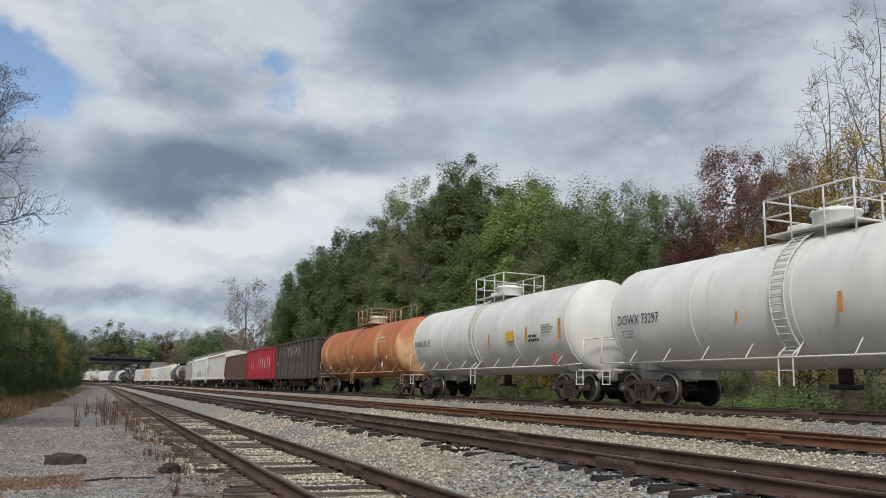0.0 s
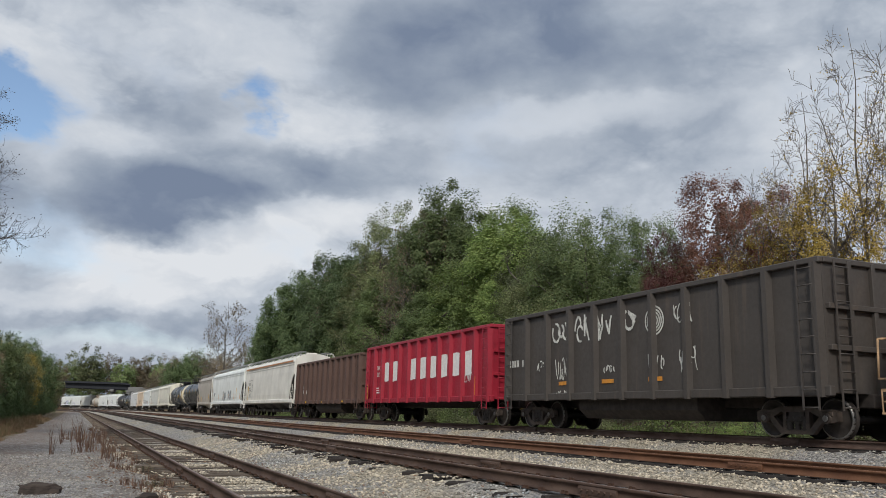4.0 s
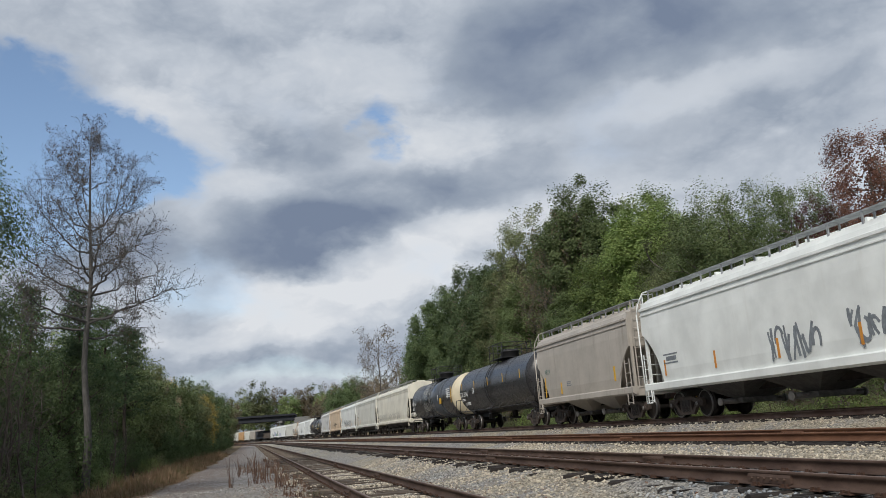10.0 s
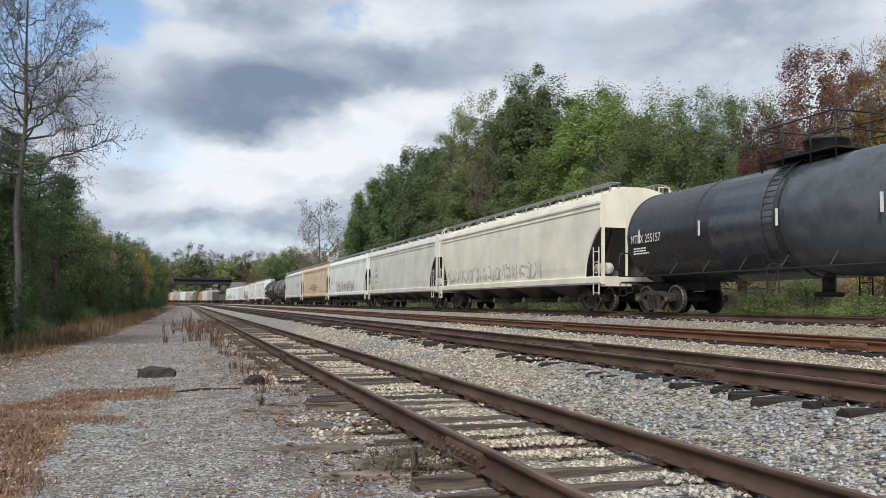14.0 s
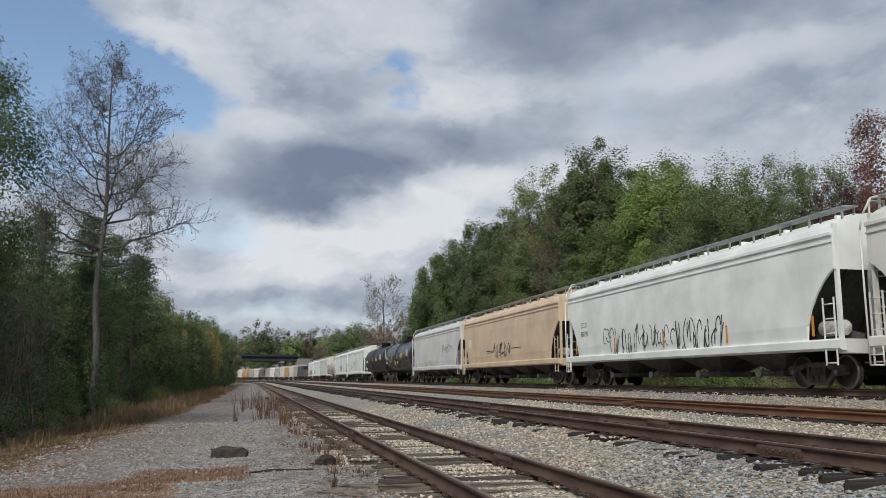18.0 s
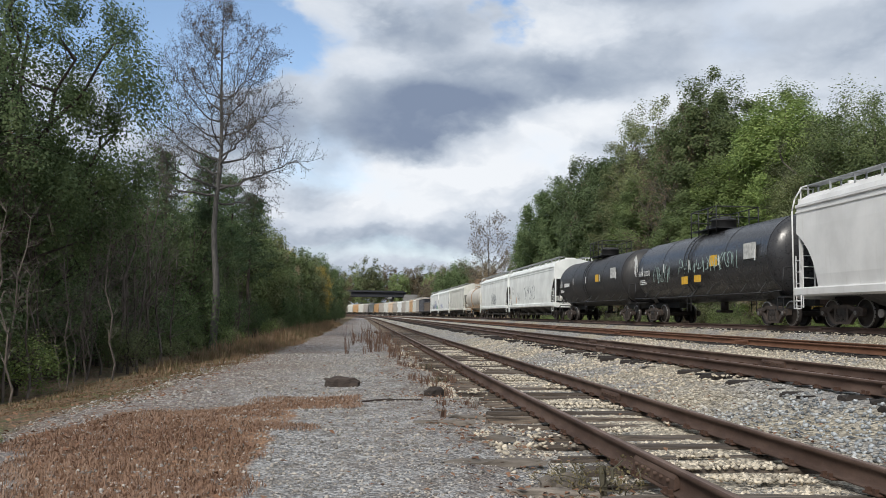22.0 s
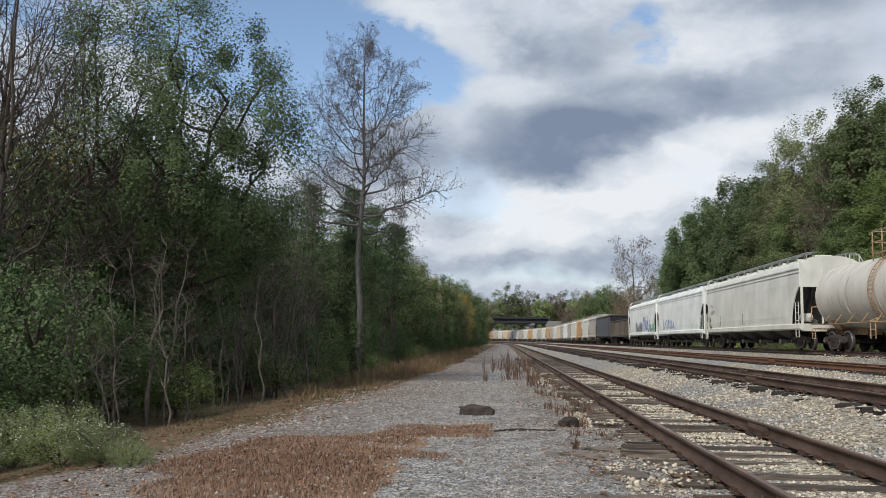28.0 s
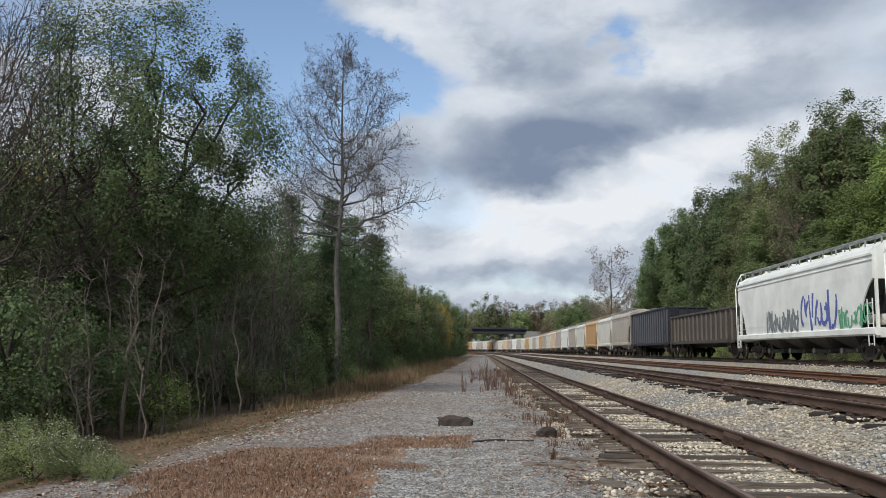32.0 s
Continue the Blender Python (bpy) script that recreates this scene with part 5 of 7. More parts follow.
    bars(c, [(y, y - 1.75, 3.05, 3.08), (y, y - 1.75, 2.05, 2.08), (y, y - 0.03, 2.05, 3.08), (y - 1.72, y - 1.75, 2.05, 3.08)], HX, black_ink, "letter_frame")
    bars(c, [(y + 0.15, y - 0.0, 1.35, 2.6)], HX - 0.004, yellow_ink, "reflector")
    small_print(c, y - 0.4, 1.85, HX, grey_ink, rng, 4, 1.0)
    bars(c, [(-20.0 / 2 + 0.8, 20.0 / 2 - 0.8, 4.02, 4.14)], HX - 0.034, plain("rust_stain", (0.42, 0.20, 0.09), 0.8), "rust_band", "rust-stained eave band")
    c = long_hopper(pale, "pale grey covered hopper car with black and grey graffiti", 126.6, 147.1)
    scrawl(c, 21, HX, 2.0, 1.4, 2.2, 0.95, grey_ink, 6, 0.16)
    scrawl(c, 22, HX, -1.4, 1.45, 1.9, 0.95, grey_ink, 6, 0.16)
    bars(c, [(8.2, 7.2, 2.2, 2.25), (8.2, 7.2, 1.9, 1.95), (8.0, 7.3, 2.0, 2.15)], HX, grey_ink)
    strips(c, 20.8, HX, 1.5, 6, orange_ink)
    bars(c, [(-6.2, -6.32, 1.5, 2.6)], HX - 0.004, yellow_ink, "reflector")
    L = 11.8
    c = line(hopper("short dusty grey two-bay covered hopper car", L, 4.55, 2, dusty, dusty), 147.1, 158.9)
    lettering(c, "ARUX", -1.566, L / 2 - 1.6, 2.45, 0.34, plain("green_lettering", (0.10, 0.20, 0.17)), 0.85)
    bars(c, [(L / 2 - 1.5, L / 2 - 1.62, 1.35, 2.3), (L / 2 - 3.6, L / 2 - 3.75, 1.4, 1.95), (-L / 2 + 2.2, -L / 2 + 2.05, 1.6, 2.2)], -1.566, yellow_ink, "reflector")
    small_print(c, L / 2 - 4.4, 1.9, -1.566, grey_ink, rng, 3, 0.7)
    c = line(tank("black tank car with white lettering and white patch panel", 17.1, 1.58, black, None, black_rail), 158.9, 176.0)
    L = 17.1
    lettering(c, "TCBX 251545", TX, L / 2 - 1.55, 2.2, 0.44, white_ink, 0.84, 0.012)
    small_print(c, L / 2 - 2.2, 2.0, TX, white_ink, rng, 2, 1.3)
    small_print(c, L / 2 - 3.2, 1.75, TX, white_ink, rng, 3, 1.4, 0.03, 0.07)
    bars(c, [(L / 2 - 4.9, L / 2 - 5.25, 2.3, 2.34), (L / 2 - 4.9, L / 2 - 5.25, 2.62, 2.66), (L / 2 - 4.9, L / 2 - 4.94, 2.3, 2.66), (L / 2 - 5.21, L / 2 - 5.25, 2.3, 2.66)], TX, white_ink, "letter_frame")
    strips(c, L, TX, 2.6, 5, yellow_ink, 0.11, 0.5)
    L = 17.7
    c = line(tank("black tank car with cream end and yellow stripe", L, 1.58, black, paint("cream_head_paint", (0.70, 0.62, 0.45), (0.25, 0.2, 0.13), 0.5, 0.1), black_rail), 176.0, 193.7)
    r_ = 1.58
    # clean glossy repaint, its base lightened blue-grey to imitate the reflected sky
    gloss = plain("sky_sheen_black_paint", (0.075, 0.085, 0.10), 0.20, 0.0, 0.2, 2.0, 0.03)
    G().turn([(-4.3, r_ - 0.01), (-4.3, r_ + 0.004), (2.9, r_ + 0.004), (2.9, r_ - 0.01)], 40, "y", (0, 0, 0.98 + 1.58)).part("repainted_band", gloss, c, "clean glossy black band round the tank, sky sheen tinted into its colour")
    lettering(c, "MTFX 255157", TX, L / 2 - 1.7, 2.3, 0.40, white_ink, 0.78, 0.006)
    small_print(c, L / 2 - 1.9, 2.1, TX, white_ink, rng, 3, 1.0)
    strips(c, L, TX, 2.3, 5, white_ink, 0.09, 0.45)
    bars(c, [(-3.8, -4.5, 2.05, 2.5)], TX, yellow_ink, "placard")
    bars(c, [(-6.0, -7.2, 3.0 - 0.14 * k, 3.08 - 0.14 * k) for k in range(5)], TX + 0.05, white_ink, "panel_lines")
    bars(c, [(-7.45, -7.6, 2.0, 3.2)], TX + 0.04, yellow_ink, "reflector")
    c = long_hopper(cream, "cream covered hopper car with pale grey graffiti", 193.7, 214.5)
    scrawl(c, 31, HX, 8.8, 1.35, 13.5, 0.8, plain("pale_spray", (0.45, 0.45, 0.42)), 22, 0.10)
    c = long_hopper(stone, "grey-white covered hopper car with black lettering", 214.5, 234.1)
    y = 19.6 / 2 - 2.6
    lettering(c, "CBFX", HX, y, 2.72, 0.40, black_ink, 0.8)
    lettering(c, "472044", HX, y - 0.02, 2.24, 0.40, black_ink, 0.78)
    small_print(c, y - 0.1, 1.95, HX, grey_ink, rng, 2, 1.0)
    bars(c, [(y + 0.5, y + 0.4, 1.35, 2.5), (y - 2.2, y - 2.3, 1.35, 2.0)], HX, orange_ink, "reflector")
    c = long_hopper(pale, "white covered hopper car with black graffiti tags", 234.1, 253.8)
    y = 19.7 / 2 - 2.2
    lettering(c, "ECUX", HX, y, 2.55, 0.34, black_ink, 0.8)
    lettering(c, "880790", HX, y, 2.15, 0.34, black_ink, 0.8)
    scrawl(c, 41, HX, 5.2, 1.15, 4.0, 1.3, black_ink, 9, 0.075)
    scrawl(c, 42, HX, 1.6, 1.45, 2.0, 0.85, black_ink, 7, 0.06)
    scrawl(c, 43, HX, -0.6, 1.25, 3.4, 1.1, black_ink, 9, 0.08)
    strips(c, 20.9, HX, 1.4, 5, orange_ink)
    c = long_hopper(tan, "tan covered hopper car with black winged graffiti", 253.8, 273.5)
    scrawl(c, 51, HX, 1.9, 1.55, 3.6, 0.9, black_ink, 10, 0.085)
    bars(c, [(3.6, 1.9, 1.98, 2.02), (3.3, 1.9, 1.88, 1.91), (-1.7, -3.4, 2.02, 2.06)], HX, black_ink, "graffiti", "sprayed black strokes")
    bars(c, [(7.9, 7.3, 2.35, 2.9)], HX, white_ink, "placard")
    c = long_hopper(paint("ash_grey_paint", (0.68, 0.68, 0.67), (0.40, 0.36, 0.31), 0.3, 0.05), "ash grey covered hopper car with faded sprayed marks", 273.5, 292.1)
    scrawl(c, 61, HX, 3.5, 1.3, 5.0, 0.6, plain("faded_yellow_spray", (0.62, 0.58, 0.35)), 8, 0.1)
    scrawl(c, 62, HX, -3.0, 2.3, 3.5, 0.6, grey_ink, 6, 0.09)
    for label, u0, u1, text, seed in (("black tank car with white lettering and round emblem", 292.1, 308.7, "SHPX 215071", 71), ("dusty black tank car with yellow and white placards", 308.7, 325.7, "", 72)):
        L = u1 - u0
        c = line(tank(label, L, 1.58, black if text else black_dull, None, black_rail), u0, u1)
        if text:
            pale_green = plain("pale_green_spray", (0.36, 0.48, 0.44), 0.7)
            scrawl(c, 73, TX, 4.4, 1.9, 2.2, 0.9, pale_green, 7, 0.05)
            scrawl(c, 74, TX, 1.2, 2.2, 6.0, 0.7, pale_green, 14, 0.06)
            scrawl(c, 75, TX, L / 2 - 1.0, 2.4, 0.6, 1.1, white_ink, 5, 0.09)
            bars(c, [(0.8, 0.1, 1.75, 2.1), (-0.6, -1.3, 1.8, 2.1)], TX - 0.004, yellow_ink, "placard")
            lettering(c, text, TX, L / 2 - 1.7, 2.35, 0.38, white_ink, 0.8, 0.006)
        else:
            lettering(c, "CBTX", TX, L / 2 - 1.7, 2.3, 0.36, white_ink, 0.8, 0.006)
            bars(c, [(L / 2 - 3.0 - 0.24 * k, L / 2 - 3.16 - 0.24 * k, 2.3, 2.56) for k in range(6)], TX, white_ink)
        small_print(c, L / 2 - 2.0, 2.1, TX, white_ink, rng, 3, 1.0)
        strips(c, L, TX, 2.4, 5, white_ink, 0.09, 0.42)
        bars(c, [(-2.2, -2.9, 2.4, 2.85)], TX, yellow_ink, "placard")
        bars(c, [(-5.2, -6.2, 2.5, 3.1)], TX + 0.03, plain("pale_panel", (0.5, 0.5, 0.48)), "placard")
    c = long_hopper(pale, "pale covered hopper car with tall dark sprayed letters", 325.7, 345.5)
    lettering(c, "MLLX", HX, 7.9, 2.7, 0.36, black_ink, 0.8)
    lettering(c, "10139", HX, 7.85, 2.25, 0.36, black_ink, 0.8)
    bars(c, [(8.5, 8.38, 1.4, 2.3), (5.6, 5.48, 1.4, 1.95)], HX, orange_ink, "reflector")
    scrawl(c, 82, HX, 5.2, 1.6, 1.2, 0.8, grey_ink, 4, 0.06)
    scrawl(c, 81, HX, 2.0, 1.6, 4.2, 1.3, grey_ink, 5, 0.14)
    c = long_hopper(pale, "pale covered hopper car with arched graffiti", 345.5, 364.7)
    scrawl(c, 91, HX, 1.0, 1.4, 3.6, 1.3, grey_ink, 5, 0.15)
    c = line(tank("small dirty white tank car with railed platform", 15.1, 1.5, paint("dirty_white_paint", (0.58, 0.55, 0.49), (0.16, 0.12, 0.09), 0.8, 0.2), None, rust_rail), 364.7, 379.8)
    c = long_hopper(stone, "grey-green covered hopper car with black lettering", 379.8, 399.4)
    lettering(c, "TILX", HX, 7.9, 2.7, 0.36, black_ink, 0.8)
    lettering(c, "625277", HX, 7.9, 2.25, 0.36, black_ink, 0.8)
    bars(c, [(8.6, 8.5, 1.4, 2.2), (5.6, 5.5, 1.4, 2.1), (0.5, 0.4, 1.4, 2.1)], HX, grey_ink, "reflector")
    c = long_hopper(pale, "white covered hopper car with coloured graffiti", 399.4, 418.1)
    scrawl(c, 101, HX, 6.0, 1.4, 5.0, 0.9, blue_ink, 7, 0.10)
    c = long_hopper(pale, "white covered hopper car with blue, grey and green graffiti", 418.1, 435.4)
    scrawl(c, 111, HX, 3.4, 1.35, 4.2, 1.0, grey_ink, 11, 0.26)
    scrawl(c, 112, HX, -1.2, 1.35, 3.6, 1.6, blue_ink, 6, 0.28)
    scrawl(c, 113, HX, -4.8, 1.3, 3.0, 0.9, green_ink, 8, 0.18)
    # rusty posts, lightened in the paint as if catching light
    line(gondola("low dark gondola car with rust-edged posts", 16.7, 3.0, 15, sooty, False, paint("rusty_lit_post_paint", (0.135, 0.11, 0.09), (0.07, 0.045, 0.03), 0.5, 0.3, 0.8)), 435.4, 452.1)
    # posts given a paler blue-grey paint for the light they catch
    line(gondola("tall black gondola car with close side posts", 16.6, 3.9, 18, paint("coal_black_paint", (0.02, 0.022, 0.03), (0.06, 0.055, 0.05), 0.5, 0.1), False, paint("lit_post_paint", (0.075, 0.08, 0.095), (0.04, 0.036, 0.032), 0.5, 0.1, 0.6)), 452.1, 468.7)
    # a long string of short hoppers behind
    u = 468.7
    kinds = [dusty, stone, orange_h, stone, dusty, pale, dusty, tan, stone, dusty, orange_h, stone]
    for i in range(29):
        L = 11.7
        m = kinds[i % len(kinds)]
        line(hopper("short %s two-bay covered hopper car" % {"dusty_cement_paint": "dusty grey", "stone_grey_paint": "grey-white", "ochre_paint": "ochre", "pale_grey_paint": "pale", "tan_paint": "tan"}[m.name], L, 4.5, 2, m, m), u, u + L)
        u += L


def brand_blocks(c, L):
    """White block shapes where the owner's name stands, and its small data lines."""
    rng = random.Random(8)
    hb = L / 2 - 0.62
    for bay in (9, 8, 6, 5, 4, 3, 2, 1):     # one block in each bay between the side posts
        y = -hb + 0.12 + (2 * hb - 0.24) / 12 * bay + 1.10
        w, z0 = rng.uniform(0.6, 0.7), 1.98
        low_, top_ = rng.uniform(-0.04, 0.04), rng.uniform(-0.04, 0.04)
        g = G().prism([(y, z0 + low_), (y - w * 0.3, z0), (y - w, z0 + 0.04), (y - w, z0 + 0.98 + top_), (y - w * 0.6, z0 + 1.0), (y, z0 + 0.98)], -1.512, -1.506)
        g.part("letter_block", white_ink, c, "plain white painted block")
    small_print(c, L / 2 - 1.9, 1.65, -1.51, white_ink, rng, 3, 0.8, 0.06, 0.12)
    bars(c, [(L / 2 - 0.9, L / 2 - 1.1, 1.15, 1.9)], -1.63, orange_ink, "reflector")
    bars(c, [(-6.0, -6.2, 1.15, 1.9)], -1.63, orange_ink, "reflector")
    scrawl(c, 9, -1.51, -4.6, 1.7, 1.0, 0.45, white_ink, 5, 0.05)


build_train()


# seconds, metres the train has run
RUN_T = [0.0, 2.0, 6.0, 9.0, 13.0, 18.0, 22.0, 25.0, 31.0, 32.0]
RUN_S = [0.0, 23.45, 70.4, 106.0, 155.2, 216.5, 265.2, 302.5, 375.5, 387.7]


def run(t):
    return float(np.interp(t, RUN_T, RUN_S))


def motions():
    times = [0.5 * k for k in range(65)]
    for car, u in TRAIN:
        rows = []
        for t in times:
            s = u - run(t)
            x, y, a = along(MAIN, s)
            rows.append((t, pose(x, y, TRACKS[3][1], 0, 0, math.degrees(a))))
        walk(car, rows)
        scene_keys = car.animation_data.action.layers[0].strips[0].channelbag(car.animation_data.action_slot).fcurves
        for curve in scene_keys:
            for key in curve.keyframe_points:
                key.interpolation = "LINEAR"
    # every wheelset turns as the train runs; those at the same place in their trucks share their keys
    for s, wheels in WHEELSETS.items():
        rows = [(k / 30, pose(0, s * 0.89, WHEEL_R, math.degrees(run(k / 30) / WHEEL_R) % 360)) for k in range(961)]
        walk(wheels[0], rows)
        keys = wheels[0].animation_data
        for w in wheels[1:]:
            w.rotation_mode = "QUATERNION"
            w.animation_data_create()
            w.animation_data.action = keys.action
            w.animation_data.action_slot = keys.action_slot

# ---------------------------------------------------------------- trees and brush
def leaf_cloud(points, normals, sizes, rng, thin=0.55):
    """Small leaves, each a bent kite of two faces, facing roughly outwards."""
    n = len(points)
    d = normals + rng.normal(0, 0.5, (n, 3))
    d /= np.linalg.norm(d, axis=1)[:, None] + 1e-9
    u = np.cross(d, rng.normal(0, 1, (n, 3)))
    u /= np.linalg.norm(u, axis=1)[:, None] + 1e-9
    w = np.cross(d, u)
    s = sizes[:, None]
    tip, tail = points + u * s, points - u * s
    left, right = points + w * s * thin + d * s * 0.25, points - w * s * thin + d * s * 0.25
    v = np.stack([tail, left, tip, right], 1).reshape(-1, 3)
    f = np.arange(4 * n).reshape(n, 4)
    return v, f


def limb(g, a, b, r0, r1, rng, n=6, steps=3, sag=0.08):
    """A crooked, tapering limb from a to b."""
    a, b = Vector(a), Vector(b)
    d = (b - a).length
    pts = [a]
    for k in range(1, steps):
        p = a.lerp(b, k / steps)
        pts.append(p + Vector((rng.uniform(-1, 1), rng.uniform(-1, 1), rng.uniform(-0.3, 1.0))) * d * sag)
    pts.append(b)
    for k in range(steps):
        p, q = r0 + (r1 - r0) * k / steps, r0 + (r1 - r0) * (k + 1) / steps
        g.rod(pts[k], pts[k + 1], p, n, q, False)
    return pts


def leaf_chips(points, normals, sizes, rng):
    """Leaves of trees that stand farther off: one small three-cornered face each."""
    n = len(points)
    d = normals + rng.normal(0, 0.5, (n, 3))
    d /= np.linalg.norm(d, axis=1)[:, None] + 1e-9
    u = np.cross(d, rng.normal(0, 1, (n, 3)))
    u /= np.linalg.norm(u, axis=1)[:, None] + 1e-9
    w = np.cross(d, u)
    s = sizes[:, None]
    v = np.stack([points - u * s, points + u * s * 0.65 + w * s * 0.8, points + u * s * 0.65 - w * s * 0.8], 1).reshape(-1, 3)
    return v, np.arange(3 * n).reshape(n, 3)


def broadleaf(seed, H=10.0, R=3.2, base=0.25, puffs=60, leaves=150, leaf=0.09, puff=0.24, inner=900, bumps=0.22, kite=False, limbs=7, lean=0.4, stem=1.0):
    """Trunk and crown geometry of a leafy tree: limbs fork to branches, each ends in a rounded puff of leaves."""
    rng, nr = random.Random(seed), np.random.default_rng(seed)
    g = G()
    off = Vector((rng.uniform(-1, 1), rng.uniform(-1, 1), 0)) * lean
    r0 = (0.014 * H + 0.03) * stem
    nodes = []
    spine = limb(g, (0, 0, -0.3), (off.x, off.y, H * 0.80), r0, 0.03, rng, 8, 7, 0.015)
    for k in range(2, 8):
        nodes.append((spine[k], r0 * (1 - k / 8)))
    zc, zr = H * (1 + base) / 2, H * (1 - base) / 2
    for k in range(limbs):
        a = 2.4 * k + rng.uniform(-0.4, 0.4)
        start = spine[2 + k % 4]
        up = rng.uniform(0.25, 0.75)
        end = Vector((off.x + math.cos(a) * R * 0.62, off.y + math.sin(a) * R * 0.62, min(H * 0.86, start.z + R * 0.62 * (0.5 + 1.3 * up))))
        pts = limb(g, start, end, r0 * 0.45, r0 * 0.14, rng, 6, 4, 0.07)
        nodes += [(p, r0 * 0.3) for p in pts[1:]]
    lump = [(nr.normal(0, 1, 3), rng.uniform(-bumps, bumps)) for _ in range(9)]
    lump = [(v / np.linalg.norm(v), w) for v, w in lump]
    # middles of the puffs, spread over the crown
    i = np.arange(puffs) + 0.5
    z = 1 - 1.82 * i / puffs
    ang = 2.39996 * i + nr.normal(0, 0.25, puffs)
    ring = np.sqrt(np.maximum(0, 1 - z * z))
    d = np.stack([ring * np.cos(ang), ring * np.sin(ang), z], 1) + nr.normal(0, 0.10, (puffs, 3))
    d /= np.linalg.norm(d, axis=1)[:, None]
    far = np.ones(puffs)
    for v, w in lump:
        far += w * np.exp(5 * (d @ v - 1))
    far *= np.where(nr.random(puffs) < 0.3, nr.uniform(0.45, 0.8, puffs), nr.uniform(0.86, 1.06, puffs))
    pr = R * puff * nr.uniform(0.55, 1.25, puffs)
    d[:, :2] *= (np.maximum(0.25, np.hypot(d[:, 0], d[:, 1])) ** -0.35)[:, None]
    mid = d * far[:, None] * np.array([R, R, zr]) * (1 - 0.8 * puff) + np.array([off.x, off.y, zc])
    mid[:, 2] = np.minimum(mid[:, 2], H - pr * 0.7)
    where = np.array([tuple(p) for p, _ in nodes])
    thick = [r for _, r in nodes]
    for k in np.argsort(np.linalg.norm((mid - np.array([off.x, off.y, zc])) / np.array([R, R, zr]), axis=1)):     # inner boughs first, outer ones fork from them
        m = mid[k]
        gap = np.linalg.norm(where - m, axis=1) + np.where(where[:, 2] > m[2], 1.5, 0.0)
        near = int(np.argmin(gap))
        r = min(thick[near] * 0.8, 0.0035 * H + 0.012)
        pts = limb(g, where[near], m, r, max(0.006, r * 0.3), rng, 4, 3, 0.09)
        where = np.vstack([where, [tuple(p) for p in pts[1:]]])
        thick += [max(0.008, r * 0.75), max(0.007, r * 0.5), max(0.006, r * 0.35)]
    who = np.repeat(np.arange(puffs), leaves)
    n = len(who)
    out = nr.normal(0, 1, (n, 3))
    out /= np.linalg.norm(out, axis=1)[:, None]
    flat = np.array([0.95, 0.95, 1.25])
    shell = nr.uniform(0.1, 1.0, n) ** 0.55 * (1 + 0.17 * nr.normal(0, 1, n) * (nr.random(n) < 0.6))
    shell = np.minimum(shell, 1.1) * np.where(nr.random(n) < 0.15, nr.uniform(1.0, 1.2, n), 1.0)
    pts = mid[who] + out * flat * (pr[who] * shell)[:, None]
    nor = out * 0.5 + np.array([0, 0, 0.45]) + d[who] * 0.7
    size = nr.uniform(0.65, 1.25, n) * leaf
    if inner:
        q = nr.normal(0, 1, (inner, 3))
        q *= (nr.uniform(0.05, 1, inner) ** 0.4 * 0.62 / np.linalg.norm(q, axis=1))[:, None]
        pts = np.concatenate([pts, q * np.array([R, R, zr]) + np.array([off.x, off.y, zc])])
        nor = np.concatenate([nor, q + np.array([0, 0, 0.3])])
        size = np.concatenate([size, nr.uniform(1.3, 2.2, inner) * leaf])
    if kite:
        v, f = leaf_cloud(pts, nor, size, nr, 0.66)
    else:
        v, f = leaf_chips(pts, nor, size, nr)
    return g, v, f


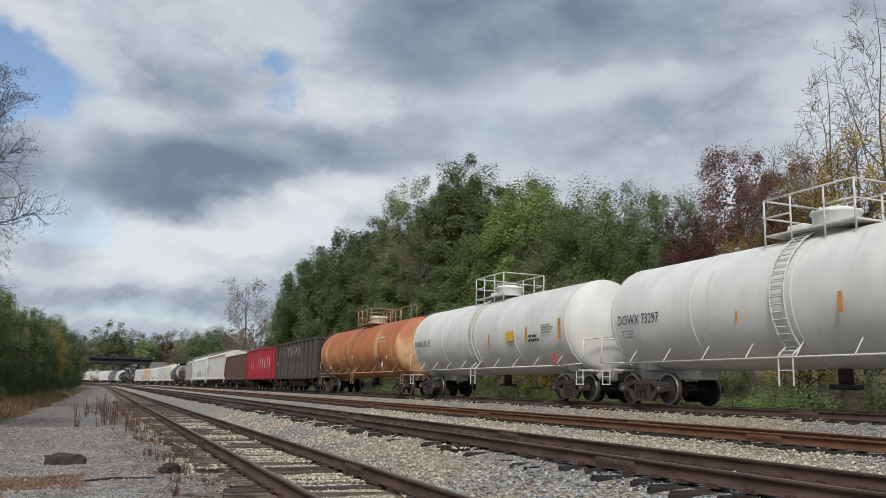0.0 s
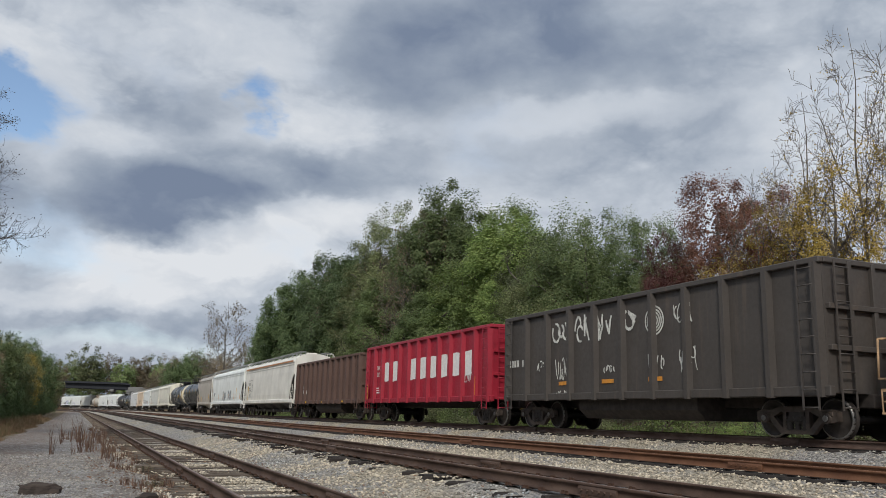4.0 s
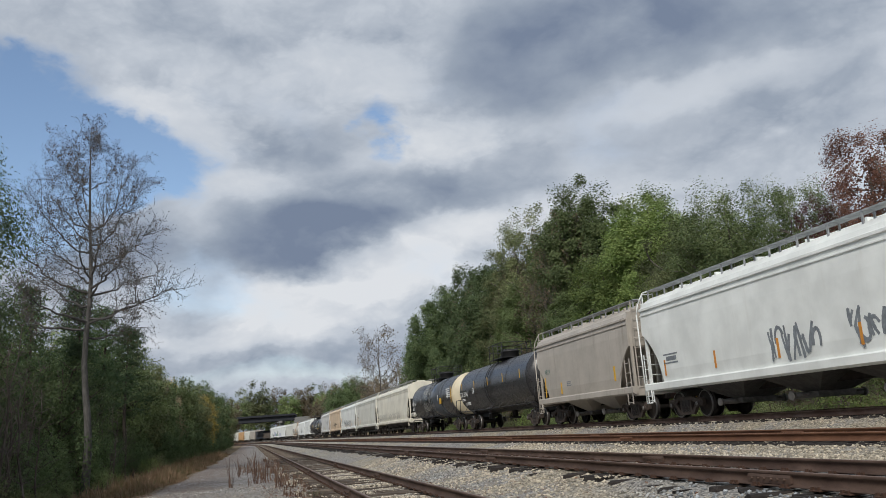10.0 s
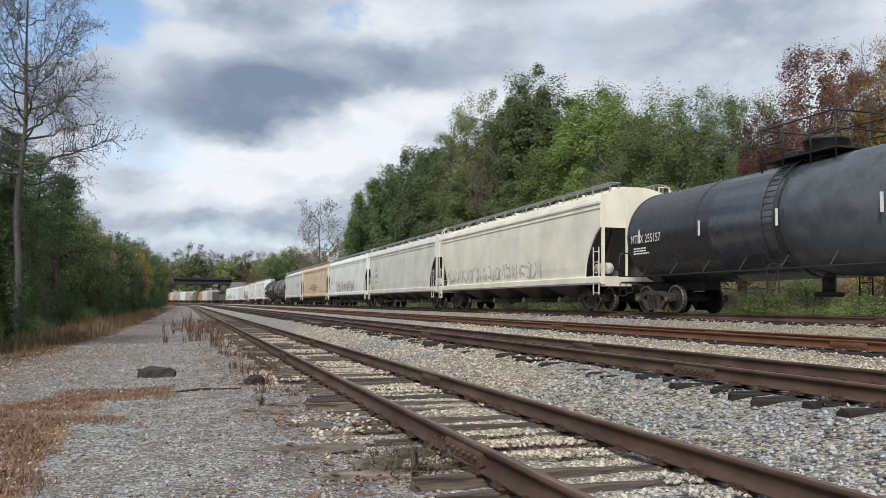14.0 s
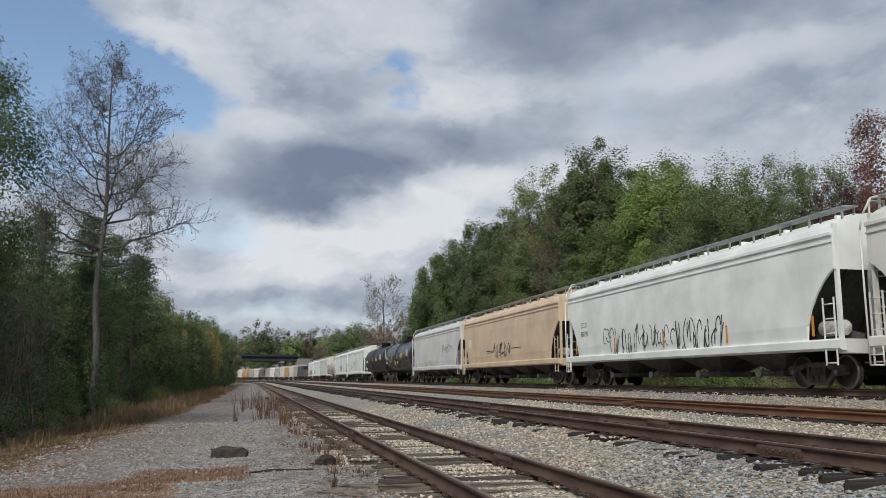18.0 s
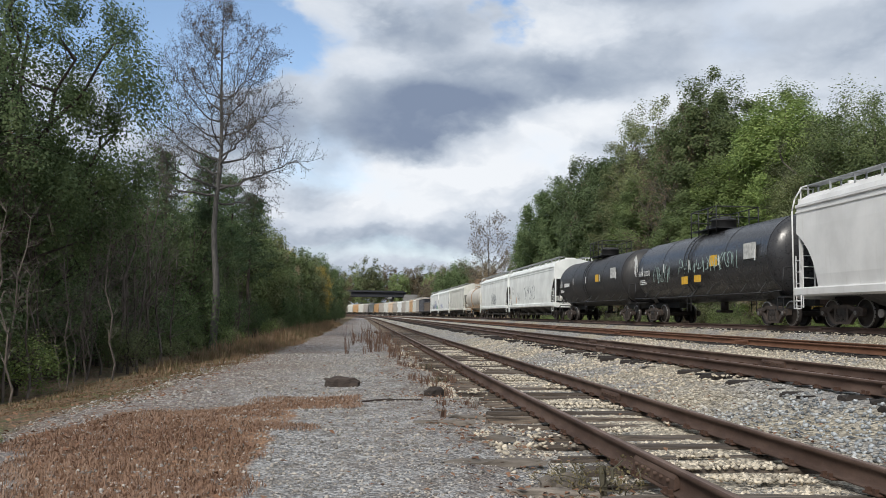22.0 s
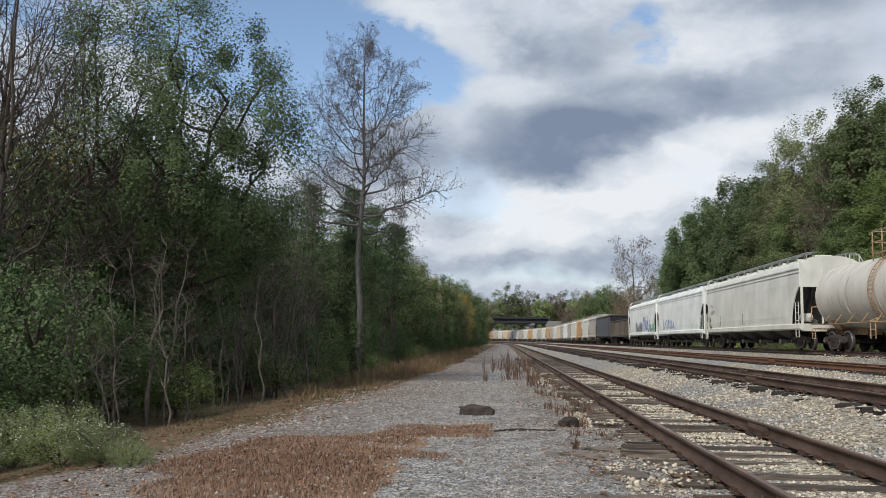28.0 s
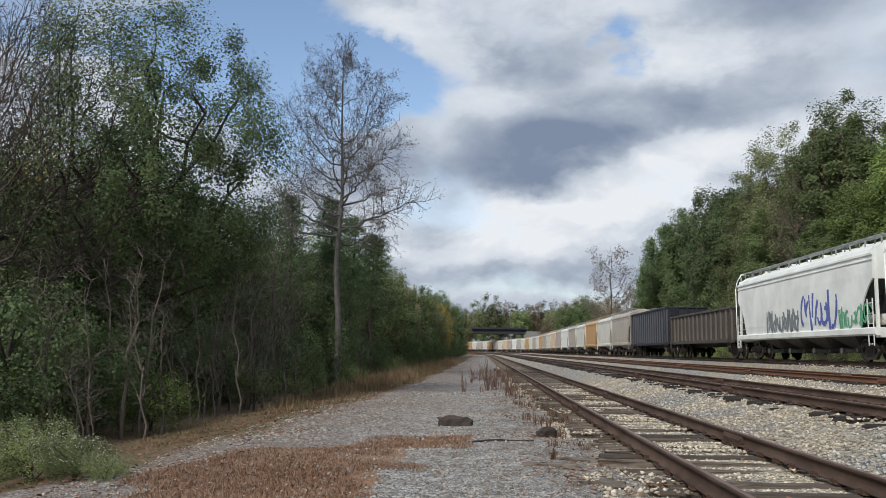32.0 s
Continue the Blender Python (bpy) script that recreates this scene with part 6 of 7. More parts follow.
def oval_tree(seed, H=18.0, R=3.5, foot=0.40, limbs=30, r=0.17, specks=6000, leaf=0.03, fine=2, thin=0.0055, steep=1.0, low=0.25):
    """A leafless tree with an oval outline: limbs leave the trunk low, arch out and rise to the outline, set with forks and fine twigs."""
    rng, nr = random.Random(seed), np.random.default_rng(seed)
    g = G()
    spine = [Vector((0.10 * math.sin(k * 0.9), 0.08 * math.cos(k * 1.3), -0.3 + (H + 0.3) * k / 14)) for k in range(15)]
    for k in range(14):
        g.rod(spine[k], spine[k + 1], r * (1 - 0.94 * (k / 14) ** 0.85), 8, r * (1 - 0.94 * ((k + 1) / 14) ** 0.85), False)
    tips = []

    def bough(p, d, length, rad, lv):
        n = 5 if lv == 2 else 3
        q = p
        for k in range(n):
            d = (d + Vector((rng.uniform(-1, 1), rng.uniform(-1, 1), rng.uniform(-0.35, 0.75))) * 0.17).normalized()
            e = q + d * (length / n)
            g.rod(q, e, max(thin, rad * (1 - 0.75 * k / n)), 3, max(thin * 0.8, rad * (1 - 0.75 * (k + 1) / n)), False)
            if lv:
                for _ in range(1 if lv == 2 else 2):
                    side = d.cross(Vector((rng.uniform(-1, 1), rng.uniform(-1, 1), rng.uniform(-1, 1)))).normalized()
                    bough(q.lerp(e, rng.random()), (d * 0.62 + side * 0.80).normalized(), length * rng.uniform(0.36, 0.58), max(thin, rad * 0.55), lv - 1)
            q = e
        tips.append(tuple(q))

    zc, zr = H * (1 + foot) / 2 + 0.2, H * (1 - foot) / 2
    for i in range(limbs):
        t = (i + 0.5) / limbs
        zn = -0.92 + 1.84 * t
        ring = math.sqrt(max(0.04, 1 - (abs(zn + low) / (1 + low)) ** (2.2 if low < 0.5 else 1.6)))
        wide = R * ring * rng.uniform(0.72, 1.05)
        tip_z = zc + zr * zn + rng.uniform(-0.4, 0.4)
        rise = (0.24 + 1.30 * (t ** 1.2)) * wide * steep
        z0 = min(H * 0.95, max(H * foot * 0.86, tip_z - rise))
        a = 2.4 * i + rng.uniform(-0.35, 0.35)
        out = Vector((math.cos(a), math.sin(a), 0))
        k0 = min(13, int((z0 + 0.3) / (H + 0.3) * 14))
        base_ = spine[k0].lerp(spine[k0 + 1], 0.5)
        p0 = Vector((base_.x, base_.y, z0))
        trunk_r = r * (1 - 0.94 * (z0 / H) ** 0.85)
        rad = min(trunk_r * 0.62, 0.020 + 0.016 * wide)
        pts = [p0 + out * wide * (u ** 0.78) + Vector((0, 0, (tip_z - z0) * u ** 1.4)) + Vector((rng.uniform(-1, 1), rng.uniform(-1, 1), rng.uniform(-1, 1))) * 0.12 * (1 if u else 0) for u in [k / 8 for k in range(9)]]
        for k in range(8):
            g.rod(pts[k], pts[k + 1], rad * (1 - 0.82 * k / 8), 5, rad * (1 - 0.82 * (k + 1) / 8), False)
            if k >= 2:
                d = (pts[k + 1] - pts[k]).normalized()
                for _ in range(2 if k > 3 else 1):
                    side = d.cross(Vector((rng.uniform(-1, 1), rng.uniform(-1, 1), rng.uniform(-1, 1)))).normalized()
                    bough(pts[k].lerp(pts[k + 1], rng.random()), (d * 0.62 + side * 0.80 + Vector((0, 0, 0.15))).normalized(), rng.uniform(0.30, 0.46) * wide + 0.35, max(thin * 1.4, rad * 0.34), fine)
        bough(pts[-1], (pts[-1] - pts[-2]).normalized(), 0.6, max(thin, rad * 0.2), max(0, fine - 1))
    v = f = None
    if specks:
        t = np.array(tips)
        t = t[nr.integers(0, len(t), specks)] + nr.normal(0, 0.07, (specks, 3))
        v, f = leaf_chips(t, nr.normal(0, 1, (specks, 3)), nr.uniform(0.6, 1.3, specks) * leaf, nr)
    return g, v, f


def pine(seed, H=12.0, R=2.2, base=0.45, leaf=0.22):
    rng, nr = random.Random(seed), np.random.default_rng(seed)
    g = G()
    limb(g, (0, 0, -0.3), (rng.uniform(-0.3, 0.3), rng.uniform(-0.3, 0.3), H), 0.015 * H, 0.03, rng, 7, 5, 0.008)
    pts, nor = [], []
    n = 46
    for k in range(n):
        h = base + (1 - base) * k / n
        a = 2.39 * k
        length = R * (1.05 - (h - base) / (1 - base) * 0.8) * rng.uniform(0.5, 1.1)
        p0 = Vector((0, 0, h * H))
        p1 = p0 + Vector((math.cos(a) * length, math.sin(a) * length, length * rng.uniform(0.0, 0.35)))
        limb(g, p0, p1, 0.035, 0.01, rng, 4, 2, 0.05)
        for j in range(4):
            c = np.array(p0.lerp(p1, 0.5 + 0.5 * j / 3))
            e = nr.normal(0, 1, (34, 3)) * np.array([0.26, 0.26, 0.13])
            pts.append(c + e)
            nor.append(e + np.array([0, 0, 0.3]))
    pts, nor = np.concatenate(pts), np.concatenate(nor)
    v, f = leaf_cloud(pts, nor, nr.uniform(0.6, 1.2, len(pts)) * leaf, nr, 0.16)
    return g, v, f


def thicket(seed, H=5.0, stems=9, wide=1.7):
    """A clump of thin leafless stems, leaning and forked."""
    rng = random.Random(seed)
    g = G()
    for _ in range(stems):
        x, y = rng.uniform(-wide, wide), rng.uniform(-wide, wide)
        h = H * rng.uniform(0.45, 1.0)
        top = (x + rng.uniform(-0.7, 0.7), y + rng.uniform(-0.7, 0.7), h)
        pts = limb(g, (x, y, -0.2), top, rng.uniform(0.02, 0.06), 0.008, rng, 5, 6, 0.035)
        for k, p in enumerate(pts[2:]):
            for _ in range(4):
                d = Vector((rng.uniform(-1, 1), rng.uniform(-1, 1), rng.uniform(0.1, 1.2))).normalized()
                e = p + d * rng.uniform(0.3, 0.9)
                m = p.lerp(e, 0.5) + Vector((rng.uniform(-1, 1), rng.uniform(-1, 1), 0.3)) * 0.07
                g.rod(p, m, 0.011, 3, 0.008, False)
                g.rod(m, e, 0.008, 3, 0.003, False)
                for _ in range(4):
                    q = m.lerp(e, rng.uniform(0.0, 1.0))
                    g.rod(q, q + Vector((rng.uniform(-1, 1), rng.uniform(-1, 1), rng.uniform(-0.1, 1.0))) * 0.28, 0.004, 3, 0.002, False)
    return g


class Kind:
    """One kind of tree: its meshes, made once."""

    def __init__(self, name, label, category, built, bark_mat, leaf_mat, H):
        g, v, f = built
        self.name, self.label, self.category, self.H = name, label, category, H
        self.wood = g.mesh("trunk", bark_mat)
        self.crown = raw("crown", v, f, leaf_mat) if v is not None else None

    def plant(self, x, y, tall, wide=None, turn_=0.0, group="", label="", z=None):
        k = tall / self.H
        w = wide or k
        t = thing(self.name, label or self.label, self.category, group)
        t.matrix_basis = pose(x, y, (float(height(x, y)) if z is None else z) - 0.05, 0, 0, turn_) @ Matrix.Diagonal((w, w, k, 1))
        put(t, "trunk", self.wood)
        if self.crown:
            put(t, "crown", self.crown)
        return t


def build_trees():
    rng = random.Random(21)
    grey_bark = bark("grey_bark", (0.145, 0.125, 0.105))
    dark_bark = bark("dark_bark", (0.070, 0.056, 0.045))
    twig_bark = bark("twig_bark", (0.135, 0.112, 0.095))
    green = leafy("green_leaves", [(0.095, 0.138, 0.055), (0.185, 0.248, 0.095), (0.290, 0.345, 0.145)])
    deep = leafy("deep_green_leaves", [(0.066, 0.108, 0.044), (0.130, 0.188, 0.076), (0.215, 0.270, 0.115)])
    bright = leafy("bright_green_leaves", [(0.105, 0.160, 0.050), (0.195, 0.268, 0.078), (0.300, 0.355, 0.120)])
    olive = leafy("olive_leaves", [(0.090, 0.115, 0.052), (0.180, 0.210, 0.092), (0.280, 0.290, 0.140)])
    russet = leafy("russet_leaves", [(0.105, 0.044, 0.032), (0.215, 0.095, 0.062), (0.320, 0.160, 0.105)])
    gold = leafy("gold_leaves", [(0.25, 0.18, 0.04), (0.47, 0.33, 0.06), (0.56, 0.43, 0.13)])
    tan_l = leafy("tan_leaves", [(0.132, 0.105, 0.066), (0.220, 0.176, 0.110), (0.308, 0.242, 0.143)])
    needles = leafy("pine_needles", [(0.031, 0.061, 0.031), (0.071, 0.119, 0.051), (0.128, 0.170, 0.076)])
    dry = leafy("dry_leaves", [(0.055, 0.035, 0.02), (0.10, 0.065, 0.04), (0.15, 0.10, 0.06)])
    plum = leafy("plum_leaves", [(0.060, 0.022, 0.024), (0.125, 0.046, 0.042), (0.21, 0.10, 0.075)])
    # a darker copy of the deep green, shade of the drive's wood painted in
    shade_green = leafy("shaded_green_leaves", [(0.058, 0.100, 0.040), (0.115, 0.172, 0.066), (0.195, 0.248, 0.104)])
    K = {
        "green": [Kind("tree", "tall green broadleaf tree in full leaf", "tree", broadleaf(s, 20, 3.7, 0.16, 110, 380, 0.078, 0.22, 3200, 0.34), dark_bark, green, 20) for s in (1,)],
        "deep": [Kind("tree", "dense dark green broadleaf tree", "tree", broadleaf(s, 20, 5.2, 0.04, 140, 260, 0.118, 0.19, 4000, 0.25), dark_bark, deep, 20) for s in (3, 4)],
        "bright": [Kind("tree", "fresh green broadleaf tree", "tree", broadleaf(s, 18, 3.1, 0.14, 100, 350, 0.072, 0.24, 2800, 0.34), dark_bark, bright, 18) for s in (5,)],
        "thin": [Kind("tree", "olive green tree with thinning leaves", "tree", broadleaf(s, 20, 3.8, 0.20, 100, 190, 0.078, 0.20, 700, 0.35, limbs=10), grey_bark, olive, 20) for s in (7,)],
        "willow": [Kind("tree", "wide soft green tree with fine leaves", "tree", broadleaf(s, 15, 4.4, 0.10, 170, 280, 0.060, 0.17, 4000, 0.16), grey_bark, m, 15) for s, m in ((8, green), (29, olive))],
        "russet": [Kind("tree", "russet autumn tree with thinning crown", "tree", broadleaf(s, 13, 2.4, 0.20, 110, 230, 0.048, 0.22, 1200, 0.12, limbs=9), grey_bark, m, 13) for s, m in ((9, russet), (30, plum))],
        "gold": [Kind("tree", "golden yellow autumn tree", "tree", broadleaf(s, 12, 2.6, 0.08, 90, 170, 0.048, 0.21, 300, 0.3, limbs=9), grey_bark, gold, 12) for s in (10,)],
        "tan": [Kind("tree", "tan half-bare autumn tree", "tree", broadleaf(s, 14, 3.6, 0.08, 70, 70, 0.11, 0.22, 200), grey_bark, tan_l, 14) for s in (11,)],
        "greybare": [Kind("tree", "grey tree with nearly bare twigs", "tree", oval_tree(s, 16, 3.9, 0.14, 26, 0.16, 5200, 0.075, 1, 0.010), grey_bark, tan_l, 16) for s in (12,)],
        "bare": [Kind("tree", "tall bare tree with rising limbs", "tree", oval_tree(14, 15, 3.4, 0.26, 24, 0.17, 700, 0.04, 1, 0.008, 1.4), dark_bark, dry, 15)],
        "vase": [Kind("tree", "slim leafless tree with upswept stems", "tree", oval_tree(s, 16, 2.2, 0.22, 20, 0.12, 500, 0.05, 1, 0.009, 2.0), grey_bark, gold, 16) for s in (32,)],
        "pine": [Kind("pine_tree", "slender pine tree with bare lower trunk", "tree", pine(s, 12, 2.0, 0.42, 0.17), dark_bark, needles, 12) for s in (15, 16)],
        "near": [Kind("tree", "small-leaved green tree at the wood's edge", "tree", broadleaf(s, 9, 2.7, 0.10, 64, 150, 0.058, 0.27, 900, 0.3, True, 9), dark_bark, m, 9) for s, m in ((17, shade_green), (18, shade_green), (19, shade_green))],
        "low": [Kind("tree", l + " young tree at the wood's edge", "tree", broadleaf(s, 7, 2.7, 0.04, 60, 170, 0.054, 0.24, 800), dark_bark, m, 7) for s, m, l in ((24, olive, "olive"), (25, green, "green"), (26, tan_l, "tan"), (27, gold, "yellow"), (28, deep, "dark green"))],
        "mid": [Kind("tree", l + " tree farther along the wood", "tree", broadleaf(s, 12, 3.4, 0.05, 56, 110, 0.13, 0.25, 500), dark_bark, m, 12) for s, m, l in ((38, green, "green"), (39, deep, "dark green"), (40, olive, "olive"))],
        "far": [Kind("tree", l + " tree in the distant wood", "tree", broadleaf(s, 18, 4.6, 0.05, 46, 80, 0.24, 0.26, 500), dark_bark, m, 18) for s, m, l in ((34, olive, "olive"), (35, tan_l, "tan"), (36, gold, "yellow"), (37, green, "green"))],
    }
    # the wood behind the main track: kind, place, height, girth
    WOOD = [("deep", 31.5, 137, 22.0, 1.25), ("deep", 31.5, 110, 24.0, 1.25), ("deep", 30, 123, 21.5, 1.25), ("deep", 28.5, 97, 17.5, 1.05), ("deep", 28, 128, 15.0, 1.1), ("deep", 31, 99, 22, 1.0),
            ("thin", 31, 86, 24.3, 1.35), ("thin", 31, 92.5, 23.0, 1.35), ("thin", 28.5, 88, 16.5, 1.2), ("green", 31, 69.5, 22.8, 1.4), ("green", 32, 76.5, 22.3, 1.35), ("green", 33, 64, 20.0, 1.3), ("green", 33.5, 83, 22.0, 1.35),
            ("bright", 31, 57.8, 19.2, 1.5), ("bright", 28.5, 61.5, 14.6, 1.25), ("bright", 28, 54.0, 10.5, 1.1), ("green", 28.4, 80, 15.0, 1.2), ("green", 28.2, 66.5, 12.0, 1.1), ("bright", 32.5, 52.5, 15.8, 1.2),
            ("greybare", 28.8, 70.5, 18.6, 0.95), ("greybare", 28.5, 76, 15.5, 0.9), ("greybare", 29, 103, 17, 0.9), ("greybare", 31, 91, 20, 0.9),
            ("willow", 31, 46.4, 15.7, 1.15), ("willow", 30, 51.5, 14.6, 1.0), ("willow", 31.5, 41.6, 14.2, 0.85), ("willow", 28.5, 48.0, 10.5, 0.95), ("willow", 28, 42.5, 8.5, 0.8),
            ("russet", 31, 34.2, 14.4, 1.15), ("russet", 30, 37.4, 11.4, 0.7), ("russet", 32, 31.5, 13.0, 0.9), ("russet", 29, 36, 9.0, 0.7),
            ("gold", 30.5, 28.8, 12.4, 1.0), ("gold", 30, 25.6, 13.4, 1.0), ("gold", 29, 31.4, 9.5, 0.85), ("gold", 32, 22.5, 13.5, 1.0),
            ("vase", 30.5, 27.4, 15.6, 1.0), ("vase", 31, 25.0, 17.8, 1.05), ("vase", 32, 23.0, 17.4, 1.1), ("vase", 30, 30.4, 12.6, 0.9), ("vase", 33, 20.5, 17, 1.0)]
    turn_ = {}
    for name, x, y, h, w in WOOD:
        i = turn_[name] = turn_.get(name, -1) + 1
        kind = K[name][i % len(K[name])]
        kind.plant(x, y - (x * x + y * y) / x * 0.0075, h * (0.97 if name in ("willow", "bright") else 1.04), w, 77 * i + 20, "wood behind the tracks")
    y = 12.0
    while y < 150:     # front fringe, lower
        k = 3 if 25 < y < 29 or 43 < y < 49 else rng.choice((0, 0, 1, 1, 2))
        K["low"][k].plant(26.5 + rng.uniform(-0.8, 0.8), y, rng.uniform(3.2, 6.5) * (1 + y / 150), None, rng.uniform(0, 360), "wood behind the tracks")
        y += 4.4 + rng.uniform(-0.6, 1.2)
    SKY = [(0, 11.5), (30, 11.5), (40, 11.5), (58, 14), (70, 17), (130, 19), (200, 19)]
    y = 16.0
    while y < 140:     # deeper row, lower than the crowns before it
        K["far"][1 if y < 46 and rng.random() < 0.5 else 2 if y < 36 else rng.choice((0, 3))].plant(38 + rng.uniform(-2, 2), y * 1.2, float(np.interp(y, [p[0] for p in SKY], [p[1] for p in SKY])) * rng.uniform(0.85, 1.0), None, rng.uniform(0, 360), "wood behind the tracks")
        y += 5.5 + rng.uniform(-1, 1)
    for x, y, h, kind in ((27.6, 176, 23.5, "greybare"), (25.5, 252, 16.5, "mid"), (22, 285, 14, "tan"), (29, 196, 14, "tan"), (35, 186, 17, "tan"), (32, 200, 15, "tan"), (33, 222, 15, "greybare"), (30, 250, 18, "mid"), (33, 262, 19, "mid"), (30, 285, 17, "far"), (37, 240, 17, "tan"), (27, 305, 15, "greybare"), (36, 300, 18, "mid"),
                          (26, 300, 11, "tan"), (23.5, 312, 10, "greybare"), (34, 330, 17, "greybare"), (29, 345, 16, "tan"), (40, 350, 18, "far")):
        rng.choice(K[kind]).plant(x, y, h, None, rng.uniform(0, 360), "wood behind the tracks")
    for x, y, h, kind in ((-9.8, 160, 15, "mid"), (-7.6, 166, 14, "mid"), (-6.6, 176, 13.0, "mid"), (-5.4, 186, 12.0, "mid"), (-4.9, 203, 10.5, "tan"), (-8.5, 190, 14, "mid"), (-12, 180, 16, "mid")):
        rng.choice(K[kind]).plant(x, y, h, None, rng.uniform(0, 360), "wood beside the drive")
    # woods beyond the bridge
    for i in range(26):
        a = radians(-7 + 15 * i / 25 + rng.uniform(-0.2, 0.2))
        d = rng.uniform(430, 520)
        x, y = d * math.sin(a), d * math.cos(a)
        K["far"][2 if -1.5 < math.degrees(a) < 0.2 and rng.random() < 0.3 else rng.choice((0, 1, 1, 0, 3))].plant(x, y, rng.uniform(23, 33), None, rng.uniform(0, 360), "woods beyond the bridge", z=0.5)
    # the wood beside the drive
    tall_bare = Kind("tree", "tall slender bare tree with fine twigs and ivy at its foot", "tree", oval_tree(31, 18, 3.5, 0.42, 30, 0.22, 11000, 0.036, 2, low=0.62), bark("ash_bark", (0.100, 0.095, 0.089)), dry, 18.0)
    ash = tall_bare.plant(-7.1, 40.4, 17.5, None, 40)
    nr = np.random.default_rng(33)
    a, z = nr.uniform(0, 6.283, 700), 3.0 * nr.random(700) ** 1.5
    rad = 0.26 + 0.14 * nr.random(700)
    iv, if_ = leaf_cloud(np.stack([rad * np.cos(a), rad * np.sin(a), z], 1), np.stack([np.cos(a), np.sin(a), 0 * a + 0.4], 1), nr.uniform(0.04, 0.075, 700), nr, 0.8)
    put(ash, "ivy", raw("ivy", iv, if_, shade_green), None, "dark green ivy round the foot of the trunk")
    y = 12.0
    while y < 150:
        edge = -9.6 + min(y, 110) * 0.030
        for row in range(3):
            x = edge - 1.2 - 3.0 * row + rng.uniform(-0.9, 0.9)
            name = "low" if row == 2 else rng.choice(("near", "near", "pine", "near")) if y < 60 else rng.choice(("mid", "mid", "low", "mid"))
            h = (rng.uniform(7.5, 10) if y < 60 else rng.uniform(9, 11.5)) * (0.9 + 0.12 * row)
            h *= 0.5 if y < 20.5 else 0.72 if y < 27 else 1.0
            rng.choice(K[name]).plant(x, y + rng.uniform(-1, 1), h, h / 9.5 if name == "near" else None, rng.uniform(0, 360), "wood beside the drive")
        y += 4.8 + rng.uniform(-0.6, 0.8)
    for x, y, h in ((-8.4, 52, 10.5), (-7.8, 57, 10.0), (-9.0, 48, 11), (-10.5, 44, 10.5), (-8.0, 63, 10.5)):
        rng.choice(K["pine"]).plant(x, y, h, None, rng.uniform(0, 360), "pines beside the drive")
    for x, y, h in ((-15.5, 24, 15.0), (-11.2, 17.5, 10.5), (-12.4, 19.3, 12.0), (-10.4, 19.8, 11.0)):
        K["bare"][0].plant(x, y, h, None, rng.uniform(0, 360), "wood beside the drive")
    big = Kind("tree", "big spreading green tree leaning over the drive's edge", "tree", broadleaf(41, 13.5, 4.4, 0.10, 190, 460, 0.047, 0.165, 1500, 0.45, True, 13, 1.0, 1.1), dark_bark, shade_green, 13.5)
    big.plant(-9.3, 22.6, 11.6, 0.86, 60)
    big.plant(-15.0, 27.0, 8.0, 0.9, 200)
    y = 9.0
    while y < 62:      # undergrowth that closes the wood behind its edge
        for x in (-14.5, -18.5):
            K["low"][rng.choice((4, 4, 1, 0))].plant(x + rng.uniform(-1, 1), y + rng.uniform(-1, 1), rng.uniform(3.6, 5.0), 1.0, rng.uniform(0, 360), "wood beside the drive")
        y += 3.6
    for k in range(3):
        th = Kind("thicket", "brown thicket of bare saplings", "shrub", (thicket(50 + k, 5.5), None, None), twig_bark, None, 5.5)
        for x, y, h in (((-8.6, 30.5, 6.5), (-7.4, 24.5, 4.6), (-7.6, 48, 5)), ((-8.2, 27.5, 6.5), (-9.4, 36.5, 5.0), (-8.0, 18.0, 4.2)), ((-9.4, 33, 6.0), (-7.9, 21.5, 4.4), (-7.6, 14.8, 3.6)))[k]:
            th.plant(x, y, h, None, rng.uniform(0, 360), "brush at the wood's edge")
    # shrubs at the edge
    shrub = [Kind("shrub", "low leafy green shrub", "shrub", broadleaf(60 + k, 2.2, 1.4, 0.05, 40, 90, 0.034, 0.3, 200, 0.3, True, 5), dark_bark, m, 2.2) for k, m in enumerate((green, olive, bright))]
    deep_shrub = [Kind("shrub", "dark green leafy shrub under the trees", "shrub", broadleaf(65 + k, 3.2, 1.7, 0.03, 60, 120, 0.040, 0.24, 400, 0.35, True, 7), dark_bark, m, 3.2) for k, m in enumerate((shade_green, deep))]
    y = 9.0
    while y < 70:      # leafy growth under the wood's edge
        for x in (-9.0, -10.6):
            deep_shrub[rng.randrange(2)].plant(x + 0.012 * y + rng.uniform(-0.7, 0.5), y + rng.uniform(-0.6, 0.6), rng.uniform(1.8, 4.2), rng.uniform(0.8, 1.15), rng.uniform(0, 360), "brush at the wood's edge")
        y += 1.9 + 0.012 * y
    while y < 215:     # and farther on, under the tall trees
        deep_shrub[rng.randrange(2)].plant(-8.6 + 0.014 * y + rng.uniform(-0.6, 0.6), y, rng.uniform(3.0, 5.0), rng.uniform(1.0, 1.5), rng.uniform(0, 360), "brush at the wood's edge")
        y += 3.4
    y = 9.0
    while y < 120:     # brush along the foot of the wood behind the train
        shrub[rng.randrange(3)].plant(23.0 + rng.uniform(-0.8, 1.2), y, rng.uniform(1.2, 2.6), rng.uniform(0.8, 1.3), rng.uniform(0, 360), "brush behind the train")
        y += 1.5 + 0.02 * y + rng.uniform(0, 0.7)
    y = 11.5
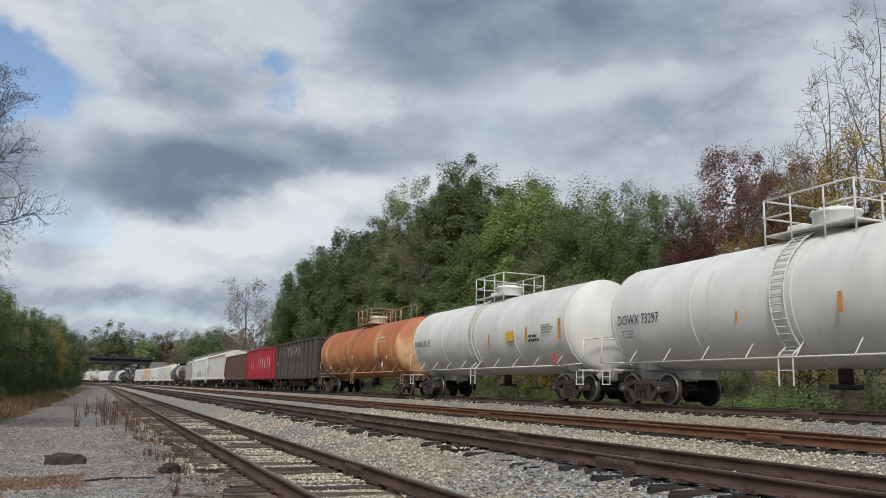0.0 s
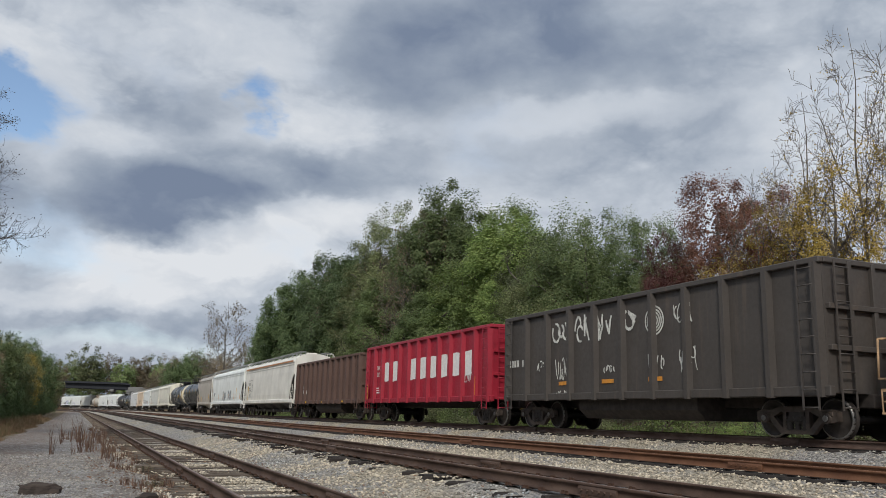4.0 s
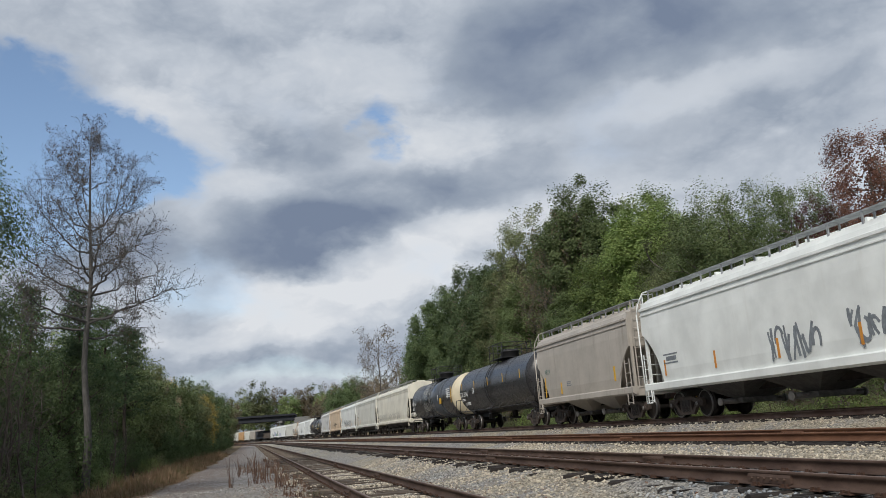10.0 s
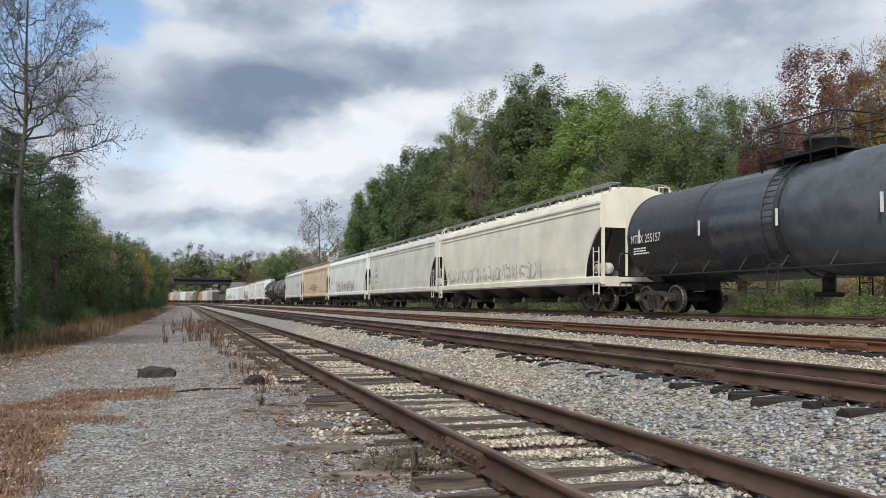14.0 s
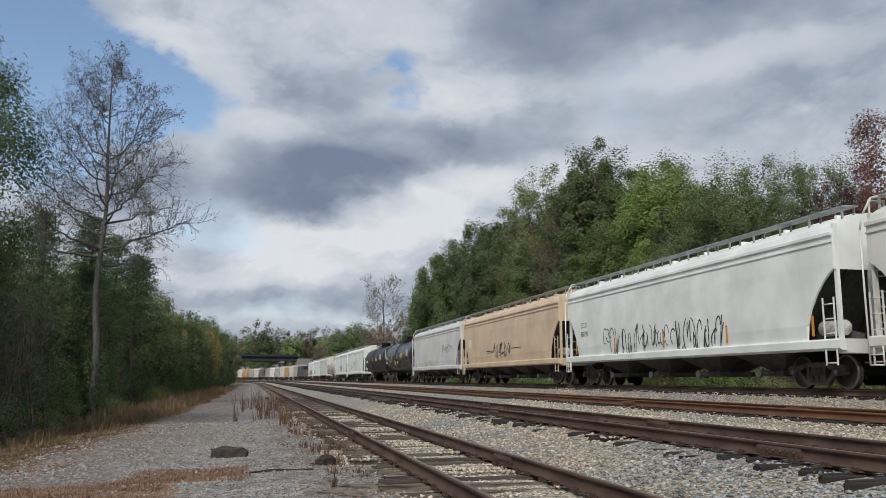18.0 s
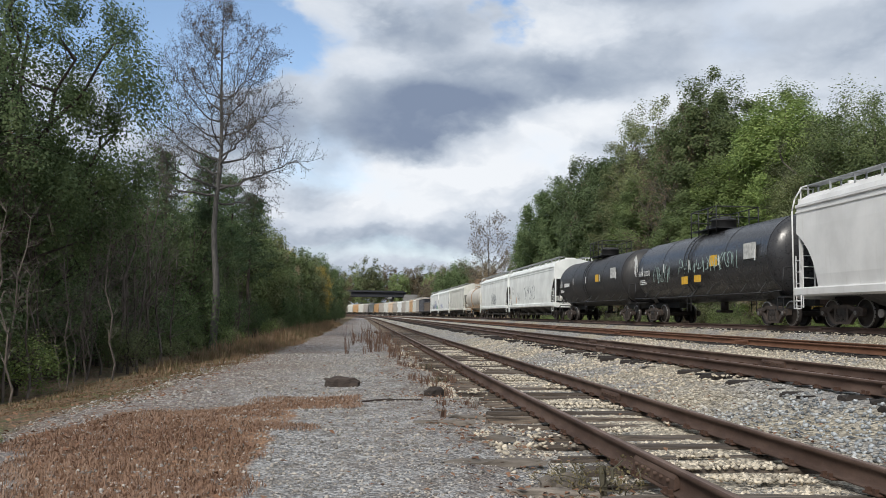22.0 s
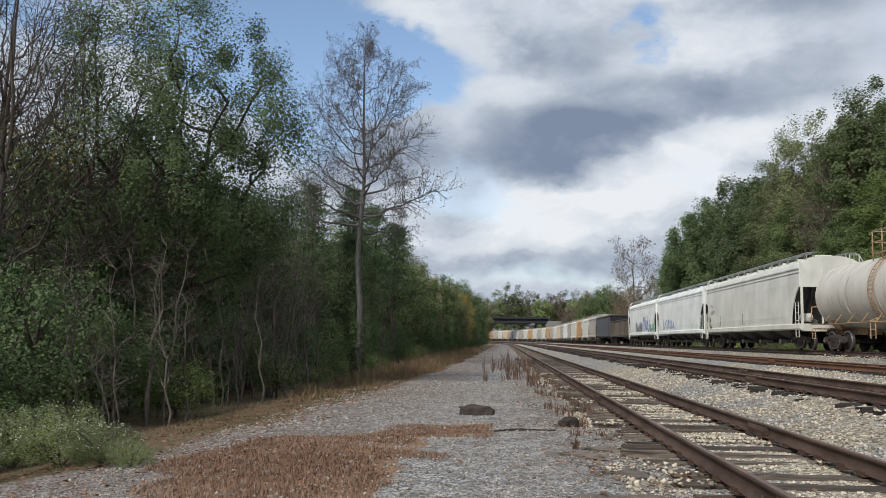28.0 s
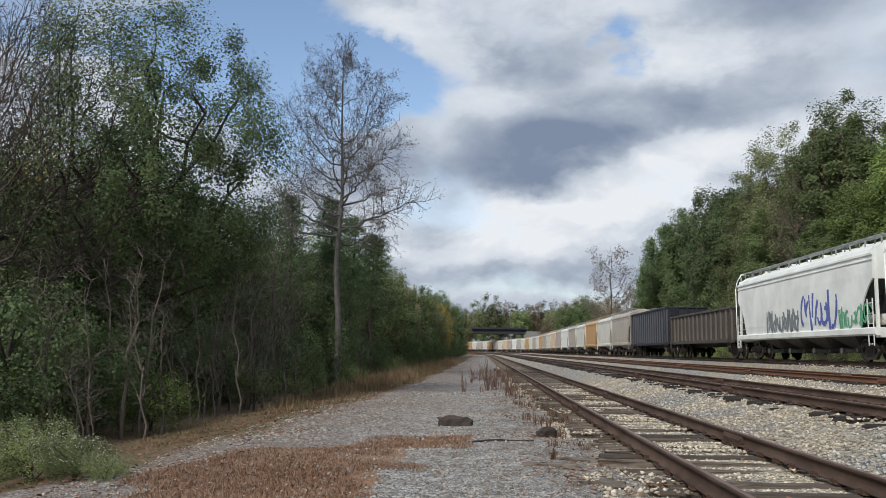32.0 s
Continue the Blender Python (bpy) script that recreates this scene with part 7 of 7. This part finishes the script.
    while y < 95:
        shrub[rng.choice((0, 1, 1, 2))].plant(-7.5 + min(y, 60) * 0.018 + rng.uniform(-0.8, 0.5), y, rng.uniform(0.8, 1.7), rng.uniform(0.5, 0.9), rng.uniform(0, 360), "brush at the wood's edge")
        y += 4.5 + 0.03 * y + rng.uniform(0, 2.5)


build_trees()


def blades(name, label, spots, tall, mat, rng, wide=0.012, lean=0.45, per=7):
    """Tufts of thin bent grass blades as one mesh."""
    n = len(spots)
    base = np.repeat(spots, per, 0) + np.c_[rng.normal(0, 0.05, (n * per, 2)), np.zeros(n * per)]
    h = np.repeat(tall, per) * rng.uniform(0.5, 1.15, n * per)
    a = rng.uniform(0, 6.283, n * per)
    d = np.c_[np.cos(a), np.sin(a), np.zeros(n * per)]
    s = np.c_[-np.sin(a), np.cos(a), np.zeros(n * per)] * wide
    up = np.array([0, 0, 1.0])
    l = rng.uniform(0.1, 1.0, n * per)[:, None] * lean
    mid = base + up * h[:, None] * 0.55 + d * h[:, None] * l * 0.35
    tip = base + up * h[:, None] * (1 - 0.3 * l) + d * h[:, None] * l
    v = np.stack([base - s, base + s, mid + s * 0.8, mid - s * 0.8, tip], 1).reshape(-1, 3)
    k = (np.arange(n * per) * 5)[:, None]
    f = np.concatenate([np.stack([k[:, 0], k[:, 0] + 1, k[:, 0] + 2], 1), np.stack([k[:, 0], k[:, 0] + 2, k[:, 0] + 3], 1), np.stack([k[:, 0] + 3, k[:, 0] + 2, k[:, 0] + 4], 1)])
    ob = new(name, raw(name, v, f, mat))
    return tagged(ob, label, "grass", kind="stuff")


def build_grass():
    rng = np.random.default_rng(3)
    straw = leafy("dry_grass", [(0.19, 0.10, 0.06), (0.33, 0.20, 0.13), (0.43, 0.30, 0.21)], 0.7, 0.2)
    mixed = leafy("verge_grass", [(0.085, 0.095, 0.035), (0.14, 0.105, 0.05), (0.20, 0.125, 0.075), (0.29, 0.20, 0.125)], 0.7, 0.2)
    # verge along the wood
    y = 13 + 85 * rng.random(9000) ** 1.4
    x = -1.95 - 24 / y - 3.2 * rng.random(9000) ** 1.3 - 0.25 * np.sin(y * 0.5)
    blades("verge_grass", "tall dry and green grass along the wood's edge", np.c_[x, y, height(x, y)], rng.uniform(0.08, 0.62, 9000) ** 1.2 * np.clip(0.75 + 0.7 * np.sin(1.7 * y + 2.1 * x) * np.sin(0.9 * y - 1.3 * x), 0.12, 1.5) * np.clip((y - 16) / 16, 0.10, 1.15) * np.clip((-1.6 - 24 / y - x), 0.25, 1.2), mixed, rng, 0.010, 0.6, 5)
    # tongue of short dry grass
    n = 12000
    y = 4.5 + 8.0 * rng.random(n)
    x = rng.uniform(-4.4, 0.0, n)
    wob = 0.25 * np.sin(x * 3.1 + y) + 0.2 * np.sin(y * 4.3)
    upper = (y < 13.0 + 0.9 * x + wob) & (x + 0.36 * y > -0.2 + wob)
    body = upper & (x < np.where(y < 9.5, -0.85, -1.35) + wob * 0.8) & (y < 11.2)
    spit = upper & (y > 11.1 + 0.5 * wob) & (x < -0.05)
    keep = (body | spit) & (rng.random(n) < 0.85)
    blades("dry_grass", "short brown dead grass beside the gravel", np.c_[x, y, height(x, y)][keep], rng.uniform(0.02, 0.07, n)[keep], straw, rng, 0.0045, 1.6, 7)
    # weeds beside the siding
    y = np.concatenate([rng.uniform(21, 40, 34), rng.uniform(10, 60, 130)])
    x = np.concatenate([rng.uniform(-0.5, 1.3, 34), rng.uniform(0.9, 1.75, 130)])
    tall = np.concatenate([rng.uniform(0.4, 1.15, 34), rng.uniform(0.08, 0.25, 130)])
    blades("weeds", "dry brown weed stalks beside the siding", np.c_[x, y, height(x, y)], tall, dry_weed(), rng, 0.010, 0.55, 9)


def dry_weed():
    return leafy("dry_weeds", [(0.09, 0.05, 0.035), (0.17, 0.10, 0.07), (0.24, 0.16, 0.10)], 0.8, 0.1)


build_grass()


# ---------------------------------------------------------------- road bridge over the line
def build_bridge():
    steel = plain("bridge_steel", (0.014, 0.017, 0.024), 0.7, 0.0)
    concrete = plain("bridge_concrete", (0.20, 0.20, 0.195), 0.9)
    b = thing("road_bridge", "dark steel girder road bridge on concrete piers", "bridge", m=pose(1.0, 332, 0.7, 0, 0, -7))
    for k in range(4):
        g = G().box(-46, 17, -5 + 3.2 * k, -4.7 + 3.2 * k, 7.6, 9.3)
        g.box(-46, 17, -5.15 + 3.2 * k, -4.55 + 3.2 * k, 7.55, 7.62)
        g.part("girder", steel, b)
    G().box(-46, 17, -6, 6, 9.3, 9.6, 0.03).part("deck", steel, b)
    for y in (-5.9, 5.7):
        g = G()
        g.box(-46, 17, y, y + 0.2, 9.6, 10.0, 0.02)
        g.part("parapet", steel, b)
    for x in (11.5, -30):
        g = G().box(x - 0.7, x + 0.7, -6, 6, 6.7, 7.55, 0.05)
        g.part("pier_cap", concrete, b)
        for y in (-4.5, 0, 4.5):
            G().rod((x, y, -1), (x, y, 6.7), 0.55, 12).part("pier_column", concrete, b)
    G().box(16.5, 24, -5, 7, -1, 8.6, 0.05).part("abutment", concrete, b)


build_bridge()


# ---------------------------------------------------------------- small things beside the track
def build_clutter():
    old = wood_material("rotten_wood", (0.018, 0.014, 0.012), (0.075, 0.055, 0.045))
    grey = wood_material("grey_driftwood", (0.10, 0.085, 0.07), (0.30, 0.26, 0.22))
    rng = random.Random(5)

    def chunk(name, label, x, y, l, w, h, turn_, mat, tilt=0.0):
        g = G()
        n = 7
        for k in range(n):
            a = -l / 2 + l * k / (n - 1)
            t = 0.55 + 0.45 * math.sin(math.pi * (k + 0.6) / n)
            for px, pz in ((-0.5, 0), (-0.45, 0.75), (-0.1, 1.0), (0.35, 0.85), (0.5, 0.1)):
                g.v.append((a + rng.uniform(-0.03, 0.03), px * w * t + rng.uniform(-0.02, 0.02), pz * h * t + rng.uniform(-0.015, 0.015)))
        for k in range(n - 1):
            for i in range(5):
                g.f.append((k * 5 + i, k * 5 + (i + 1) % 5, (k + 1) * 5 + (i + 1) % 5, (k + 1) * 5 + i))
                g.s.append(False)
        g.f += [tuple(range(5)), tuple(range((n - 1) * 5, n * 5))]
        g.s += [False, False]
        ob = new(name, g.mesh(name, mat))
        ob.matrix_basis = pose(x, y, float(height(x, y)) - 0.01, tilt, 0, turn_)
        return tagged(ob, label, "wood debris")
    chunk("tie_fragment", "broken dark rotten tie lying on the gravel", -0.38, 14.6, 0.62, 0.22, 0.19, -12, old)
    chunk("tie_fragment", "short dark rotten tie stump beside the siding", 1.09, 13.0, 0.34, 0.2, 0.16, 20, old)
    chunk("branch", "thin grey stick on the gravel", 0.35, 11.6, 0.9, 0.04, 0.03, 12, old)
    chunk("branch", "leaning grey splintered stick", 1.6, 11.9, 0.75, 0.07, 0.05, 70, grey, 25)
    chunk("tie_fragment", "squared grey tie end lying beside the rail", 1.5, 6.35, 0.38, 0.17, 0.13, 3, grey)
    for x, y, l, a in ((1.05, 7.0, 0.9, 5), (0.9, 9.6, 0.7, -8), (1.2, 8.3, 0.6, 15), (1.25, 10.4, 0.8, 3), (1.3, 6.1, 0.8, -4)):
        chunk("plank", "weathered grey plank piece in the gravel", x, y, l, 0.14, 0.06, a, grey)
    post = thing("marker_post", "white marker post beside the drive", "post", m=pose(-7.0, 152, float(height(-7.0, 152))))
    G().box(-0.1, 0.1, -0.03, 0.03, 0, 1.5, 0.01).part("post", plain("white_post", (0.8, 0.8, 0.78)), post)


build_clutter()


def build_litter():
    rng = np.random.default_rng(12)
    fallen = leafy("fallen_leaves", [(0.10, 0.045, 0.025), (0.22, 0.11, 0.06), (0.34, 0.20, 0.12)], 0.8, 0.05)
    x = np.concatenate([rng.normal(1.25, 0.5, 1500), rng.uniform(-5.2, -2.6, 2200), rng.uniform(-3.5, 6.0, 700), rng.uniform(3.7, 4.6, 350)])
    y = np.concatenate([4 + 26 * rng.random(1500) ** 1.3, 6 + 26 * rng.random(2200), 4 + 24 * rng.random(700), 4 + 20 * rng.random(350)])
    p = np.c_[x, y, height(x, y) + rng.uniform(0.02, 0.05, len(x))]
    v, f = leaf_cloud(p, np.tile([0, 0, 2.2], (len(p), 1)), rng.uniform(0.018, 0.042, len(p)), rng, 0.6)
    tagged(new("fallen_leaves", raw("fallen_leaves", v, f, fallen)), "brown fallen leaves on the gravel", "leaves", kind="stuff")
    # flowering bush at the wood's edge
    green = leafy("bush_leaves", [(0.10, 0.135, 0.05), (0.19, 0.24, 0.09), (0.30, 0.33, 0.14)])
    bloom = leafy("pale_bloom", [(0.45, 0.45, 0.36), (0.6, 0.6, 0.52), (0.7, 0.7, 0.64)])
    stem = bark("bush_stem", (0.10, 0.09, 0.06))
    g, v, f = broadleaf(71, 1.2, 0.85, 0.02, 170, 62, 0.014, 0.17, 400, 0.5, True, 9, 0.05)
    k = Kind("flowering_bush", "green bush with small pale flower heads", "shrub", (g, v, f), stem, green, 1.2)
    pts = v.reshape(-1, 4, 3)[:, 2]
    nr = np.random.default_rng(8)
    pts = pts[pts[:, 2] > 0.55]
    pts = pts[nr.random(len(pts)) < 0.09] + [0, 0, 0.02]
    bv, bf = leaf_cloud(pts, np.tile([0, 0, 1.0], (len(pts), 1)), nr.uniform(0.012, 0.022, len(pts)), nr, 0.9)
    bme = raw("bloom", bv, bf, bloom)
    for x, y, h, t in ((-5.2, 9.7, 0.80, 0), (-4.4, 9.1, 0.58, 120), (-6.2, 10.4, 0.85, 200), (-5.7, 8.6, 0.7, 300), (-3.85, 8.7, 0.34, 40)):
        ob = k.plant(x, y, h, h / 1.1, t, "bushes beside the gravel")
        put(ob, "bloom", bme, None, "many tiny pale flower heads")["kind"] = "stuff"
    g, v, f = broadleaf(72, 0.38, 0.42, 0.03, 16, 26, 0.013, 0.3, 40, 0.3, True, 5, 0.02)
    weed = Kind("weed", "low spreading green-brown weed beside the rail", "weed", (g, v, f), stem, leafy("weed_leaves", [(0.12, 0.10, 0.05), (0.20, 0.17, 0.08), (0.3, 0.22, 0.12)]), 0.38)
    for x, y, h, t in ((1.72, 6.05, 0.34, 0), (1.5, 6.4, 0.24, 90), (1.45, 16.0, 0.2, 40), (1.5, 19.5, 0.24, 10)):
        weed.plant(x, y, h, None, t, "weeds by the siding")


build_litter()


motions()
